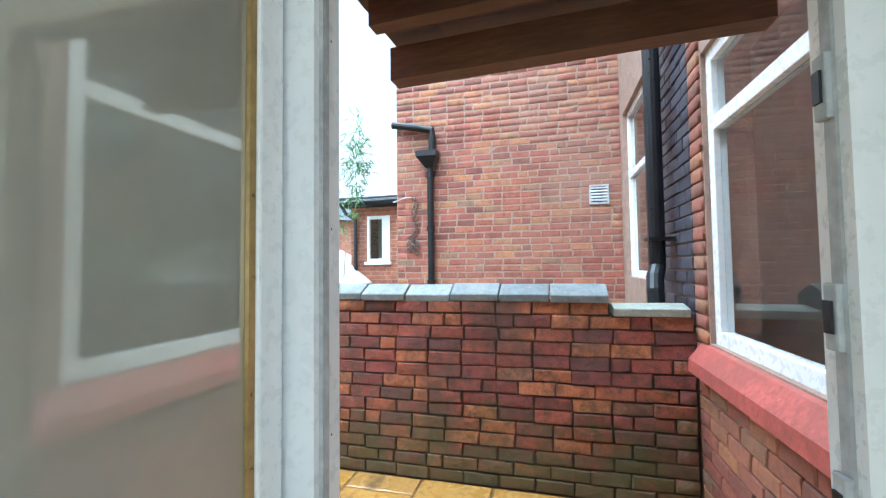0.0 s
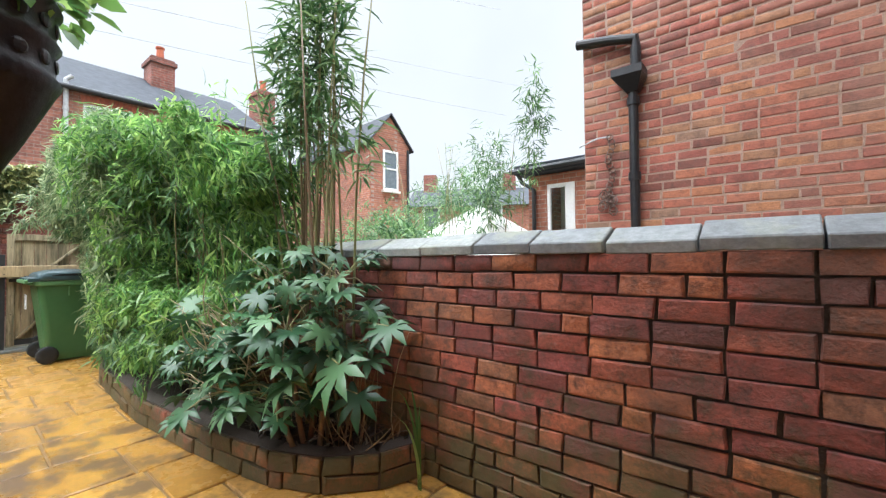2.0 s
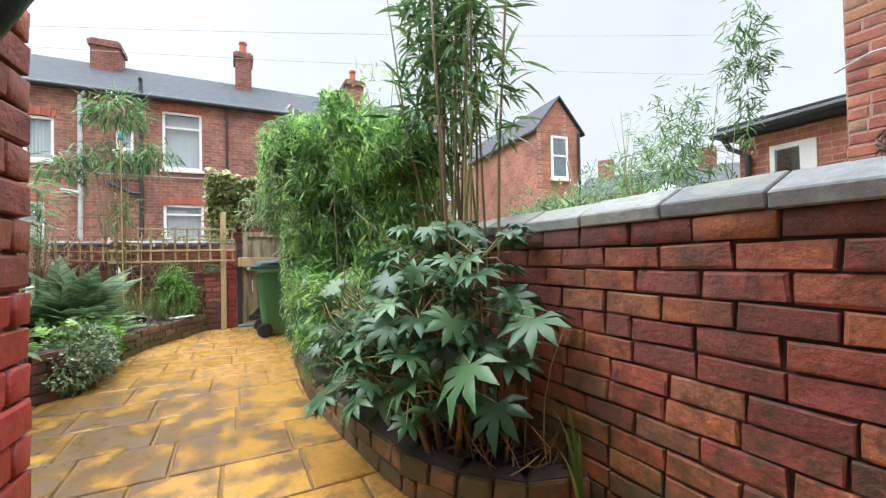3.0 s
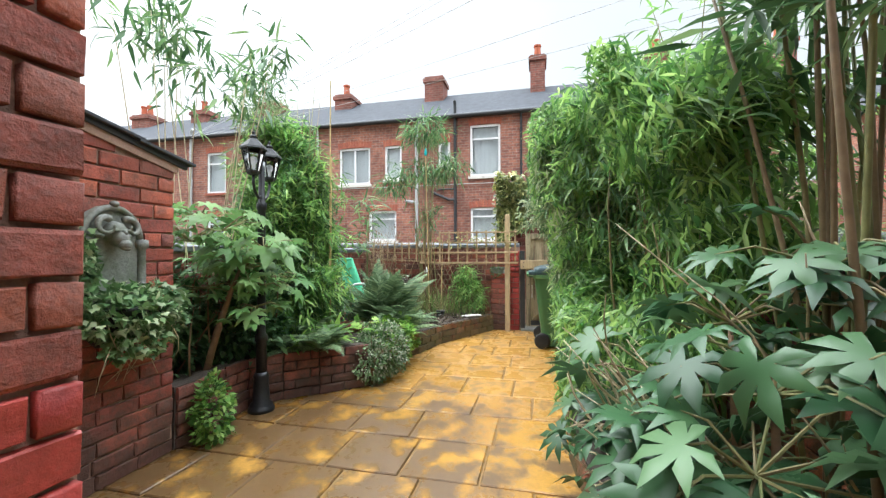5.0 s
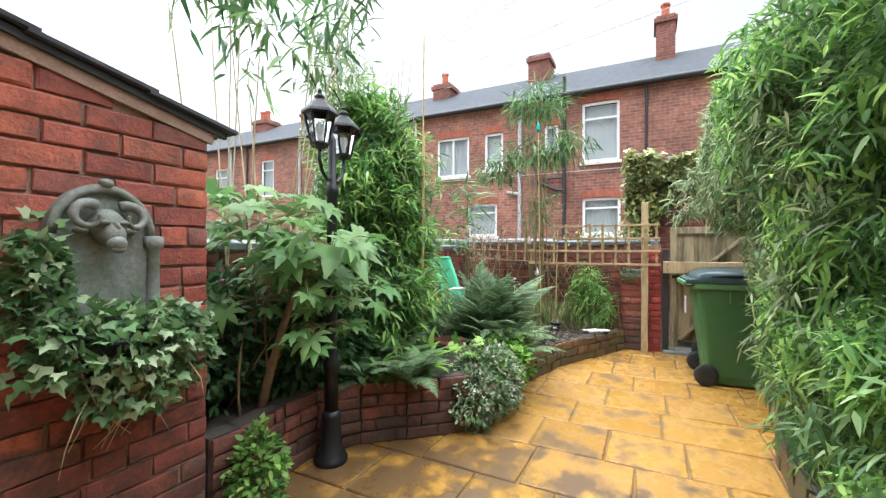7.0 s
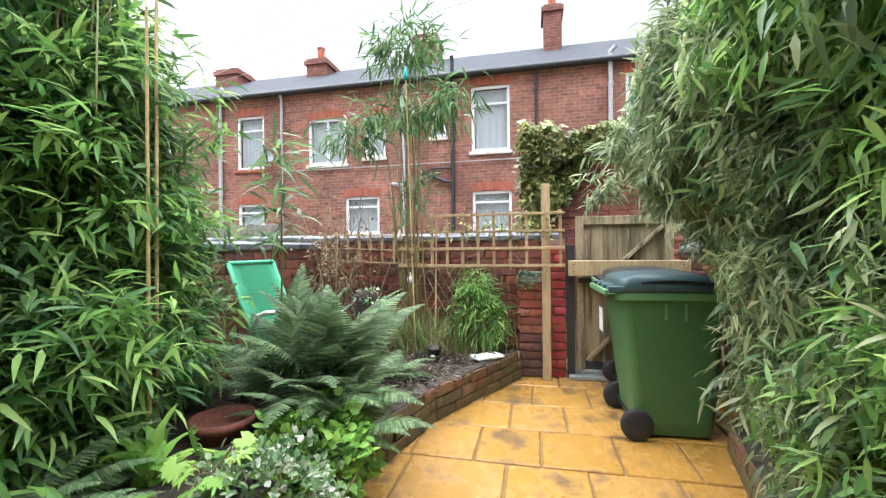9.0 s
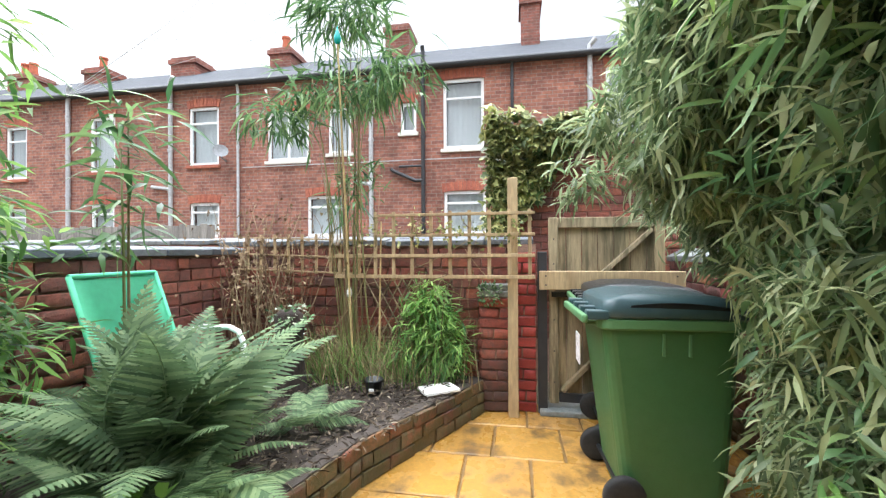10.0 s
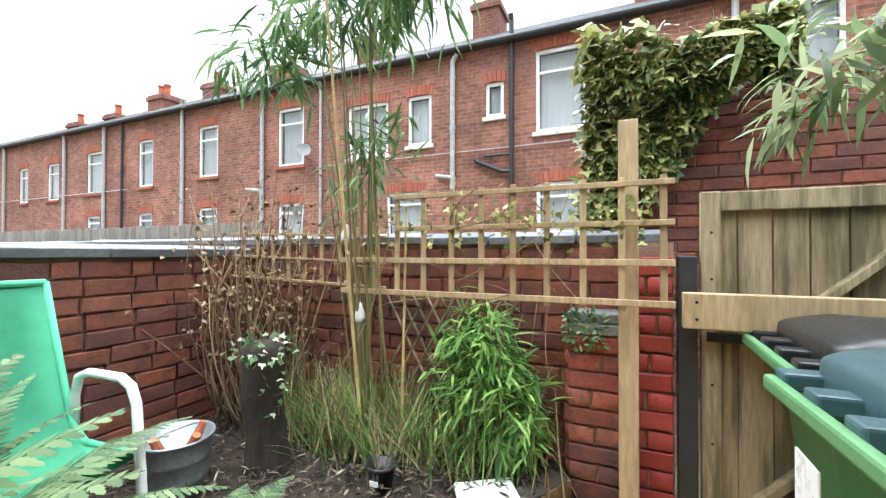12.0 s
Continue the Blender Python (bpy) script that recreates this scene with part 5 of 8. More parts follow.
for s in (-1, 1):
    ox = 0.15 * s
    z0 = 1.86
    bm = bmesh.new()
    lathe(bm, [(0.02, z0), (0.045, z0 + 0.01), (0.05, z0 + 0.03)], 6, (ox, 0))
    lf = part("lantern", bm, m_black_iron, lamp)
    for k in range(6):
        a = 2 * math.pi * k / 6
        part("bar", tube(bmesh.new(), [(ox + 0.048 * math.cos(a), 0.048 * math.sin(a), z0 + 0.03), (ox + 0.085 * math.cos(a), 0.085 * math.sin(a), z0 + 0.20)], 0.006, 5), m_black_iron, lf)
    for z, r in ((z0 + 0.03, 0.048), (z0 + 0.20, 0.085)):
        part("ring", tube(bmesh.new(), [(ox + r * math.cos(2 * math.pi * k / 6), r * math.sin(2 * math.pi * k / 6), z) for k in range(7)], 0.008, 5, cap=False), m_black_iron, lf)
    part("cap", lathe(bmesh.new(), [(0.105, z0 + 0.20), (0.10, z0 + 0.215), (0.05, z0 + 0.265), (0.025, z0 + 0.285), (0.03, z0 + 0.30), (0.01, z0 + 0.32), (0.012, z0 + 0.335), (0.0, z0 + 0.35)], 6, (ox, 0)), m_black_iron, lf)
    p = part("glass", lathe(bmesh.new(), [(0.046, z0 + 0.03), (0.082, z0 + 0.20)], 6, (ox, 0)), m_lantern_glass, lf)
    p.visible_shadow = False
    part("bulb", lathe(bmesh.new(), [(0.0, z0 + 0.04), (0.012, z0 + 0.05), (0.014, z0 + 0.08), (0.028, z0 + 0.11), (0.022, z0 + 0.14), (0.0, z0 + 0.15)], 10, (ox, 0)), m_white_pvc, lf, smooth=True)

# ---- wheeled bins ----
m_bin_green = surface("green_bin_plastic", [(0, (0.055, 0.15, 0.055))], grain=120, patch=3, grain_amount=0.07, patch_colour=(0.075, 0.16, 0.075), patch_amount=0.5, rough=0.42, bump=0.12, bump_scale=200)
m_bin_rim = surface("pale_green_plastic", [(0, (0.11, 0.25, 0.11))], grain=80, grain_amount=0.06, rough=0.45, bump=0.1)
m_bin_lid = surface("blue_grey_lid", [(0, (0.045, 0.088, 0.10))], grain=90, patch=4, grain_amount=0.08, patch_colour=(0.075, 0.125, 0.135), rough=0.38, bump=0.1)
m_bin_dark = surface("black_bin_plastic", [(0, (0.015, 0.016, 0.018))], grain=90, grain_amount=0.1, rough=0.35, bump=0.1)
m_rubber = surface("black_rubber", [(0, (0.018, 0.018, 0.018))], grain=60, patch=8, patch_colour=(0.05, 0.045, 0.04), rough=0.8, bump=0.3)


def rounded_ring(bm, w, d, r, z, seg=4, dy=0.0):
    """A ring of vertices round a rounded rectangle."""
    out = []
    for cx, cy, a0 in ((w / 2 - r, d / 2 - r, 0), (-w / 2 + r, d / 2 - r, 90), (-w / 2 + r, -d / 2 + r, 180), (w / 2 - r, -d / 2 + r, 270)):
        for k in range(seg + 1):
            a = radians(a0 + 90 * k / seg)
            out.append(bm.verts.new((cx + r * math.cos(a), cy + r * math.sin(a) + dy, z)))
    return out


def skin(bm, rings, cap_low=True, cap_high=True):
    for r, s in zip(rings, rings[1:]):
        n = len(r)
        for k in range(n):
            bm.faces.new((r[k], r[(k + 1) % n], s[(k + 1) % n], s[k]))
    if cap_low:
        bm.faces.new(rings[0][::-1])
    if cap_high:
        bm.faces.new(rings[-1])
    return bm


def wheeled_bin(at, turn, label, body_mat, lid_mat, rim_mat):
    """A 240 litre bin; its wheels and hinge are on the -y side."""
    b = thing("wheelie_bin", at, label, "bin", "wheeled bins", turn=turn)
    bm = bmesh.new()
    skin(bm, [rounded_ring(bm, 0.43, 0.46, 0.05, 0.02, dy=0.02), rounded_ring(bm, 0.46, 0.50, 0.06, 0.10, dy=0.02), rounded_ring(bm, 0.535, 0.64, 0.06, 0.88), rounded_ring(bm, 0.54, 0.65, 0.06, 0.93)])
    body = part("body", bm, body_mat, b, smooth=False)
    for x in (-0.05, 0.07):
        for sx in (-1, 1):
            part("rib", boxes(((sx * 0.262 - 0.006, x, 0.79), (sx * 0.272 + 0.006, x + 0.012, 0.90)), bevel=0.003), rim_mat, body)
    bm = bmesh.new()
    skin(bm, [rounded_ring(bm, 0.56, 0.68, 0.06, 0.915), rounded_ring(bm, 0.58, 0.70, 0.06, 0.925), rounded_ring(bm, 0.58, 0.70, 0.06, 0.965), rounded_ring(bm, 0.55, 0.67, 0.05, 0.972)])
    part("rim", bm, rim_mat, b, "pale green moulded rim")
    bm = bmesh.new()
    skin(bm, [rounded_ring(bm, 0.575, 0.69, 0.05, 0.974, dy=0.02), rounded_ring(bm, 0.59, 0.70, 0.055, 0.985, dy=0.02), rounded_ring(bm, 0.58, 0.69, 0.06, 1.022, dy=0.02), rounded_ring(bm, 0.555, 0.665, 0.07, 1.033, dy=0.02),
              rounded_ring(bm, 0.45, 0.56, 0.09, 1.044, dy=0.02), rounded_ring(bm, 0.40, 0.51, 0.09, 1.041, dy=0.02), rounded_ring(bm, 0.2, 0.3, 0.08, 1.048, dy=0.02)])
    for v in bm.verts:
        # the top bows up between hinge and front
        v.co.z += 0.055 * max(0.0, 1 - ((v.co.y + 0.03) / 0.40) ** 2) * min(1.0, max(0.0, (v.co.z - 0.99) / 0.03))
    lid = part("lid", bm, lid_mat, b, smooth=True)
    # black inlays on the lid's sides stand for the shaded hand recesses
    for sx in (-1, 1):
        bm = bmesh.new()
        rows_ = []
        for y in np.linspace(-0.20, 0.30, 9):
            zc = 1.006 + 0.034 * max(0.0, 1 - ((y + 0.03) / 0.40) ** 2)
            h = 0.014 * math.sin(math.pi * (0.12 + 0.8 * (y + 0.20) / 0.50))
            rows_.append([bm.verts.new((sx * (0.2925 + dx), y, zc + dz)) for dx, dz in ((-0.012, -h), (0.0, -h), (0.0, h), (-0.012, h))])
        skin(bm, rows_)
        part("grip_slot", bm, m_bin_dark, lid)
    for x in (-0.255, -0.085, 0.085, 0.255):
        part("hinge_arm", boxes(((x - 0.035, -0.405, 0.966), (x + 0.035, -0.30, 1.012)), bevel=0.008), lid_mat, lid)
    part("handle", boxes(((-0.295, -0.43, 0.950), (0.295, -0.40, 0.992)), bevel=0.010), rim_mat, b)
    for x in (-0.17, 0.0, 0.17):
        part("handle_web", boxes(((x - 0.055, -0.402, 0.935), (x + 0.055, -0.33, 0.955)), bevel=0.004), body_mat, b)
    part("axle", tube(bmesh.new(), [(-0.27, -0.235, 0.105), (0.27, -0.235, 0.105)], 0.012, 8), m_bin_dark, b)
    for sx in (-1, 1):
        bm = bmesh.new()
        lathe(bm, [(0.05, -0.022), (0.088, -0.024), (0.102, -0.012), (0.102, 0.012), (0.088, 0.024), (0.05, 0.022)], 24)
        bm.transform(pose(sx * 0.285, -0.235, 0.105, 0, 90, 0))
        wh = part("wheel", bm, m_rubber, b, smooth=True)
        bm = bmesh.new()
        lathe(bm, [(0.0, -0.018), (0.018, -0.02), (0.02, -0.012), (0.052, -0.010), (0.056, -0.02), (0.056, 0.02), (0.052, 0.010), (0.02, 0.012), (0.018, 0.02), (0.0, 0.018)], 20)
        bm.transform(pose(sx * 0.285, -0.235, 0.105, 0, 90, 0))
        part("hub", bm, m_bin_dark, wh, smooth=True)
    return b


wheeled_bin((-7.45, 1.875, 0.0), 2, "green wheeled bin with a blue-grey lid, standing on paving", m_bin_green, m_bin_lid, m_bin_rim)
wheeled_bin((-8.08, 1.95, 0.0), -2, "green wheeled bin with a black lid, standing by the gate", m_bin_green, m_bin_dark, m_bin_rim)
bm = boxes(((-7.755, 1.51, 0.62), (-7.61, 1.517, 0.80)), bevel=0.003)
tagged(part("bin_sticker", bm, m_white_pvc), "white paper sticker on the bin", "sticker")

# ---- gate, posts and trellis ----
GX = -8.46
gate = thing("garden_gate", (GX, 1.40, 0.0), "weathered ledged and braced wooden garden gate", "gate")
for k in range(7):
    part("board", boxes(((-0.045, 0.02 + k * 0.122, 0.10), (-0.022, 0.02 + k * 0.122 + 0.117, 1.55)), bevel=0.004), m_old_timber, gate)
part("stile", boxes(((-0.021, 0.0, 0.08), (0.014, 0.075, 1.575)), bevel=0.005), m_old_timber, gate)
part("stile", boxes(((-0.021, 0.80, 0.08), (0.014, 0.875, 1.575)), bevel=0.005), m_old_timber, gate)
part("ledge", boxes(((-0.021, 0.077, 1.49), (0.012, 0.798, 1.572)), bevel=0.005), m_old_timber, gate)
part("ledge", boxes(((-0.021, 0.077, 0.93), (0.012, 0.798, 1.0)), bevel=0.005), m_old_timber, gate)
part("ledge", boxes(((-0.021, 0.077, 0.09), (0.012, 0.798, 0.16)), bevel=0.005), m_dark_trim, gate)
for z0, z1 in ((1.0, 1.49), (0.16, 0.93)):
    bm = bmesh.new()
    beam(bm, (-0.004, 0.30 if z0 > 0.5 else 0.10, z0 + 0.02), (-0.004, 0.78, z1 - 0.02), 0.032, 0.075, up=(1, 0, 0))
    part("brace", bm, m_old_timber, gate)
bm = boxes(((0.015, 0.02, 0.935), (0.022, 0.42, 0.975)), bevel=0.002)
part("hinge_strap", bm, m_black_iron, gate)
for z in (0.25, 0.5, 0.75, 1.2, 1.4):
    part("nail", lathe(bmesh.new(), [(0.006, 0), (0.005, 0.003), (0, 0.004)], 8), m_black_iron, gate).matrix_basis = pose(0.014, 0.04, z, 0, 90, 0)

dark_post = tagged(part("gate_post", boxes(((-8.50, 1.312, 0.0), (-8.42, 1.385, 1.30)), bevel=0.006), m_dark_trim), "black stained wooden gate post", "post")
bar = thing("security_bar", (-8.36, 1.32, 1.0), "pale new timber plank fixed across the gate", "plank")
part("plank", boxes(((-0.02, 0.0, 0.0), (0.025, 1.06, 0.148)), bevel=0.006), m_new_timber, bar)
for y, z in ((0.05, 0.04), (0.05, 0.11), (1.0, 0.04), (1.0, 0.11)):
    part("screw", lathe(bmesh.new(), [(0.007, 0), (0.006, 0.003), (0, 0.0035)], 8), m_black_iron, bar).matrix_basis = pose(0.0245, y, z, 0, 90, 0)
post = tagged(part("timber_post", boxes(((-8.385, 1.075, 0.0), (-8.30, 1.155, 1.885)), bevel=0.006), m_new_timber), "tall pale square timber post", "post")
step_stone = tagged(part("gate_step", boxes(((-8.62, 1.32, 0.0), (-8.36, 2.35, 0.045)), bevel=0.01), m_coping), "worn stone gate threshold", "step")

pier = structure("pier", boxes(((-8.60, 0.852, -0.02), (-8.422, 1.098, 0.93))), m_joint_mid, "short red brick pier with a stone cap", "pier")
column = structure("pier_tall", boxes(((-8.612, 1.10, -0.02), (-8.462, 1.30, 1.36))), m_joint_mid, "tall red brick gate pier", "pier")
cap = thing("pier_cap", (-8.5, 0.98, 0.932), "two grey slate caps on the brick pier", "pier cap")
part("stone", boxes(((-0.11, -0.14, 0.0), (0.10, 0.13, 0.05)), bevel=0.006), m_coping, cap)
part("stone", boxes(((-0.11, -0.13, 0.054), (0.095, 0.12, 0.10)), bevel=0.006), m_coping, cap)

TX = -8.25
trellis = thing("trellis", (TX, 1.26, 1.09), "pale wooden square trellis along the end wall", "trellis")
trellis.matrix_basis = Matrix()
for z in (1.105, 1.272):
    part("rail", boxes(((TX, -0.34, z - 0.014), (TX + 0.014, 1.285, z + 0.014)), bevel=0.003), m_new_timber, trellis)
for z in (1.435, 1.60):
    part("rail", boxes(((TX - 0.001, 0.0, z - 0.012), (TX + 0.012, 1.285, z + 0.012)), bevel=0.003), m_new_timber, trellis)
for k in range(11):
    y = 1.245 - k * 0.155
    part("batten", boxes(((TX - 0.016, y - 0.014, 1.07 if k % 2 else 1.085), (TX - 0.002, y + 0.014, 1.63 if y > 0 else 1.30)), bevel=0.003), m_new_timber, trellis)
trellis2 = thing("trellis", (TX - 0.05, -0.3, 1.09), "second length of weathered wooden trellis, slightly askew", "trellis", turn=0)
trellis2.matrix_basis = Matrix()
for z in (1.14, 1.275, 1.42):
    bm = bmesh.new()
    beam(bm, (TX - 0.06, -0.10, z - 0.02), (TX - 0.06, -1.28, z + 0.02), 0.026, 0.013)
    part("rail", bm, m_new_timber, trellis2)
for k in range(9):
    y = -0.16 - k * 0.13
    part("batten", boxes(((TX - 0.082, y - 0.012, 1.12), (TX - 0.068, y + 0.012, 1.46)), bevel=0.003), m_new_timber, trellis2)
bm = bmesh.new()
for k in range(7):
    y = -0.02 + k * 0.085
    for s in (-1, 1):
        beam(bm, (-8.40, y - s * 0.13, 0.62), (-8.395 + 0.01 * s, y + s * 0.13, 1.08), 0.016, 0.008)
tagged(part("willow_lattice", bm, m_old_timber), "diagonal grey lattice of thin laths by the wall", "lattice")

# ---- chair, bucket, stump, pots ----
m_green_sling = surface("green_mesh_fabric", [(0, (0.10, 0.48, 0.27))], grain=300, grain_amount=0.12, patch=4, patch_colour=(0.14, 0.52, 0.32), patch_amount=0.4, rough=0.7, bump=0.15, bump_scale=400)
chair = thing("garden_chair", (-7.02, -0.80, 0.22), "green fabric garden chair with white metal arms", "chair")
bm = bmesh.new()
side = [(-0.02, 0.40), (0.0, 0.37), (-0.10, 0.375), (-0.30, 0.36), (-0.40, 0.40), (-0.46, 0.50), (-0.58, 0.82), (-0.63, 0.95), (-0.645, 0.965)]
side = [(y + 0.33, z) for y, z in side]
rings = []
for y, z in side:
    rings.append([bm.verts.new((x, y, z - 0.02 * (1 - (x / 0.25) ** 2))) for x in np.linspace(-0.24, 0.24, 7)])
for r, s in zip(rings, rings[1:]):
    for k in range(6):
        bm.faces.new((r[k], r[k + 1], s[k + 1], s[k]))
bmesh.ops.solidify(bm, geom=bm.faces[:], thickness=0.008)
part("sling", bm, m_green_sling, chair, "green mesh fabric seat and back", smooth=True)
for sx in (-1, 1):
    x = 0.265 * sx
    bm = bmesh.new()
    tube(bm, [(x, 0.36, 0.0), (x, 0.33, 0.30), (x, 0.30, 0.55), (x, 0.27, 0.605), (x, 0.21, 0.63), (x, 0.0, 0.625), (x, -0.07, 0.60), (x, -0.10, 0.52), (x, -0.10, 0.40)], 0.017, 10)
    part("arm", bm, m_white_pvc, chair, "white metal arm and leg", smooth=True)
    bm = bmesh.new()
    tube(bm, [(x * 0.96, 0.30, 0.375), (x * 0.96, 0.0, 0.36), (x * 0.96, -0.09, 0.41), (x * 0.96, -0.14, 0.52), (x * 0.96, -0.31, 0.965)], 0.014, 8)
    tube(bm, [(x * 0.96, -0.02, 0.36), (x, -0.16, 0.18), (x, -0.24, 0.0)], 0.014, 8)
    part("side_rail", bm, m_green_sling, chair, smooth=True)
part("top_bar", tube(bmesh.new(), [(-0.255, -0.31, 0.965), (0.255, -0.31, 0.965)], 0.014, 8), m_green_sling, chair)

m_zinc = surface("galvanised_steel", [(0, (0.36, 0.39, 0.41))], grain=40, patch=10, patch_colour=(0.24, 0.26, 0.28), rough=0.4, bump=0.1, metal=0.7)
bucket = thing("metal_bucket", (-7.62, -0.66, 0.21), "galvanised metal bucket holding garden scraps", "bucket")
bucket.matrix_basis = pose(-7.59, -0.75, 0.21) @ Matrix.Diagonal((1.12, 1.12, 1.12, 1))
part("body", lathe(bmesh.new(), [(0.0, 0.0), (0.105, 0.0), (0.115, 0.08), (0.119, 0.085), (0.119, 0.095), (0.125, 0.16), (0.13, 0.165), (0.13, 0.175), (0.137, 0.24), (0.144, 0.245), (0.142, 0.255), (0.132, 0.25), (0.11, 0.06), (0.0, 0.05)], 28), m_zinc, bucket, smooth=True)
part("handle", tube(bmesh.new(), [(0.135 * math.cos(a), 0.135 * math.sin(a) * 0.35 - 0.06, 0.235 + 0.03 * math.sin(a)) for a in np.linspace(0, math.pi, 10)], 0.004, 6), m_zinc, bucket)
for a, l in ((0.3, 0.16), (1.5, 0.2), (2.6, 0.14)):
    bm = tube(bmesh.new(), [(0.03 * math.cos(a), 0.03 * math.sin(a), 0.1), (l * 0.5 * math.cos(a), l * 0.5 * math.sin(a), 0.22), (l * 0.7 * math.cos(a), l * 0.7 * math.sin(a), 0.28)], [0.014, 0.02, 0.015], 7)
    part("scrap", bm, m_pot_clay, bucket, "piece of broken terracotta")

m_bark = surface("dark_bark", [(0, (0.03, 0.020, 0.015))], grain=40, patch=5, grain_amount=0.5, patch_colour=(0.10, 0.08, 0.06), rough=0.95, bump=1.0, bump_scale=30, stretch=(1, 1, 0.3))
stump = thing("tree_stump", (-7.92, -0.55, 0.20), "dark rotting upright tree stump wrapped in ivy", "stump")
bm = bmesh.new()
lathe(bm, [(0.14, -0.03), (0.115, 0.05), (0.10, 0.2), (0.105, 0.4), (0.11, 0.55), (0.10, 0.64), (0.06, 0.67), (0.0, 0.65)], 18)
for w in bm.verts:
    k = 1 + 0.35 * noise.noise(Vector((w.co.x * 9, w.co.y * 9, w.co.z * 4)))
    w.co.x, w.co.y = w.co.x * k + 0.05 * w.co.z, w.co.y * k
part("trunk", bm, m_bark, stump, smooth=True)

pot = thing("plant_pot", (-7.99, 0.08, 0.235), "small black plastic plant pot with dry stems", "plant pot")
part("pot", lathe(bmesh.new(), [(0.0, 0.0), (0.05, 0.0), (0.066, 0.10), (0.072, 0.10), (0.072, 0.118), (0.062, 0.116), (0.058, 0.09), (0.0, 0.085)], 18), m_bin_dark, pot, smooth=True)
m_straw = surface("dry_straw", [(0.0, (0.26, 0.20, 0.10)), (0.5, (0.40, 0.32, 0.17)), (1.0, (0.18, 0.15, 0.075))], grain=50, rough=0.85, bump=0.1)
rnd = random.Random(3)
for k in range(9):
    a = rnd.uniform(0, 6.28)
    bm = bmesh.new()
    tube(bm, [(0.02 * math.cos(a), 0.02 * math.sin(a), 0.08), (0.06 * math.cos(a), 0.06 * math.sin(a), 0.2 + 0.1 * rnd.random())], 0.002, 4)
    part("stem", bm, m_straw, pot)
part("label_tag", boxes(((0.052, -0.02, 0.04), (0.066, 0.02, 0.06))), m_white_pvc, pot)

tile = tagged(part("loose_tile", boxes(((-0.13, -0.13, 0.0), (0.13, 0.13, 0.022)), bevel=0.004), m_canvas), "loose white tile lying on the bed's edge", "tile")
tile.matrix_basis = pose(-8.07, 0.56, 0.262, 3, -6, 28)

red_pot = thing("clay_pot", (-6.0, -0.5, 0.24), "large terracotta pot half hidden by ferns", "plant pot")
part("pot", lathe(bmesh.new(), [(0.0, 0.0), (0.09, 0.0), (0.14, 0.18), (0.155, 0.18), (0.155, 0.22), (0.135, 0.22), (0.12, 0.16), (0.0, 0.15)], 22), surface("old_terracotta", [(0, (0.17, 0.055, 0.035))], grain=30, patch=6, patch_colour=(0.07, 0.04, 0.03), rough=0.8, bump=0.4), red_pot, smooth=True)

m_cane = surface("bamboo_cane", [(0.0, (0.46, 0.33, 0.14)), (1.0, (0.55, 0.42, 0.20))], grain=30, patch=4, patch_colour=(0.28, 0.2, 0.09), rough=0.55, bump=0.15)


def cane(at, height, lean, r=0.009, label="tall dry bamboo cane stuck in the bed", group="bamboo canes"):
    bm = bmesh.new()
    n = int(height / 0.22)
    pts, rad = [], []
    for k in range(n + 1):
        z = height * k / n
        for dz, f in ((-0.004, 1.0), (0.0, 1.25), (0.004, 1.0)):
            pts.append((lean[0] * z, lean[1] * z, z + dz))
            rad.append(r * f * (1 - 0.3 * k / n))
    tube(bm, pts, rad, 7)
    c = tagged(part("bamboo_cane", bm, m_cane), label, "cane", group)
    c.matrix_basis = pose(*at)


cane((-5.69, -0.60, 0.3), 2.0, (0.005, 0.01))
cane((-5.78, -0.66, 0.3), 2.9, (-0.01, 0.0))
cane((-8.28, 0.02, 0.2), 1.35, (0.0, 0.02))
cane((-8.2, -0.16, 0.2), 2.58, (0.17, 0.025))

for at in ((-8.26, -0.23, 0.985), (-8.28, -0.34, 1.42)):
    hb = thing("hanging_bulb", at, "white glass bulb ornament hung among the canes", "ornament", "hanging bulbs")
    part("glass", lathe(bmesh.new(), [(0.0, -0.06), (0.02, -0.055), (0.03, -0.03), (0.026, 0.0), (0.014, 0.03), (0.012, 0.05), (0.0, 0.055)], 14), m_white_pvc, hb, smooth=True)
    part("cord", tube(bmesh.new(), [(0, 0, 0.05), (0.004, 0.01, 0.22)], 0.002, 4), m_straw, hb)
m_teal = surface("teal_glass", [(0, (0.02, 0.38, 0.38))], grain=20, rough=0.15, bump=0.0)
deco = tagged(part("cane_topper", lathe(bmesh.new(), [(0.0, -0.05), (0.022, -0.03), (0.026, 0.0), (0.012, 0.05), (0.0, 0.09)], 12), m_teal, smooth=True), "teal glass topper on a garden cane", "ornament")
deco.matrix_basis = pose(-7.761, -0.096, 2.82)

# ---- plants ----
m_bamboo_leaf = leaf_material("bamboo_leaf", (0.06, 0.155, 0.045), (0.22, 0.405, 0.10), (0.45, 0.63, 0.20), gloss=0.36, through_light=0.52)
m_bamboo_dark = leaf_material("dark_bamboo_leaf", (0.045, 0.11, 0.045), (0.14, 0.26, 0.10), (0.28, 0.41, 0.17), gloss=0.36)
m_bamboo_grey = leaf_material("greyish_bamboo_leaf", (0.10, 0.16, 0.075), (0.27, 0.35, 0.17), (0.54, 0.59, 0.35), gloss=0.36, through_light=0.48)
m_fatsia = leaf_material("glossy_dark_leaf", (0.022, 0.065, 0.026), (0.05, 0.12, 0.048), (0.10, 0.19, 0.08), gloss=0.34, through_light=0.15, spec=0.4)
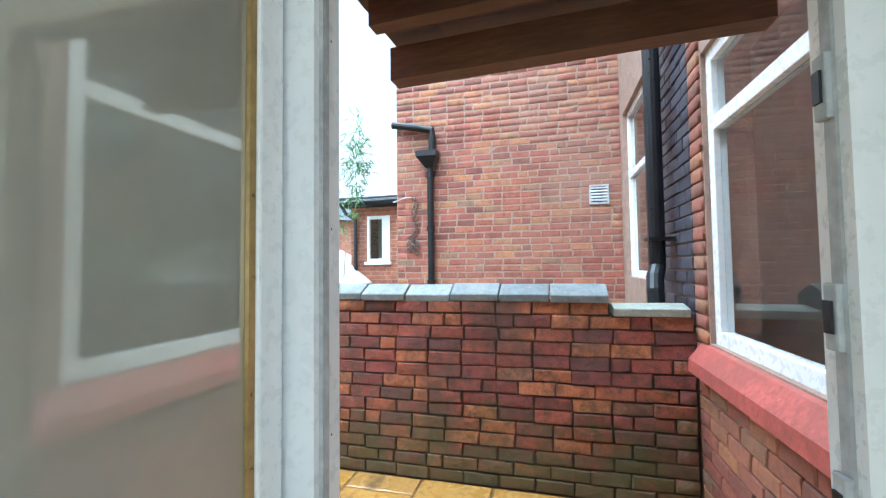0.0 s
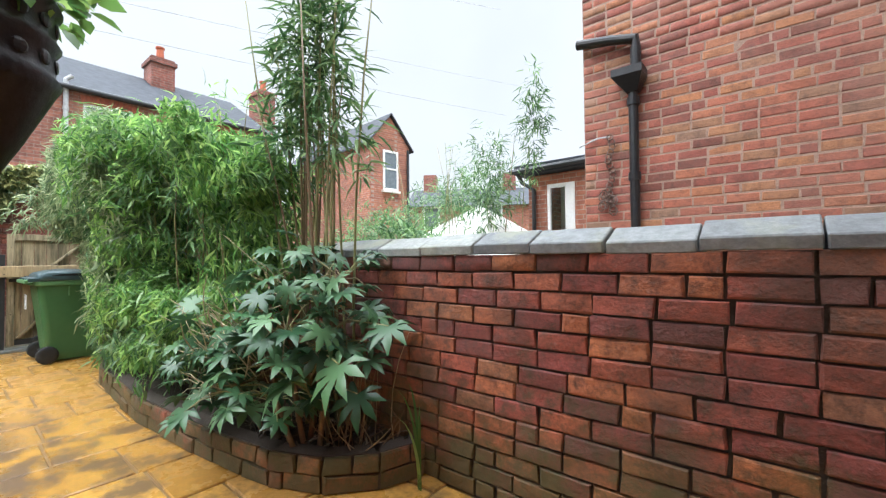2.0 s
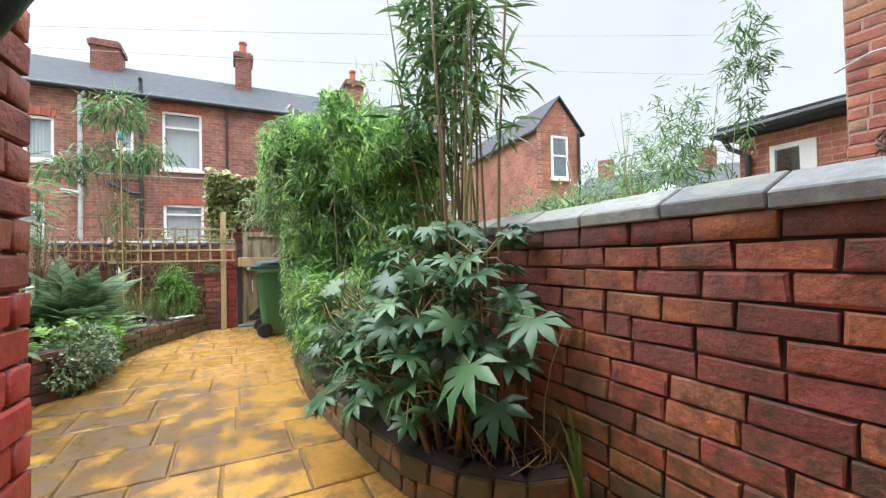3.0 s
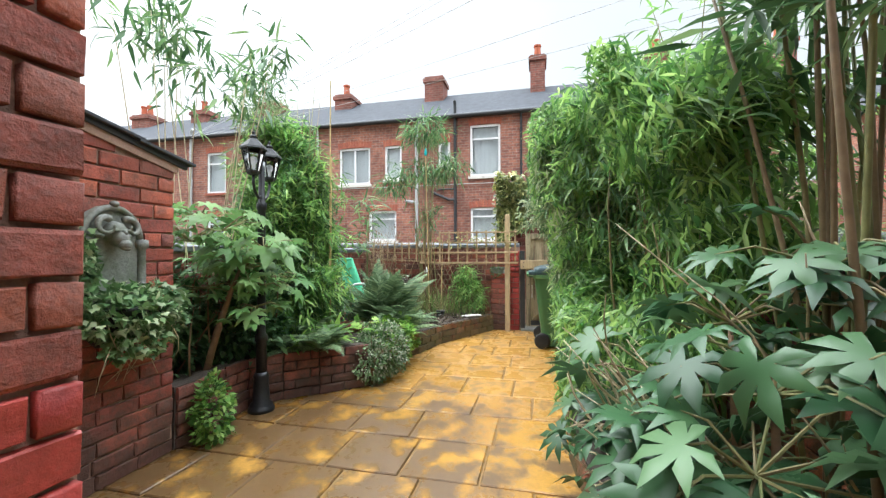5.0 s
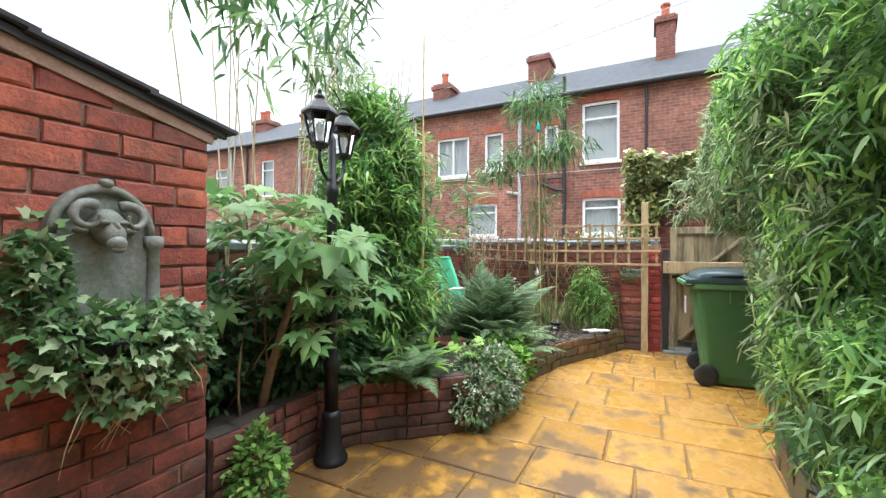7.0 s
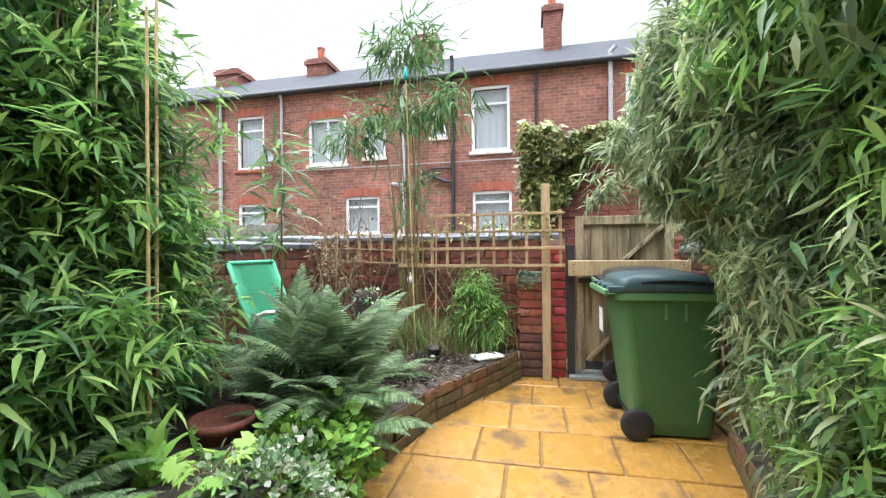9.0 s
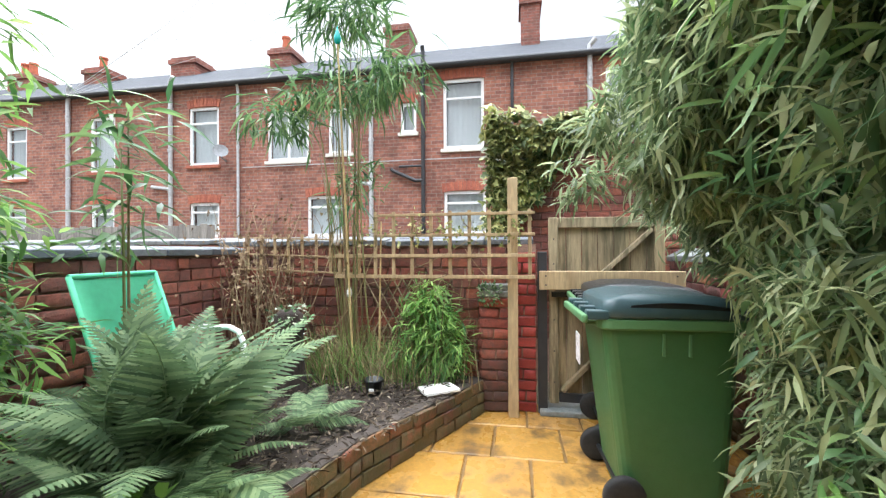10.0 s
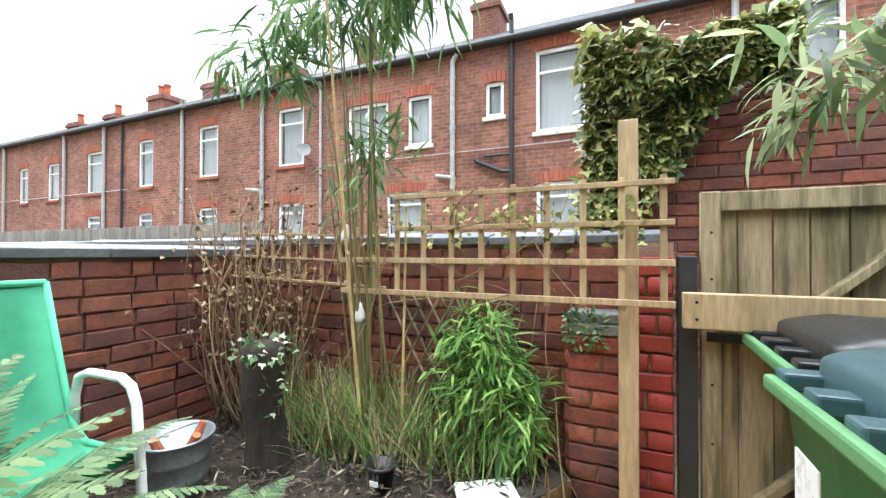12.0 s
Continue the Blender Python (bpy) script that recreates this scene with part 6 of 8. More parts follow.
m_paper_leaf = leaf_material("broad_pale_leaf", (0.10, 0.22, 0.07), (0.19, 0.34, 0.11), (0.28, 0.42, 0.17), gloss=0.45, through_light=0.4)
m_fern = leaf_material("fern_green", (0.06, 0.11, 0.05), (0.135, 0.21, 0.095), (0.23, 0.31, 0.15), gloss=0.6)
m_fern_bright = leaf_material("bright_fern_green", (0.108, 0.240, 0.048), (0.240, 0.432, 0.084), (0.360, 0.540, 0.120), gloss=0.5)
m_variegated = leaf_material("variegated_leaf", (0.060, 0.144, 0.048), (0.192, 0.288, 0.132), (0.600, 0.600, 0.504), gloss=0.4, through_light=0.2)
m_ivy_leaf = leaf_material("ivy_leaf", (0.055, 0.13, 0.045), (0.16, 0.28, 0.11), (0.46, 0.54, 0.33), gloss=0.45, through_light=0.3)
m_ivy_yellow = leaf_material("yellow_ivy_leaf", (0.06, 0.10, 0.035), (0.30, 0.33, 0.11), (0.58, 0.56, 0.25), gloss=0.4, through_light=0.25)
m_shrub_dark = leaf_material("dark_shrub_leaf", (0.04, 0.10, 0.035), (0.075, 0.16, 0.06), (0.12, 0.22, 0.09), gloss=0.45, through_light=0.3)
m_dead = surface("dry_brown_stems", [(0.0, (0.14, 0.085, 0.05)), (0.5, (0.24, 0.16, 0.09)), (1.0, (0.35, 0.27, 0.16))], grain=40, rough=0.9, bump=0.1)
m_culm = surface("green_bamboo_culm", [(0.0, (0.13, 0.15, 0.05)), (0.5, (0.24, 0.22, 0.09)), (1.0, (0.16, 0.11, 0.06))], grain=30, rough=0.55, bump=0.1)
m_pale_stem = surface("pale_bare_stem", [(0.0, (0.42, 0.34, 0.22)), (1.0, (0.52, 0.45, 0.30))], grain=30, rough=0.7, bump=0.15)
m_trunk = surface("brown_trunk", [(0, (0.20, 0.125, 0.07))], grain=30, patch=4, patch_colour=(0.12, 0.08, 0.05), rough=0.8, bump=0.4)
m_litter = surface("leaf_litter", [(0.0, (0.03, 0.022, 0.017)), (0.5, (0.075, 0.055, 0.04)), (0.85, (0.16, 0.12, 0.08)), (1.0, (0.34, 0.29, 0.21))], grain=40, rough=0.9, bump=0.1)

BLADE = ([(0, 0, 0), (-0.5, 0.30, 0.022), (0, 0.33, 0), (0.5, 0.30, 0.022), (-0.36, 0.65, -0.035), (0, 0.66, -0.05), (0.36, 0.65, -0.035), (0, 1.0, -0.20)],
         [(0, 2, 1), (0, 3, 2), (1, 2, 5, 4), (2, 3, 6, 5), (4, 5, 7), (5, 6, 7)])
GRASS = ([(-0.5, 0, 0), (0.5, 0, 0), (-0.4, 0.4, 0.01), (0.4, 0.4, 0.01), (-0.25, 0.75, -0.06), (0.25, 0.75, -0.06), (0, 1.0, -0.16)], [(0, 1, 3, 2), (2, 3, 5, 4), (4, 5, 6)])
OVAL = ([(0, 0, 0), (-0.42, 0.25, 0.06), (0, 0.3, 0), (0.42, 0.25, 0.06), (-0.45, 0.6, 0.04), (0, 0.62, -0.02), (0.45, 0.6, 0.04), (0, 1.0, -0.10)], BLADE[1])
IVY = ([(0, 0, 0), (-0.42, -0.08, 0.03), (-0.55, 0.35, -0.02), (-0.22, 0.48, 0.03), (0, 1.0, -0.10), (0.22, 0.48, 0.03), (0.55, 0.35, -0.02), (0.42, -0.08, 0.03)],
       [(0, 2, 1), (0, 3, 2), (0, 4, 3), (0, 5, 4), (0, 6, 5), (0, 7, 6)])


def unit(v):
    return v / np.maximum(np.linalg.norm(v, axis=-1, keepdims=True), 1e-9)


def leaf_poses(points, dirs, lengths, widths, rng, flat=0.35):
    """Poses that lay a leaf's +y along dirs, its face roughly upwards."""
    y = unit(dirs)
    up = np.zeros_like(y)
    up[:, 2] = 1
    up = up + rng.normal(0, flat, up.shape)
    x = unit(np.cross(y, up))
    z = np.cross(x, y)
    m = np.zeros((len(y), 4, 4))
    m[:, :3, 0] = x * widths[:, None]
    m[:, :3, 1] = y * lengths[:, None]
    m[:, :3, 2] = z * lengths[:, None]
    m[:, :3, 3] = points
    m[:, 3, 3] = 1
    return m


def blob_points(blobs, n, rng, shell=0.55):
    """Points in a union of ellipsoids (centre, radii, weight), mostly near their skins, with lumps."""
    w = np.array([b[2] for b in blobs], float)
    pick = rng.choice(len(blobs), n, p=w / w.sum())
    c = np.array([b[0] for b in blobs])[pick]
    r = np.array([b[1] for b in blobs])[pick]
    d = unit(rng.normal(size=(n, 3)))
    lump = 1 + 0.18 * np.sin(d[:, 0] * 7 + c[:, 0] * 5) * np.sin(d[:, 2] * 6 + c[:, 1] * 3) + 0.10 * np.sin(d[:, 1] * 11 + d[:, 2] * 9)
    rad = (shell + (1 - shell) * rng.random(n) ** 0.6) * lump
    return c + d * r * rad[:, None], unit(d / r)


def bamboo_foliage(name, blobs, clusters, per, length, width, rng, material, parent, label="", droop=0.45, shell=0.5, floor=0.25, spread=0.75, branches=0, loose=0.10, clip=None):
    """Fans of narrow drooping leaves at the ends of unseen twigs."""
    if branches:
        bp, bo = blob_points(blobs, branches, rng, shell)
        k = rng.integers(0, branches, clusters)
        p = bp[k] + rng.normal(0, loose, (clusters, 3)) * np.array([1, 1, 0.8]) + bo[k] * rng.normal(0, loose * 0.6, (clusters, 1))
        out = unit(bo[k] + rng.normal(0, 0.25, (clusters, 3)))
    else:
        p, out = blob_points(blobs, clusters, rng, shell)
    keep = (p[:, 2] > floor)
    p, out = p[keep], out[keep]
    axis = unit(out * 0.8 + rng.normal(0, 0.45, out.shape) + np.array([0, 0, -droop]))
    n = len(p)
    base = np.repeat(p, per, 0) + rng.normal(0, length * 0.28, (n * per, 3))
    d = unit(np.repeat(axis, per, 0) + rng.normal(0, spread, (n * per, 3)) * np.array([1, 1, 0.6]) + np.array([0, 0, -droop * 0.5]))
    if clip:
        ok = clip(base + d * length * 0.6)
        base, d = base[ok], d[ok]
    ln = length * rng.uniform(0.6, 1.25, len(base))
    return joined(name, BLADE, leaf_poses(base, d, ln, width * rng.uniform(0.75, 1.2, len(base)), rng), material, parent, label)


def stems(name, feet, tops, r, material, parent, rng, bend=0.15, seg=6, label=""):
    """Thin bent stems from feet to tops, each a part of its own."""
    made = []
    for f, t in zip(feet, tops):
        f, t = Vector(f), Vector(t)
        b = Vector((rng.normal(0, bend), rng.normal(0, bend), 0)) * (t - f).length
        pts = [f.lerp(t, s) + b * (s * (1 - s)) for s in (0, 0.25, 0.5, 0.75, 1.0)]
        made.append(part(name, tube(bmesh.new(), pts, [r, r * 0.95, r * 0.85, r * 0.7, r * 0.4], seg), material, parent, label, smooth=True))
    return made


def plant(name, at, label, category, group=""):
    """A plant whose parts are given in world coordinates."""
    t = thing(name, at, label, category, group)
    return t


def under(ob, t):
    """Puts a part built in world coordinates under its thing."""
    for o in ob if isinstance(ob, list) else [ob]:
        o.parent = t
        o.matrix_parent_inverse = t.matrix_basis.inverted()
    return ob


# bamboo hedge along the garden wall
rng = np.random.default_rng(21)
hedge = plant("bamboo_hedge", (-5.0, 2.2, 0.16), "dense bright green bamboo hedge spilling over the bed's edge", "bamboo")
HEDGE = [((-3.7, 2.20, 1.35), (0.55, 0.42, 0.95), 1.3), ((-4.3, 2.10, 1.6), (0.70, 0.50, 1.0), 2.0), ((-4.95, 2.02, 1.75), (0.70, 0.56, 1.02), 2.2), ((-5.6, 2.02, 1.75), (0.70, 0.55, 1.0), 2.2),
         ((-6.2, 2.22, 1.65), (0.60, 0.46, 1.1), 2.0), ((-6.7, 2.42, 1.6), (0.42, 0.36, 1.15), 1.4), ((-4.3, 1.98, 0.65), (0.65, 0.36, 0.50), 1.1), ((-5.3, 1.98, 0.65), (0.65, 0.36, 0.50), 1.1), ((-6.2, 2.24, 0.6), (0.55, 0.32, 0.45), 1.0),
         ((-6.5, 1.95, 2.15), (0.5, 0.42, 0.40), 0.9), ((-5.4, 1.75, 2.2), (0.6, 0.38, 0.35), 0.8),
         ((-6.85, 1.98, 1.95), (0.42, 0.42, 0.62), 1.9), ((-7.1, 2.32, 1.75), (0.50, 0.35, 0.90), 1.8), ((-6.95, 2.40, 0.95), (0.38, 0.24, 0.75), 1.1), ((-7.55, 2.36, 1.62), (0.36, 0.22, 0.48), 1.1), ((-3.35, 2.12, 1.85), (0.42, 0.40, 0.70), 1.1), ((-3.05, 2.0, 1.72), (0.30, 0.30, 0.38), 0.7), ((-3.75, 1.85, 2.1), (0.40, 0.32, 0.32), 0.7)]


def hedge_face(p):
    """The hedge keeps clear of the path: its face leans out higher up."""
    far = p[:, 0] < -5.7
    face = np.interp(p[:, 0], [-5.7, -5.2, -4.7, -4.2, -3.6, -2.6], [1.52, 1.52, 1.62, 1.82, 2.03, 2.15])
    low = np.where(far, np.where(p[:, 2] > 1.45, 1.62, np.where(p[:, 0] < -6.55, 2.05, 1.80)), np.where((p[:, 2] < 1.0) & (p[:, 0] < -3.2), 1.72, np.maximum(face + 0.1, 1.70)))
    high = np.where(far, 1.56, face)
    # it is lower towards the house, with an uneven top
    top = np.interp(p[:, 0], [-7.5, -6.0, -5.0, -4.4, -3.8, -3.4, -3.0, -2.6], [3.2, 2.75, 2.45, 2.36, 2.22, 2.0, 1.72, 1.5])
    top = top + 0.09 * np.sin(p[:, 0] * 6.3 + p[:, 1] * 4) + 0.06 * np.sin(p[:, 0] * 15.1 + p[:, 1] * 9)
    return (p[:, 1] > np.where(p[:, 2] < 1.6, low, high)) & (p[:, 2] < top) & ((p[:, 0] > -7.05) | (p[:, 2] > 1.16))


NEAR_HEDGE, FAR_HEDGE = [b for b in HEDGE if b[0][0] > -5.5], [b for b in HEDGE if b[0][0] <= -5.5]
under(bamboo_foliage("foliage", NEAR_HEDGE, 5600, 8, 0.115, 0.0185, rng, m_bamboo_leaf, None, shell=0.68, droop=0.50, spread=0.85, branches=150, loose=0.095, clip=hedge_face), hedge)
under(bamboo_foliage("far_foliage", FAR_HEDGE, 8800, 8, 0.125, 0.017, rng, m_bamboo_grey, None, "greyer narrow leaves", shell=0.66, droop=0.5, spread=0.85, branches=230, loose=0.10, clip=hedge_face), hedge)
# the hedge's inner leaves are coloured darker for the shade between clumps
under(bamboo_foliage("inner_foliage", HEDGE, 2500, 7, 0.13, 0.020, rng, m_bamboo_dark, None, shell=0.25, droop=0.3, label="inner leaves, coloured darker for shade", clip=hedge_face), hedge)
feet = np.c_[rng.uniform(-6.9, -3.5, 90), rng.uniform(2.15, 2.5, 90), np.full(90, 0.14)]
tops = feet + np.c_[rng.normal(0, 0.2, 90), rng.normal(-0.05, 0.10, 90), rng.uniform(0.65, 1.0, 90) * np.interp(feet[:, 0], [-6.9, -5.0, -3.5], [2.3, 2.1, 1.7])]
under(stems("culm", feet, tops, 0.008, m_culm, None, rng, 0.1), hedge)
feet = np.c_[rng.uniform(-6.9, -3.6, 30), rng.uniform(2.0, 2.4, 30), np.zeros(30)]
feet[:, 2] = np.interp(feet[:, 0], [-6.9, -5.0, -3.6], [2.2, 2.0, 1.7]) + rng.uniform(-0.1, 0.1, 30)
tops = feet + np.c_[rng.normal(0, 0.2, 30), rng.normal(-0.03, 0.1, 30), rng.uniform(0.3, 0.75, 30)]
under(stems("tip", feet, tops, 0.004, m_culm, None, rng, 0.1), hedge)
pts = np.repeat(tops, 10, 0) + rng.normal(0, 0.05, (300, 3))
under(joined("tip_foliage", BLADE, leaf_poses(pts, rng.normal(0, 1, (300, 3)) * np.array([1, 1, 0.4]) + np.array([0, 0, 0.2]), rng.uniform(0.08, 0.17, 300), rng.uniform(0.012, 0.02, 300), rng), m_bamboo_leaf), hedge)

under(bamboo_foliage("spray_foliage", [((-7.60, 1.55, 1.74), (0.20, 0.14, 0.12), 1.2), ((-7.12, 1.55, 1.95), (0.18, 0.10, 0.12), 1.0), ((-6.95, 1.75, 2.05), (0.25, 0.15, 0.2), 1.2)], 52, 8, 0.14, 0.019, rng, m_bamboo_grey, None, shell=0.2, droop=0.2), hedge)
feet = np.array([(-6.7, 2.2, 1.5), (-6.8, 2.2, 1.6), (-6.75, 2.25, 1.4)])
under(stems("branch", feet, np.array([(-7.60, 1.55, 1.76), (-7.05, 1.62, 2.0), (-6.9, 1.75, 2.05)]), 0.006, m_culm, None, rng, 0.1), hedge)

# tall bamboo by the wall
rng = np.random.default_rng(22)
tall = plant("tall_bamboo", (-2.8, 2.42, 0.16), "tall slender bamboo clump with brown canes", "bamboo")
feet = np.c_[rng.normal(-2.78, 0.13, 22), rng.normal(2.40, 0.06, 22), np.full(22, 0.13)]
tops = feet + np.c_[rng.normal(-0.12, 0.14, 22), rng.normal(0.0, 0.12, 22), rng.uniform(1.9, 3.2, 22)]
under(stems("culm", feet, tops, 0.009, m_culm, None, rng, 0.04), tall)
under(bamboo_foliage("foliage", [((-2.85, 2.42, 2.45), (0.28, 0.24, 0.62), 2.2), ((-2.85, 2.42, 3.1), (0.17, 0.16, 0.35), 0.6), ((-3.05, 2.4, 1.95), (0.30, 0.22, 0.3), 0.8), ((-2.6, 2.45, 1.9), (0.2, 0.2, 0.2), 0.4)],
                     250, 7, 0.165, 0.022, rng, m_bamboo_dark, None, shell=0.2, droop=0.2, spread=0.95), tall)


def palmate_leaf(name, lobes, size, depth, material, seed):
    """A broad hand-shaped leaf with drooping lobes, lying along +y."""
    rnd = random.Random(seed)
    bm = bmesh.new()
    c = bm.verts.new((0, 0, 0))
    spread = radians(285)
    prev = None
    for k in range(lobes):
        a = -spread / 2 + spread * (k + 0.5) / lobes
        half = spread / lobes / 2
        L = size * (0.72 + 0.28 * math.cos(a * 0.8)) * rnd.uniform(0.92, 1.06)

        def at(ang, r, z):
            return bm.verts.new((math.sin(ang) * r, math.cos(ang) * r, z))
        v0 = prev or at(a - half, L * depth, -0.02 * size)
        s0, s1 = at(a - half * 0.74, L * 0.64, 0.0), at(a + half * 0.74, L * 0.64, 0.0)
        mid = at(a, L * 0.60, 0.045 * size)
        tip = at(a, L, -0.20 * size * rnd.uniform(0.6, 1.3))
        v1 = at(a + half, L * depth, -0.02 * size)
        for f in ((c, mid, v0), (v0, mid, s0), (s0, mid, tip), (mid, s1, tip), (mid, v1, s1), (c, v1, mid)):
            bm.faces.new(f[::-1])
        prev = v1
    me = mesh_of(name, bm, material, True)
    return me


def palmate_plant(t, meshes, crowns, rng, stem_mat, stem_r=0.006):
    """Leaves on long stalks round each crown (centre, count, reach, size range)."""
    for centre, count, reach, sizes, tilt in crowns:
        for k in range(count):
            a = 2.4 * k + rng.uniform(-0.4, 0.4)
            el = rng.uniform(*tilt)
            r = reach * rng.uniform(0.55, 1.1)
            d = Vector((math.cos(a) * math.cos(el), math.sin(a) * math.cos(el), math.sin(el)))
            tip = Vector(centre) + d * r
            under(part("stalk", tube(bmesh.new(), [Vector(centre), Vector(centre) + d * r * 0.6 + Vector((0, 0, 0.03)), tip], [stem_r, stem_r * 0.8, stem_r * 0.5], 5), stem_mat), t)
            flat = Vector((d.x + rng.normal(0, 0.35), d.y + rng.normal(0, 0.35), rng.uniform(-0.75, 0.15))).normalized()
            x = flat.cross(Vector((rng.normal(0, 0.35), rng.normal(0, 0.35), 1))).normalized()
            z = x.cross(flat)
            m = Matrix((x, flat, z)).transposed().to_4x4()
            m.translation = tip - flat * 0.02
            s = rng.uniform(*sizes)
            ob = new("leaf", meshes[k % len(meshes)])
            ob.parent = t
            ob.matrix_basis = t.matrix_basis.inverted() @ m @ Matrix.Diagonal((s, s, s, 1))


# fatsia in the corner of the bed
rng = np.random.default_rng(23)
fatsia_leaves = [palmate_leaf("leaf", n, 1.0, dpt, m_fatsia, s) for n, dpt, s in ((8, 0.34, 1), (9, 0.38, 2), (7, 0.32, 3))]
fatsia = plant("fatsia_shrub", (-2.5, 2.2, 0.16), "glossy dark green hand-leaved shrub with bare pale stems", "shrub")
palmate_plant(fatsia, fatsia_leaves, [((-2.40, 2.18, 0.70), 13, 0.26, (0.11, 0.17), (-0.5, 0.6)), ((-2.62, 2.10, 0.95), 13, 0.28, (0.10, 0.16), (-0.4, 0.7)), ((-2.42, 2.30, 1.08), 14, 0.26, (0.10, 0.15), (-0.3, 0.8)),
                                      ((-2.80, 2.05, 0.72), 12, 0.28, (0.11, 0.17), (-0.5, 0.5)), ((-2.95, 2.15, 1.05), 12, 0.28, (0.10, 0.15), (-0.4, 0.7)), ((-2.62, 2.02, 0.45), 9, 0.24, (0.10, 0.16), (-0.4, 0.4)),
                                      ((-3.15, 2.0, 0.62), 10, 0.28, (0.10, 0.16), (-0.4, 0.5)), ((-2.72, 2.25, 1.22), 8, 0.22, (0.09, 0.13), (-0.2, 0.8)),
                                      ((-2.85, 1.92, 0.50), 14, 0.30, (0.11, 0.18), (-0.5, 0.5)), ((-2.52, 2.02, 0.82), 14, 0.26, (0.11, 0.17), (-0.5, 0.6)), ((-3.05, 2.0, 0.85), 12, 0.26, (0.11, 0.16), (-0.5, 0.6)), ((-2.3, 2.3, 0.85), 10, 0.22, (0.10, 0.15), (-0.5, 0.6))], rng, m_culm, 0.004)
for at, tilt, yaw, size in (((-2.12, 2.06, 0.70), -48, 172, 0.23), ((-2.38, 1.95, 0.60), -40, 150, 0.20), ((-2.16, 2.20, 0.52), -50, 195, 0.19), ((-2.75, 1.80, 0.62), -35, 140, 0.18), ((-2.02, 2.28, 0.86), -35, 200, 0.17)):
    big = new("leaf", fatsia_leaves[0])
    big.parent = fatsia
    big.matrix_basis = fatsia.matrix_basis.inverted() @ Matrix.Translation(at) @ pose(0, 0, 0, tilt, 0, yaw) @ Matrix.Diagonal((size, size, size, 1))
    under(part("stalk", tube(bmesh.new(), [(-2.5, 2.15, at[2] - 0.15), (0.5 * (at[0] - 2.5), 0.5 * (at[1] + 2.15), at[2] + 0.02), at], [0.006, 0.005, 0.004], 5), m_culm), fatsia)
feet = [(-2.5, 2.2, 0.13), (-2.55, 2.15, 0.13), (-2.6, 2.2, 0.13), (-2.7, 2.15, 0.13), (-2.75, 2.1, 0.13), (-2.55, 2.1, 0.13), (-2.9, 2.1, 0.13)]
tops = [(-2.40, 2.18, 0.70), (-2.62, 2.10, 0.95), (-2.42, 2.30, 1.08), (-2.80, 2.05, 0.72), (-2.95, 2.15, 1.05), (-2.62, 2.02, 0.45), (-3.15, 2.0, 0.62)]
under(stems("stem", feet, tops, 0.016, m_trunk, None, rng, 0.08, 8), fatsia)
feet = [(-2.7, 2.15, 0.9), (-2.75, 2.2, 0.95), (-2.55, 2.2, 0.8), (-2.65, 2.1, 0.7), (-2.9, 2.1, 0.8), (-3.1, 2.0, 0.6), (-2.7, 2.2, 1.0), (-2.6, 2.25, 1.1), (-2.5, 2.2, 1.0), (-3.0, 1.95, 0.6)]
tops = [tuple(np.array(f) + np.array((rng.normal(-0.05, 0.16), rng.normal(-0.1, 0.12), rng.uniform(0.15, 0.42)))) for f in feet]
under(stems("bare_stem", feet, tops, 0.0035, m_pale_stem, None, rng, 0.25, 6, "pale leafless stems"), fatsia)

feet = np.c_[rng.uniform(-3.3, -2.7, 16), rng.uniform(1.95, 2.2, 16), rng.uniform(0.25, 0.6, 16)]
tops = feet + np.c_[rng.normal(-0.12, 0.14, 16), rng.uniform(-0.36, -0.12, 16), rng.uniform(0.1, 0.5, 16)]
tops[:, 1] = np.maximum(tops[:, 1], 1.68)
under(stems("bare_stem", feet, tops, 0.0038, m_pale_stem, None, rng, 0.4, 6, "pale leafless stems"), fatsia)
feet = np.c_[rng.uniform(-3.25, -2.7, 24), rng.uniform(1.85, 2.05, 24), rng.uniform(0.5, 0.8, 24)]
tops = feet + np.c_[rng.normal(0.0, 0.15, 24), rng.uniform(-0.26, -0.06, 24), rng.uniform(0.12, 0.36, 24)]
tops[:, 1] = np.maximum(tops[:, 1], 1.70)
under(stems("bare_stem", feet, tops, 0.004, m_pale_stem, None, rng, 0.3, 6, "pale leafless stems"), fatsia)
palmate_plant(fatsia, fatsia_leaves, [((-3.25, 1.90, 0.42), 12, 0.24, (0.10, 0.15), (-0.5, 0.4)), ((-3.05, 1.88, 0.68), 10, 0.22, (0.09, 0.14), (-0.4, 0.5))], rng, m_pale_stem, 0.004)

# grass blades at the foot of the wall
rng = np.random.default_rng(24)
strap = plant("strap_leaf_plant", (-1.98, 2.45, 0.0), "few long arching strap leaves by the wall", "plant")
bm = bmesh.new()
for a, l in ((0.3, 0.55), (1.1, 0.45), (-0.5, 0.5), (2.2, 0.4), (-1.2, 0.35)):
    pts = [Vector((0.22 * l * math.sin(a) * s * s, -0.2 * l * s * s, l * (s - 0.25 * s * s * s) * 1.4)) for s in np.linspace(0, 1, 7)]
    prev = None
    for k, p in enumerate(pts):
        w = 0.012 * (1 - (k / 6) ** 2) + 0.001
        cur = (bm.verts.new(p + Vector((w, 0, 0))), bm.verts.new(p - Vector((w, 0, 0))))
        if prev:
            bm.faces.new((prev[0], cur[0], cur[1], prev[1]))
        prev = cur
part("blade", bm, m_bamboo_leaf, strap)

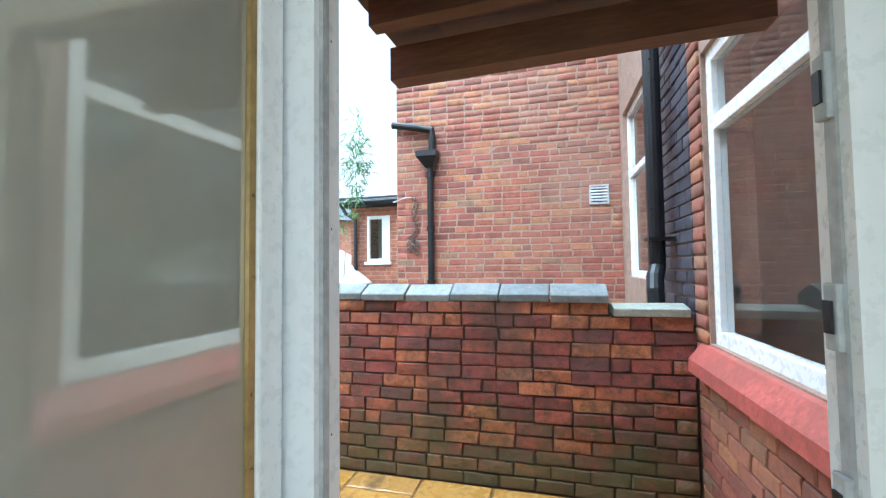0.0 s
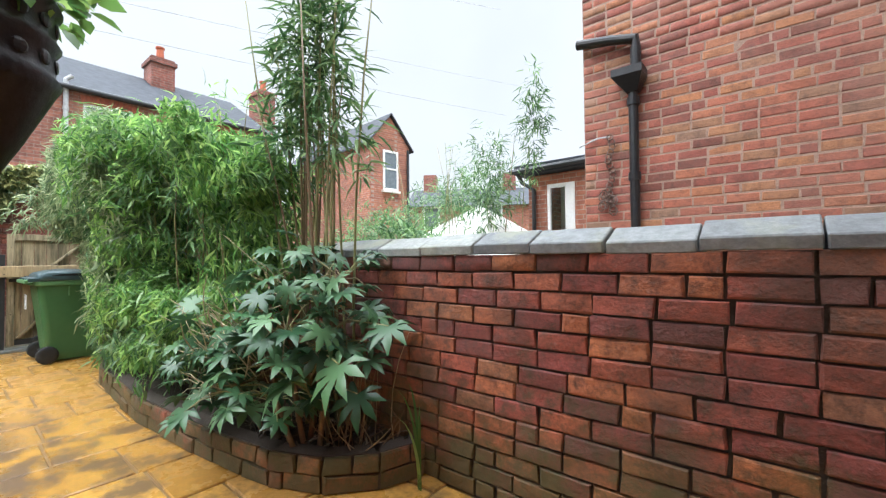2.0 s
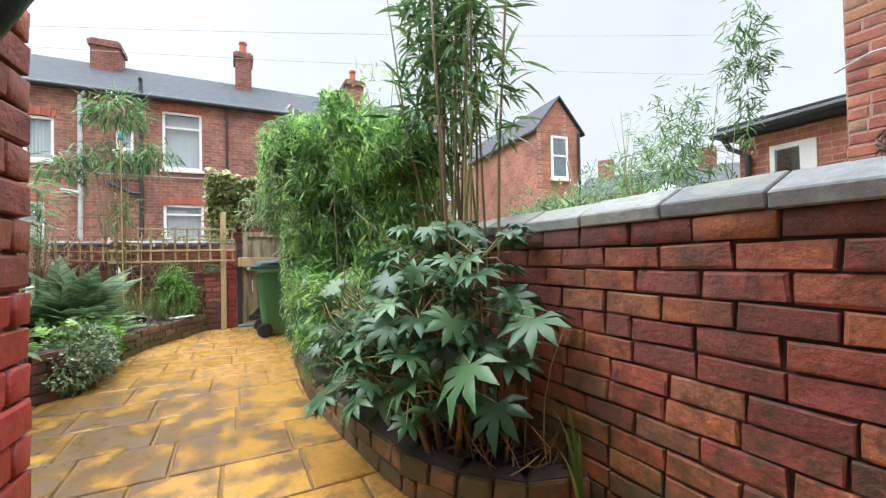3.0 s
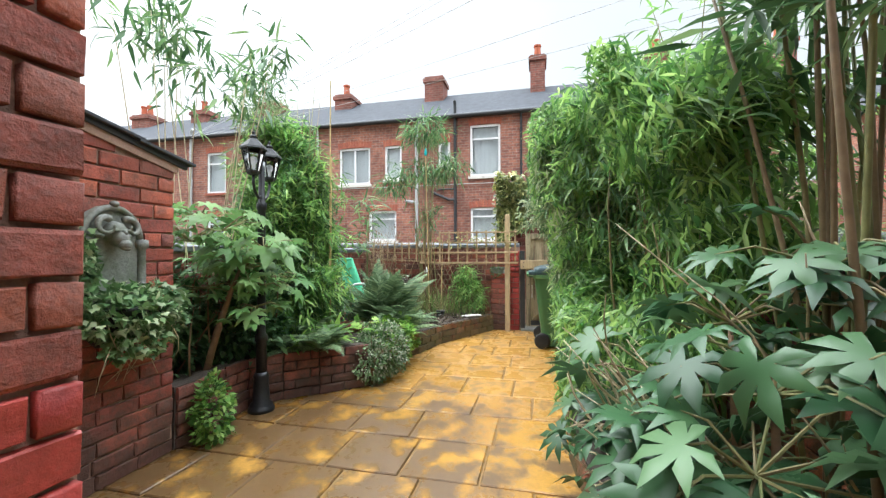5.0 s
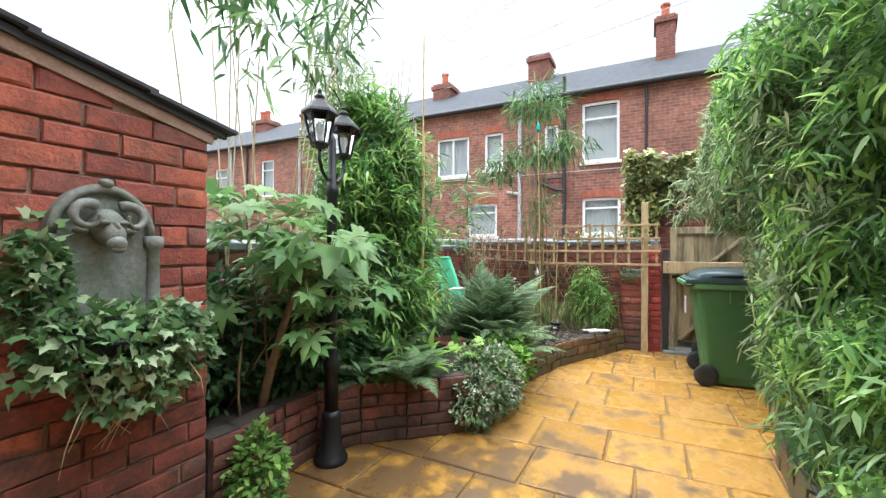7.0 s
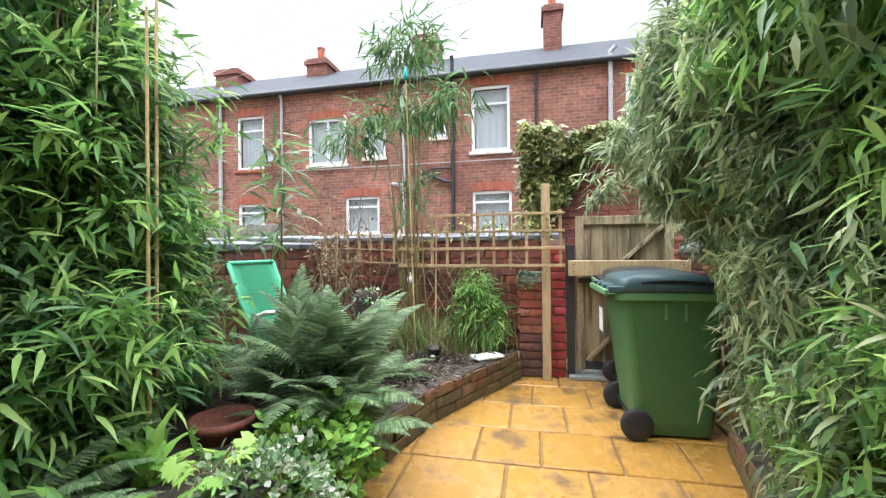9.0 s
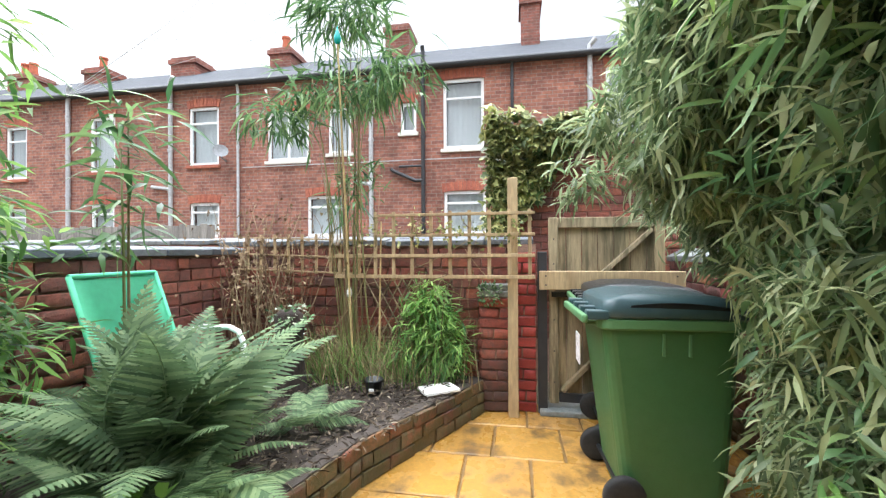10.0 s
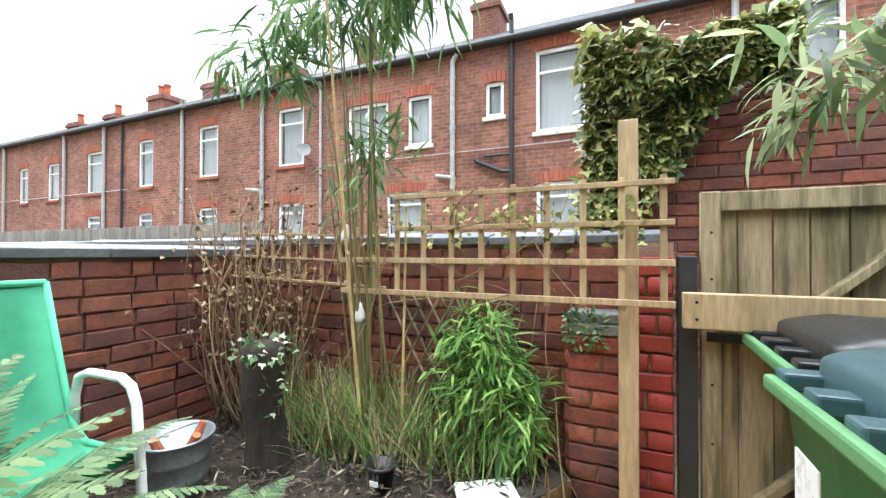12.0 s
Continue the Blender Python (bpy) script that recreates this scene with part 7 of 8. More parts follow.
# broad-leaved shrub beside the outhouse
rng = np.random.default_rng(25)
paper_leaves = [palmate_leaf("leaf", n, 1.0, dpt, m_paper_leaf, s) for n, dpt, s in ((7, 0.50, 4), (8, 0.55, 5), (7, 0.45, 6))]
paper = plant("broad_leaf_shrub", (-4.35, -0.95, 0.36), "tall shrub with broad pale green lobed leaves", "shrub")
palmate_plant(paper, paper_leaves, [((-4.55, -0.88, 1.25), 17, 0.36, (0.13, 0.21), (-0.4, 0.6)), ((-4.22, -0.95, 1.35), 15, 0.30, (0.12, 0.18), (-0.3, 0.7)), ((-4.75, -0.70, 1.05), 13, 0.30, (0.11, 0.18), (-0.5, 0.5)), ((-4.4, -0.75, 1.1), 14, 0.28, (0.11, 0.17), (-0.4, 0.5)),
                                    ((-4.2, -0.85, 1.0), 9, 0.26, (0.10, 0.15), (-0.4, 0.4)),
                                    ((-4.24, -0.55, 1.14), 15, 0.26, (0.10, 0.16), (-0.4, 0.6)), ((-4.22, -0.90, 1.50), 14, 0.28, (0.10, 0.15), (-0.3, 0.7)), ((-4.30, -0.40, 1.02), 8, 0.20, (0.09, 0.13), (-0.5, 0.3)),
                                    ((-4.34, -0.42, 1.30), 13, 0.28, (0.11, 0.19), (-0.4, 0.5)), ((-4.30, -0.46, 0.86), 10, 0.24, (0.09, 0.15), (-0.5, 0.4)), ((-4.12, -0.60, 1.42), 10, 0.26, (0.10, 0.16), (-0.4, 0.6))], rng, m_culm)
big = new("leaf", paper_leaves[0])
big.parent = paper
big.matrix_basis = paper.matrix_basis.inverted() @ Matrix.Translation((-4.28, -0.32, 1.30)) @ pose(0, 0, 0, -25, 8, -20) @ Matrix.Diagonal((0.30, 0.30, 0.30, 1))
under(stems("trunk", [(-4.18, -0.80, 0.33), (-4.35, -0.95, 0.33)], [(-4.24, -0.55, 1.14), (-4.58, -0.86, 1.28)], 0.026, m_trunk, None, rng, 0.05, 8), paper)

dark_shrub = plant("dark_shrub", (-4.1, -1.1, 0.36), "dark green leafy shrub filling the shade behind the lamp post", "shrub")
p, d = blob_points([((-4.1, -1.12, 0.7), (0.35, 0.28, 0.45), 1), ((-4.7, -0.95, 0.62), (0.45, 0.35, 0.40), 1.2)], 4600, rng, 0.4)
under(joined("foliage", OVAL, leaf_poses(p, d + rng.normal(0, 0.6, p.shape) + np.array([0, 0, -0.3]), rng.uniform(0.05, 0.10, len(p)), rng.uniform(0.025, 0.05, len(p)), rng), m_shrub_dark), dark_shrub)
feet = np.c_[rng.uniform(-5.3, -4.0, 14), rng.uniform(-1.1, -0.8, 14), np.full(14, 0.33)]
under(stems("stem", feet, feet + np.c_[rng.normal(0, 0.15, 14), rng.normal(0, 0.12, 14), rng.uniform(0.4, 0.9, 14)], 0.008, m_trunk, None, rng), dark_shrub)

# column of bamboo on the left
rng = np.random.default_rng(26)
lb = plant("bamboo_bush", (-6.0, -1.05, 0.30), "tall dense dark green bamboo bush", "bamboo")
LEFT_BUSH = [((-5.88, -1.12, 0.95), (0.58, 0.46, 0.65), 1.6), ((-5.80, -1.12, 1.60), (0.56, 0.45, 0.70), 1.8), ((-5.72, -1.12, 2.15), (0.42, 0.36, 0.50), 1.0), ((-5.35, -1.15, 1.75), (0.35, 0.3, 0.4), 0.5), ((-5.50, -0.95, 0.80), (0.46, 0.36, 0.48), 1.4)]
under(bamboo_foliage("foliage", LEFT_BUSH,
                     2800, 8, 0.145, 0.022, rng, m_bamboo_leaf, None, shell=0.6, floor=0.35, droop=0.35, spread=0.9, branches=170, loose=0.09), lb)
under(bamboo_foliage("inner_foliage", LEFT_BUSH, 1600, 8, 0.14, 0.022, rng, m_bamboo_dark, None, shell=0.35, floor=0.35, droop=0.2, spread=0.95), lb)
feet = np.c_[rng.normal(-5.85, 0.22, 45), rng.normal(-1.13, 0.13, 45), np.full(45, 0.25)]
under(stems("culm", feet, feet + np.c_[rng.normal(0, 0.2, 45), rng.normal(0, 0.15, 45), rng.uniform(1.2, 2.9, 45)], 0.007, m_culm, None, rng, 0.05), lb)

# bare canes with leafy tops behind the outhouse
rng = np.random.default_rng(27)
bt = plant("bamboo_canes_plant", (-4.45, -1.28, 0.36), "tall bare bamboo stems with leaf tufts at the top", "bamboo")
feet = np.c_[rng.uniform(-4.75, -4.15, 12), rng.uniform(-1.36, -1.15, 12), np.full(12, 0.33)]
tops = feet + np.c_[rng.uniform(-0.35, 0.15, 12), np.tile([-0.36, -0.28, 0.16, 0.62], 3) + rng.normal(0, 0.07, 12), rng.uniform(2.5, 3.15, 12)]
under(stems("culm", feet, tops, 0.0065, m_pale_stem, None, rng, 0.03), bt)
pts = np.repeat(tops, 40, 0) + rng.normal(0, 0.10, (480, 3)) * np.array([1, 1, 1.6]) - np.array([0, 0, 0.15])
under(joined("foliage", BLADE, leaf_poses(pts, rng.normal(0, 0.8, (480, 3)) + np.array([0, 0, -0.5]), rng.uniform(0.14, 0.26, 480), rng.uniform(0.02, 0.036, 480), rng), m_bamboo_dark), bt)
wisp = plant("wispy_bamboo", (-5.55, -1.3, 0.3), "feathery fine-leaved bamboo top", "bamboo")
under(bamboo_foliage("foliage", [((-5.5, -1.3, 2.75), (0.45, 0.25, 0.40), 1)], 330, 7, 0.07, 0.008, rng, m_bamboo_grey, None, shell=0.2, droop=0.1), wisp)
feet = np.c_[rng.normal(-5.5, 0.1, 10), rng.normal(-1.3, 0.05, 10), np.full(10, 0.25)]
under(stems("culm", feet, feet + np.c_[rng.normal(0, 0.25, 10), rng.normal(0, 0.15, 10), rng.uniform(2.3, 2.9, 10)], 0.005, m_culm, None, rng, 0.03), wisp)


def frond_mesh(name, length, material, seed, pairs=36):
    """An arching fern frond along +y with paired, tapering leaflets."""
    rnd = random.Random(seed)
    bm = bmesh.new()
    pts = [Vector((0, length * (s - 0.12 * s * s), length * (0.55 * s - 0.62 * s * s))) for s in np.linspace(0, 1, 9)]
    tube(bm, pts, [0.004 * (1 - 0.8 * k / 8) for k in range(9)], 4)
    for k in range(pairs):
        s = 0.14 + 0.84 * k / (pairs - 1)
        p = Vector((0, length * (s - 0.12 * s * s), length * (0.55 * s - 0.62 * s * s)))
        tang = Vector((0, 1 - 0.24 * s, 0.55 - 1.24 * s)).normalized()
        ll = length * 0.26 * math.sin(math.pi * min(1, (s * 0.86 + 0.14)) ** 0.8) * (1.05 - s * 0.55) + 0.01
        for sx in (-1, 1):
            d = (Vector((sx, 0, -0.12)) + tang * (0.35 + 0.3 * s) + Vector((0, 0, rnd.uniform(-0.1, 0.06)))).normalized()
            n = d.cross(tang) * sx
            w = length * 0.0115
            side = tang * w
            # toothed leaflet in three steps
            q = [(0, 0.6), (0.28, 1.15), (0.30, 0.7), (0.55, 0.95), (0.57, 0.55), (0.8, 0.6), (1.0, 0.02)]
            prev = None
            for u, ww in q:
                c = p + d * ll * u + Vector((0, 0, -0.10 * ll * u * u))
                cur = (bm.verts.new(c + side * ww), bm.verts.new(c - side * ww))
                if prev:
                    bm.faces.new((prev[0], cur[0], cur[1], prev[1]))
                prev = cur
    return mesh_of(name, bm, material)


def fern(at, label, count, size, material, seed, tilt=(35, 75)):
    rnd = random.Random(seed)
    t = thing("fern", at, label, "fern", "ferns")
    ms = [frond_mesh("frond", 1.0, material, seed + k) for k in range(3)]
    for k in range(count):
        s = size * rnd.uniform(0.7, 1.1)
        f = new("frond", ms[k % 3])
        f.parent = t
        f.matrix_basis = pose(rnd.uniform(-0.04, 0.04), rnd.uniform(-0.04, 0.04), 0, 0, 0, 137.5 * k + rnd.uniform(-15, 15)) @ pose(0, 0, 0, rnd.uniform(*tilt) - 25, rnd.uniform(-12, 12), 0) @ Matrix.Diagonal((s, s, s, 1))
    return t


fern((-6.42, -0.22, 0.24), "large green fern with long arching fronds", 60, 1.02, m_fern, 31, (48, 122))
fern((-6.2, -0.02, 0.24), "green fern spilling over the brick edge", 26, 0.66, m_fern, 41, (40, 95))
fern((-6.75, -0.55, 0.24), "green fern behind the bed's edge", 24, 0.9, m_fern, 32, (50, 110))
fern((-5.05, -0.42, 0.38), "low fern over the brick edge", 20, 0.42, m_fern, 33, (25, 60))
fern((-4.85, -0.62, 0.38), "dull green fern beside the lamp post", 16, 0.40, m_fern, 35, (20, 60))
fern((-5.25, -0.62, 0.38), "arching fern under the bamboo", 18, 0.5, m_fern, 36, (30, 70))
fern((-4.95, -0.30, 0.38), "green fern leaning over the brick edge", 18, 0.46, m_fern, 38, (25, 75))


def strap_fern(at, label, count, size, seed):
    """A rosette of long undivided, wavy-edged leaves."""
    rnd = random.Random(seed)
    t = thing("strap_fern", at, label, "fern", "ferns")
    shapes = []
    for k in range(3):
        bm = bmesh.new()
        prev = None
        for i in range(9):
            u = i / 8
            w = 0.075 * math.sin(math.pi * min(1, 0.12 + 0.88 * u) ** 0.75) * (1 + 0.14 * math.sin(i * 2.2 + k)) + 0.004
            p = Vector((0.03 * math.sin(3 * u + k), u - 0.16 * u * u, 0.55 * u - (0.5 + 0.1 * k) * u * u))
            cur = [bm.verts.new(p + Vector((x * w, 0, 0.02 * abs(x) + 0.012 * math.sin(i * 2.2 + 2 * x)))) for x in (-1, 0, 1)]
            if prev:
                for a in (0, 1):
                    bm.faces.new((prev[a], prev[a + 1], cur[a + 1], cur[a]))
            prev = cur
        shapes.append(mesh_of("leaf", bm, m_fern_bright, True))
    for k in range(count):
        z = size * rnd.uniform(0.65, 1.1)
        f = new("leaf", shapes[k % 3])
        f.parent = t
        f.matrix_basis = pose(rnd.uniform(-0.03, 0.03), rnd.uniform(-0.03, 0.03), 0, 0, 0, 137.5 * k + rnd.uniform(-20, 20)) @ pose(0, 0, 0, rnd.uniform(0, 55), rnd.uniform(-15, 15), 0) @ Matrix.Diagonal((z, z, z, 1))
    return t


strap_fern((-5.58, -0.48, 0.36), "light green strap-leaved fern under the bamboo", 22, 0.36, 51)
strap_fern((-5.40, -0.82, 0.38), "yellowish green strap-leaved fern in the shade", 20, 0.36, 52)
strap_fern((-5.18, -0.28, 0.38), "light green strap-leaved fern at the brick edge", 20, 0.32, 53)
strap_fern((-4.88, -0.50, 0.38), "green strap-leaved fern spilling over bricks", 18, 0.30, 54)
fern((-7.30, -0.12, 0.24), "small fern growing over the soil", 9, 0.46, m_fern, 37, (20, 60))

rng = np.random.default_rng(28)
vs_ = plant("variegated_shrub", (-5.75, 0.0, 0.2), "mound of small white-edged variegated leaves", "shrub")
p, d = blob_points([((-5.55, 0.05, 0.28), (0.32, 0.25, 0.27), 1.4), ((-5.34, 0.02, 0.22), (0.20, 0.18, 0.20), 0.6)], 4800, rng, 0.75)
p[:, 2] = np.maximum(p[:, 2], 0.03)
under(joined("foliage", OVAL, leaf_poses(p, d + rng.normal(0, 0.5, p.shape) + np.array([0, 0, -0.2]), rng.uniform(0.022, 0.042, len(p)), rng.uniform(0.014, 0.026, len(p)), rng, 0.6), m_variegated), vs_)
feet = np.c_[rng.normal(-5.5, 0.10, 14), rng.normal(0.03, 0.06, 14), np.full(14, 0.20)]
under(stems("stem", feet, feet + np.c_[rng.normal(0, 0.14, 14), rng.normal(0, 0.12, 14), rng.uniform(0.12, 0.32, 14)], 0.004, m_trunk, None, rng, 0.15, 5), vs_)
rng = np.random.default_rng(29)
br = plant("bright_leaf_plant", (-5.48, -0.10, 0.45), "pale lime scalloped leaves over the shrub", "plant")
lime = [palmate_leaf("leaf", 9, 1.0, 0.8, m_fern_bright, 8)]
palmate_plant(br, lime, [((-5.48, -0.10, 0.50), 12, 0.13, (0.06, 0.095), (-0.1, 0.7))], rng, m_culm, 0.003)
gc = plant("ground_cover_plant", (-5.98, 0.0, 0.25), "round-leaved green ground cover spilling over the edge", "plant")
p, d = blob_points([((-5.98, 0.0, 0.30), (0.28, 0.24, 0.24), 1)], 1700, rng, 0.7)
p[:, 2] = np.maximum(p[:, 2], 0.05)
under(joined("foliage", OVAL, leaf_poses(p, d + rng.normal(0, 0.5, p.shape), rng.uniform(0.04, 0.07, len(p)), rng.uniform(0.035, 0.06, len(p)), rng, 0.5), m_fern_bright), gc)
lp = plant("leafy_plant", (-3.92, -0.50, 0.0), "small glossy leafy plant at the outhouse corner", "plant")
p, d = blob_points([((-3.93, -0.50, 0.20), (0.13, 0.10, 0.22), 1)], 700, rng, 0.6)
p[:, 2] = np.maximum(p[:, 2], 0.02)
under(joined("foliage", OVAL, leaf_poses(p, d + rng.normal(0, 0.5, p.shape), rng.uniform(0.03, 0.06, len(p)), rng.uniform(0.02, 0.04, len(p)), rng, 0.5), m_bamboo_leaf), lp)

# ivy on the fountain
rng = np.random.default_rng(30)
iv = plant("ivy", (-3.36, -0.5, 0.95), "variegated ivy spilling from the wall fountain", "ivy")
p, d = blob_points([((-3.38, -0.52, 0.96), (0.30, 0.14, 0.15), 2.0), ((-3.16, -0.58, 1.18), (0.09, 0.06, 0.20), 0.7), ((-3.40, -0.50, 0.80), (0.18, 0.10, 0.12), 0.7), ((-3.58, -0.54, 0.90), (0.14, 0.10, 0.14), 0.6)], 1700, rng, 0.55)
p[:, 1] = np.maximum(p[:, 1], SHED_Y + 0.012)
under(joined("foliage", IVY, leaf_poses(p, d * 0.6 + rng.normal(0, 0.5, p.shape) + np.array([0, 0.3, -0.5]), rng.uniform(0.03, 0.055, len(p)), rng.uniform(0.03, 0.055, len(p)), rng, 0.9), m_ivy_leaf), iv)
feet = np.c_[rng.uniform(-3.55, -3.2, 9), rng.uniform(-0.55, -0.45, 9), np.full(9, 0.92)]
under(stems("vine_stem", feet, feet + np.c_[rng.normal(0.05, 0.15, 9), rng.normal(0, 0.05, 9), rng.uniform(-0.45, -0.15, 9)], 0.003, m_pale_stem, None, rng, 0.3, 5), iv)

# ivy over the outbuilding
rng = np.random.default_rng(41)
ivw = plant("ivy", (-9.3, 1.2, 2.3), "yellowing ivy growing over the brick outbuilding", "ivy")
n = 3600
u = rng.random(n)
yy = 0.88 + 1.05 * u ** 1.2
low = 1.45 + 0.95 * np.clip((yy - 0.95) / 0.75, 0, 1) + 0.08 * np.sin(yy * 9)
top = 2.66 - 0.12 * (yy - 1) + 0.07 * np.sin(yy * 7 + 1) + 0.05 * np.sin(yy * 17)
zz = low + (top - low) * rng.random(n) + rng.normal(0, 0.035, n)
yy = yy + rng.normal(0, 0.045, n)
xx = OUT_X + 0.04 + 0.16 * rng.random(n) + 0.10 * (zz > 2.3)
p = np.c_[xx, yy, zz]
under(joined("foliage", IVY, leaf_poses(p, np.c_[rng.uniform(0.2, 1, n), rng.normal(0, 0.5, n), rng.uniform(-1.1, -0.1, n)], rng.uniform(0.06, 0.11, n), rng.uniform(0.06, 0.11, n), rng, 0.7), m_ivy_yellow), ivw)
m2 = p[(p[:, 1] > 1.25) & (p[:, 2] < 2.5) & (rng.random(n) < 0.5)]
under(joined("dark_foliage", IVY, leaf_poses(m2 + np.array([-0.02, 0.02, -0.03]), np.c_[rng.uniform(0.2, 1, len(m2)), rng.normal(0, 0.5, len(m2)), rng.uniform(-1.1, -0.1, len(m2))], rng.uniform(0.06, 0.11, len(m2)), rng.uniform(0.06, 0.11, len(m2)), rng, 0.7), m_ivy_leaf, None, "dark green ivy leaves"), ivw)

# back bed: bamboo canes with tufts, a young bamboo, dry stalks
rng = np.random.default_rng(42)
bb = plant("bamboo_clump", (-8.32, -0.26, 0.22), "slender bamboo clump with leafy upper stems", "bamboo")
feet = np.c_[rng.normal(-8.34, 0.07, 16), rng.normal(-0.24, 0.10, 16), np.full(16, 0.20)]
tops = feet + np.c_[rng.normal(0.12, 0.12, 16), rng.normal(-0.05, 0.16, 16), rng.uniform(1.6, 3.3, 16)]
under(stems("culm", feet, tops, 0.0075, m_culm, None, rng, 0.04), bb)
under(bamboo_foliage("foliage", [((-8.15, -0.20, 3.28), (0.28, 0.40, 0.26), 0.9), ((-8.15, -0.25, 2.62), (0.30, 0.46, 0.20), 0.9), ((-8.15, -0.75, 2.45), (0.25, 0.30, 0.18), 0.5), ((-8.05, 0.20, 2.66), (0.28, 0.26, 0.18), 0.5), ((-8.3, -0.22, 1.85), (0.12, 0.20, 0.28), 0.3)],
                     200, 8, 0.20, 0.021, rng, m_bamboo_dark, None, shell=0.2, droop=0.5), bb)
pm = plant("bamboo_shoot", (-6.62, -0.58, 0.24), "single bamboo stem with a drooping tuft of long leaves", "bamboo")
under(stems("culm", [(-6.66, -0.62, 0.22), (-6.60, -0.6, 0.22)], [(-6.6, -0.57, 1.95), (-6.5, -0.5, 1.75)], 0.008, m_culm, None, rng, 0.03), pm)
p = np.repeat(np.array([(-6.6, -0.57, 1.92), (-6.5, -0.5, 1.75), (-6.6, -0.6, 1.6), (-6.62, -0.6, 1.4)]), 30, 0) + rng.normal(0, 0.06, (120, 3))
under(joined("foliage", BLADE, leaf_poses(p, rng.normal(0, 1, (120, 3)) * np.array([1, 1, 0.4]) + np.array([0, 0, -0.3]), rng.uniform(0.14, 0.26, 120), rng.uniform(0.018, 0.030, 120), rng), m_bamboo_dark), pm)
yb = plant("young_bamboo", (-8.42, 0.46, 0.22), "low bushy young bamboo with light green leaves", "bamboo")
under(bamboo_foliage("foliage", [((-8.38, 0.46, 0.52), (0.20, 0.30, 0.32), 1.6), ((-8.40, 0.42, 0.85), (0.12, 0.18, 0.22), 0.5)], 330, 7, 0.12, 0.016, rng, m_bamboo_leaf, None, shell=0.35, floor=0.22), yb)
feet = np.c_[rng.normal(-8.42, 0.05, 24), rng.normal(0.45, 0.10, 24), np.full(24, 0.2)]
under(stems("culm", feet, feet + np.c_[rng.normal(0.03, 0.08, 24), rng.normal(0, 0.14, 24), rng.uniform(0.4, 0.9, 24)], 0.004, m_culm, None, rng, 0.1), yb)
dg = plant("dry_grass_clump", (-8.38, -0.15, 0.22), "straw-coloured dry stalks and grass", "dry grass")
n = 1100
feet = np.c_[rng.normal(-8.32, 0.12, n), rng.normal(-0.15, 0.32, n), np.full(n, 0.21)]
d = np.c_[rng.normal(0.05, 0.35, n), rng.normal(0, 0.4, n), np.ones(n)]
under(joined("dry_grass", GRASS, leaf_poses(feet, d, rng.uniform(0.2, 0.6, n), rng.uniform(0.004, 0.009, n), rng), m_straw), dg)
under(joined("green_grass", GRASS, leaf_poses(feet[:560] + rng.normal(0, 0.05, (560, 3)) * np.array([1, 1, 0]), d[:560], rng.uniform(0.25, 0.6, 560), rng.uniform(0.005, 0.010, 560), rng), m_bamboo_leaf), dg)
ds = plant("dead_shrub", (-8.38, -1.12, 0.22), "bare brown dead shrub with dry seed heads in the corner", "shrub")
feet = np.c_[rng.normal(-8.35, 0.12, 85), rng.normal(-1.05, 0.14, 85), np.full(85, 0.2)]
tops = feet + np.c_[rng.normal(0.0, 0.22, 85), rng.normal(0.02, 0.28, 85), rng.uniform(0.6, 1.55, 85)]
under(stems("stem", feet, tops, 0.005, m_dead, None, rng, 0.25, 5), ds)
n = 1100
k = rng.integers(0, 85, n)
s = rng.uniform(0.55, 1.05, n)[:, None]
p = feet[k] * (1 - s) + tops[k] * s + rng.normal(0, 0.07, (n, 3))
under(joined("dry_foliage", IVY, leaf_poses(p, rng.normal(0, 1, (n, 3)), rng.uniform(0.02, 0.04, n), rng.uniform(0.015, 0.03, n), rng, 1.5), m_dead), ds)
vine = plant("dry_vine", (-8.25, 0.2, 1.3), "tangle of dry vine stems on the trellis", "vine")
feet = np.c_[rng.uniform(-8.30, -8.22, 40), rng.uniform(-1.2, 1.0, 40), rng.uniform(1.0, 1.5, 40)]
under(stems("stem", feet, feet + np.c_[rng.normal(0, 0.05, 40), rng.normal(0, 0.25, 40), rng.normal(0.08, 0.2, 40)], 0.003, m_dead, None, rng, 0.5, 5), vine)
n = 260
p = np.c_[rng.uniform(-8.30, -8.2, n), rng.uniform(-0.1, 1.2, n), rng.normal(1.47, 0.06, n)]
under(joined("dry_foliage", IVY, leaf_poses(p, rng.normal(0, 1, (n, 3)), rng.uniform(0.02, 0.045, n), rng.uniform(0.015, 0.035, n), rng, 1.5), m_ivy_yellow), vine)
pp = plant("rock_plant", (-8.42, 0.92, 1.03), "small blue-green rosette plant growing on the pier", "plant")
p, d = blob_points([((-8.39, 0.93, 0.96), (0.07, 0.10, 0.09), 1)], 260, rng, 0.5)
under(joined("foliage", OVAL, leaf_poses(p, d + rng.normal(0, 0.4, p.shape), rng.uniform(0.02, 0.04, len(p)), rng.uniform(0.015, 0.025, len(p)), rng), m_ivy_leaf), pp)
sv = plant("stump_ivy", (-7.90, -0.53, 0.86), "pale variegated ivy on the stump's top", "ivy")
p, d = blob_points([((-7.88, -0.53, 0.84), (0.15, 0.15, 0.07), 1), ((-7.86, -0.45, 0.65), (0.06, 0.06, 0.15), 0.3)], 110, rng, 0.6)
under(joined("foliage", IVY, leaf_poses(p, d + rng.normal(0, 0.5, p.shape), rng.uniform(0.02, 0.04, len(p)), rng.uniform(0.02, 0.04, len(p)), rng), m_variegated), sv)
ul = plant("trailing_plant", (URN.x, URN.y, 1.66), "green leaves trailing from the wall planter", "plant")
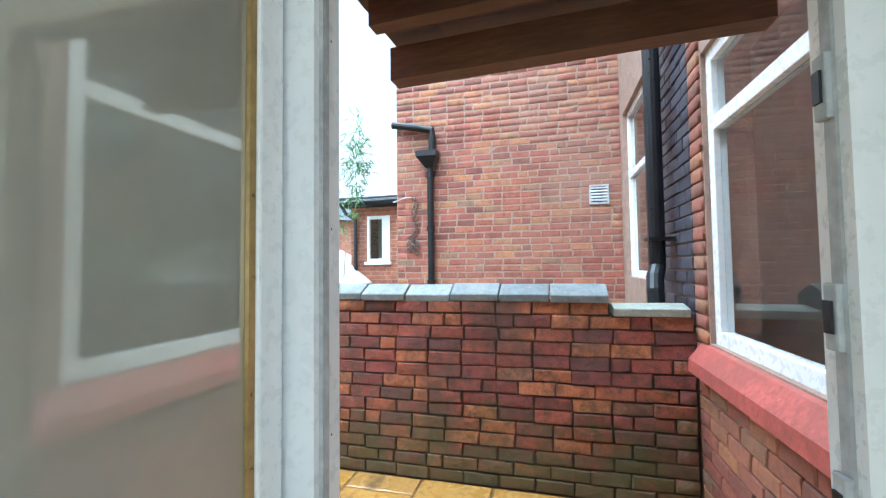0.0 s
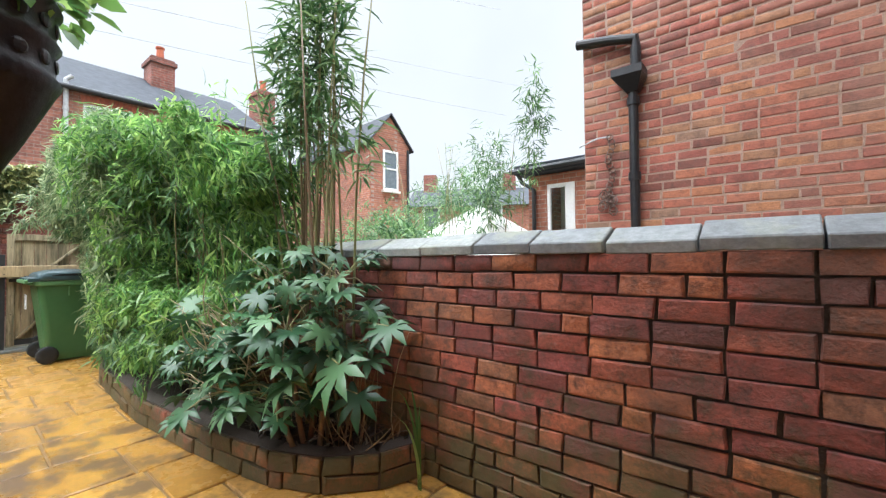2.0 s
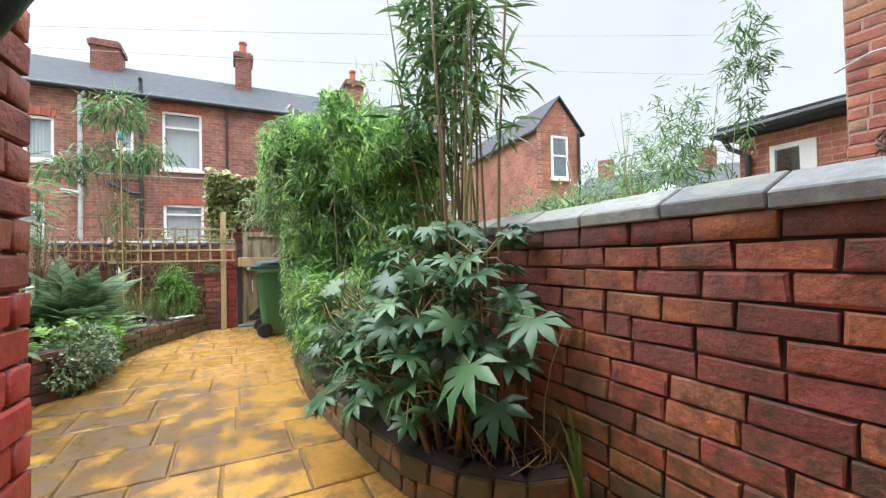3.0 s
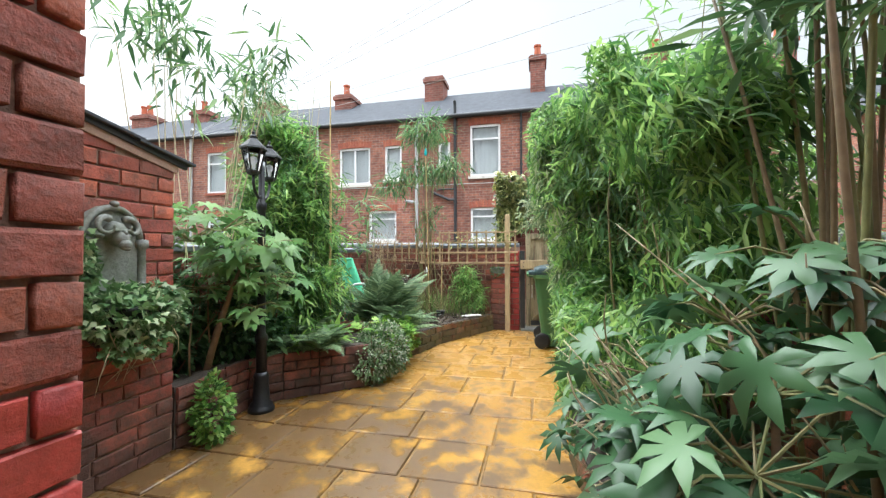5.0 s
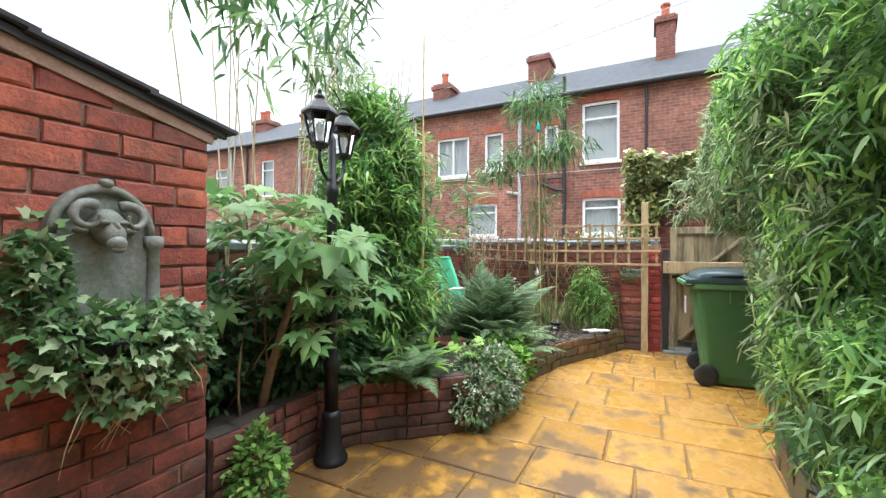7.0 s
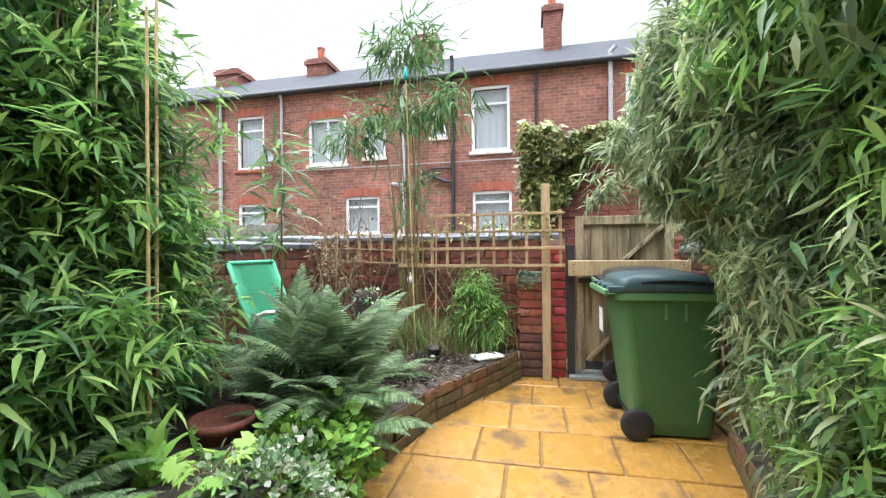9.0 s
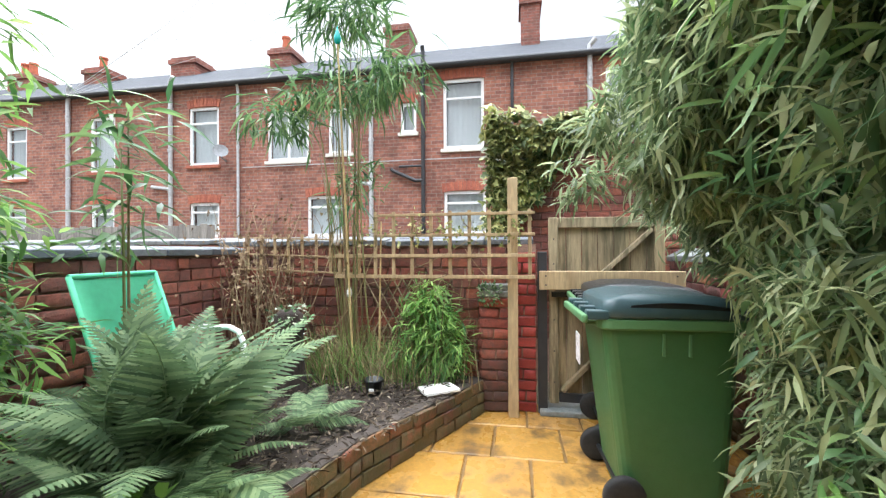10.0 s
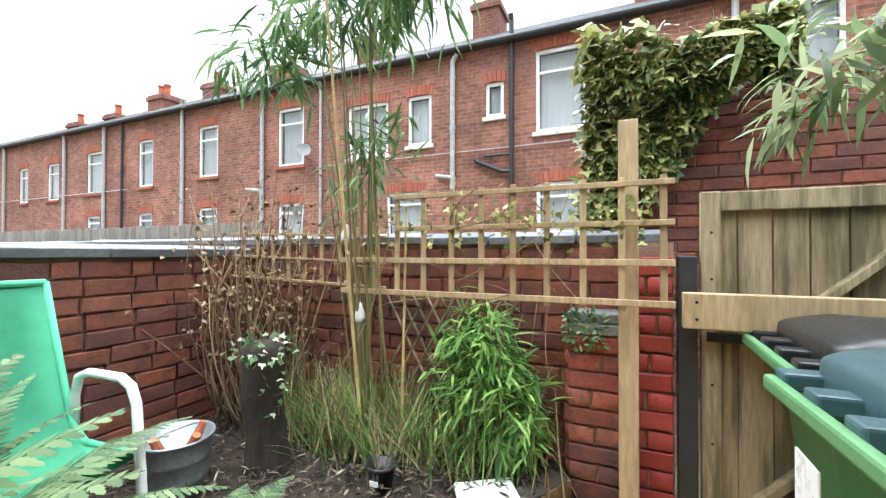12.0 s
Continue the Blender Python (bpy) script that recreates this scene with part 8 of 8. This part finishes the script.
p, d = blob_points([((URN.x, URN.y, 1.72), (0.17, 0.16, 0.09), 1)], 260, rng, 0.5)
under(joined("foliage", OVAL, leaf_poses(p, d + rng.normal(0, 0.5, p.shape), rng.uniform(0.03, 0.06, len(p)), rng.uniform(0.025, 0.045, len(p)), rng), m_bamboo_leaf), ul)

# litter on the soil
rng = np.random.default_rng(43)
n = 6500
p = np.c_[rng.uniform(-8.55, -6.6, n), rng.uniform(-1.35, 0.75, n), np.full(n, 0.262) + rng.uniform(-0.02, 0.03, n)]
p = p[(p[:, 1] < 0.05 + (-6.5 - p[:, 0]) * 0.42)]
lt = joined("leaf_litter", OVAL, leaf_poses(p, rng.normal(0, 1, p.shape) * np.array([1, 1, 0.25]), rng.uniform(0.015, 0.075, len(p)), rng.uniform(0.004, 0.016, len(p)), rng, 0.8), m_litter)
tagged(lt, "dead leaves and stalks strewn over the soil", "leaf litter", kind="stuff")
n = 500
p = np.c_[rng.uniform(-3.1, -2.1, n), rng.uniform(2.05, 2.55, n), np.full(n, 0.175) + rng.uniform(-0.02, 0.03, n)]
p = p[(p[:, 1] > 2.58 - (-2.06 - p[:, 0]) * 0.9)]
lt = joined("bed_litter", OVAL, leaf_poses(p, rng.normal(0, 1, p.shape) * np.array([1, 1, 0.3]), rng.uniform(0.03, 0.09, len(p)), rng.uniform(0.006, 0.02, len(p)), rng, 0.6), m_litter)
tagged(lt, "dry bamboo litter on the bed's soil", "leaf litter", kind="stuff")
n = 48
feet = np.c_[rng.uniform(-2.95, -2.2, n), rng.uniform(2.25, 2.5, n), np.full(n, 0.15)]
ds2 = plant("dry_stalks", (-2.5, 2.4, 0.16), "thin brown dry stalks under the shrub", "dry grass")
under(stems("stalk", feet, feet + np.c_[rng.normal(0.05, 0.12, n), rng.normal(-0.03, 0.10, n), rng.uniform(0.2, 0.75, n)], 0.0035, m_dead, None, rng, 0.3, 5), ds2)

# gardens beyond the walls
rng = np.random.default_rng(44)
nbb = plant("neighbour_bamboo", (-4.6, 6.6, 0.0), "airy bamboo in the garden next door", "bamboo")
under(bamboo_foliage("foliage", [((-4.4, 6.8, 2.5), (0.6, 0.5, 0.9), 0.7), ((-3.6, 7.0, 3.4), (0.22, 0.22, 0.95), 0.35), ((-5.4, 7.6, 2.1), (1.1, 0.6, 0.9), 1.2), ((-6.8, 8.2, 2.2), (1.0, 0.6, 0.9), 0.8)], 760, 7, 0.17, 0.022, rng, m_bamboo_dark, None, shell=0.2, droop=0.2), nbb)
feet = np.c_[rng.uniform(-6.5, -3.8, 26), rng.uniform(6.6, 7.8, 26), np.zeros(26)]
under(stems("culm", feet, feet + np.c_[rng.normal(0, 0.3, 26), rng.normal(0, 0.2, 26), rng.uniform(2.0, 3.6, 26)], 0.009, m_culm, None, rng, 0.05), nbb)
nbt = plant("neighbour_hedge", (-5.2, 3.6, 0.0), "green garden hedge beyond the wall", "hedge")
under(bamboo_foliage("foliage", [((-4.2, 4.6, 1.0), (0.8, 0.5, 0.7), 1.0), ((-6.2, 6.0, 1.1), (1.2, 0.9, 1.0), 1.4), ((-8.0, 8.0, 1.3), (1.5, 1.0, 1.2), 1.2), ((-3.9, 9.6, 1.6), (1.0, 0.6, 1.2), 0.8)], 1900, 7, 0.15, 0.026, rng, m_bamboo_dark, None, shell=0.5, droop=0.2, floor=0.1), nbt)
under(stems("stem", [(-4.2, 4.6, 0), (-6.2, 6.0, 0), (-8.0, 8.0, 0), (-3.9, 9.6, 0)], [(-4.2, 4.6, 1.2), (-6.2, 6.0, 1.4), (-8.0, 8.0, 1.8), (-3.9, 9.6, 2.0)], 0.03, m_trunk, None, rng), nbt)

# ---- pieces of walls and paving ----
lay_paving()
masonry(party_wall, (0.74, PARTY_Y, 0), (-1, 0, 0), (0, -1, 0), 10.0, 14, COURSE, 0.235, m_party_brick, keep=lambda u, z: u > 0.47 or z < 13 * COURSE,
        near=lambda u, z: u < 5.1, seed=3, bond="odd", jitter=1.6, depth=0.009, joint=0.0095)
masonry(neighbour_wall, (-2.05, NB_Y, 0.95), (1, 0, 0), (0, -1, 0), 2.82, 60, 0.0835, 0.235, m_house_brick, near=lambda u, z: z < 2.15, seed=4, bond="odd", depth=0.001, joint=0.013)
masonry(rear_wall, (REAR_X, 0.55, 0), (0, 1, 0), (-1, 0, 0), 2.03, 9, 0.0864, 0.235, m_house_brick, near=lambda u, z: True, seed=5)
masonry(rear_wall, (REAR_X, 2.43, 0.82), (0, 1, 0), (-1, 0, 0), 0.17, 40, 0.0835, 0.235, m_house_brick, seed=6)
masonry(rear_wall, (REAR_X, 2.60, 0.9), (0, 1, 0), (-1, 0, 0), 0.70, 42, 0.0835, 0.235, m_dark_brick, near=lambda u, z: z < 2.0, seed=7)
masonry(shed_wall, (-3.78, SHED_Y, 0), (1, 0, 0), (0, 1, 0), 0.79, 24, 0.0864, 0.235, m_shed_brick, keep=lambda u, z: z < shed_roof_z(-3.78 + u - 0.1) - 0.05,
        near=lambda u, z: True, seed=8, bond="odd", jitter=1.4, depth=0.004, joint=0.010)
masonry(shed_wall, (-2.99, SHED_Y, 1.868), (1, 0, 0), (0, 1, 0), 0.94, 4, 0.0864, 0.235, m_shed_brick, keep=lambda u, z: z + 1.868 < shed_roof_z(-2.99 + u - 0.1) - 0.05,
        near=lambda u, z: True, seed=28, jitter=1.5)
masonry(wing_wall, wing(0, 0, 0), WING_A, WING_O, 1.605, 12, 0.0864, 0.235, m_red_painted, near=lambda u, z: True, seed=9, jitter=1.3)
masonry(wing_wall, wing(0, 0, 12 * 0.0864), WING_A, WING_O, 1.605, 30, 0.0864, 0.235, m_shed_brick, near=lambda u, z: z < 1.6, seed=10, jitter=1.3)
masonry(wing_wall, wing(-1.34, 0, 0), WING_A, WING_O, 0.41, 24, 0.0864, 0.235, m_shed_brick, seed=11)
masonry(wing_wall, wing(0, -0.005, 0), -WING_O, -WING_A, 0.13, 14, 0.0864, 0.26, m_red_painted, near=lambda u, z: True, seed=12)
masonry(wing_wall, wing(0, -0.005, 14 * 0.0864), -WING_O, -WING_A, 0.13, 11, 0.0864, 0.26, m_reveal_brick, near=lambda u, z: True, seed=13, jitter=1.5, depth=0.003, joint=0.016)
masonry(back_wall, (-8.60, -1.41, 0), (0, 1, 0), (1, 0, 0), 2.69, 15, 0.0895, 0.235, m_back_brick, near=lambda u, z: True, seed=14, bond="odd", jitter=1.5)
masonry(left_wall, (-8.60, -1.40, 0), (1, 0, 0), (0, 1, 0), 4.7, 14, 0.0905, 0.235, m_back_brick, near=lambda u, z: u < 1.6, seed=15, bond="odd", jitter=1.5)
masonry(lane_house, (OUT_X, 0.95, 0.4), (0, 1, 0), (1, 0, 0), 2.6, 26, 0.0765, 0.225, m_back_brick, depth=0.004, joint=0.007, near=lambda u, z: u < 1.6 and z > 0.7, seed=16)
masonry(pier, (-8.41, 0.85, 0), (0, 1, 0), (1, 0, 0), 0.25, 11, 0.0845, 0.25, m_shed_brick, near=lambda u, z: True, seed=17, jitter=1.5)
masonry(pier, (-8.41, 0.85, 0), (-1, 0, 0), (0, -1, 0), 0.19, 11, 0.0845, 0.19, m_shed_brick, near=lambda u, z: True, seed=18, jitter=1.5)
masonry(column, (-8.45, 1.10, 0), (0, 1, 0), (1, 0, 0), 0.20, 15, 0.0864, 0.20, m_red_painted, near=lambda u, z: True, seed=19, jitter=1.5)
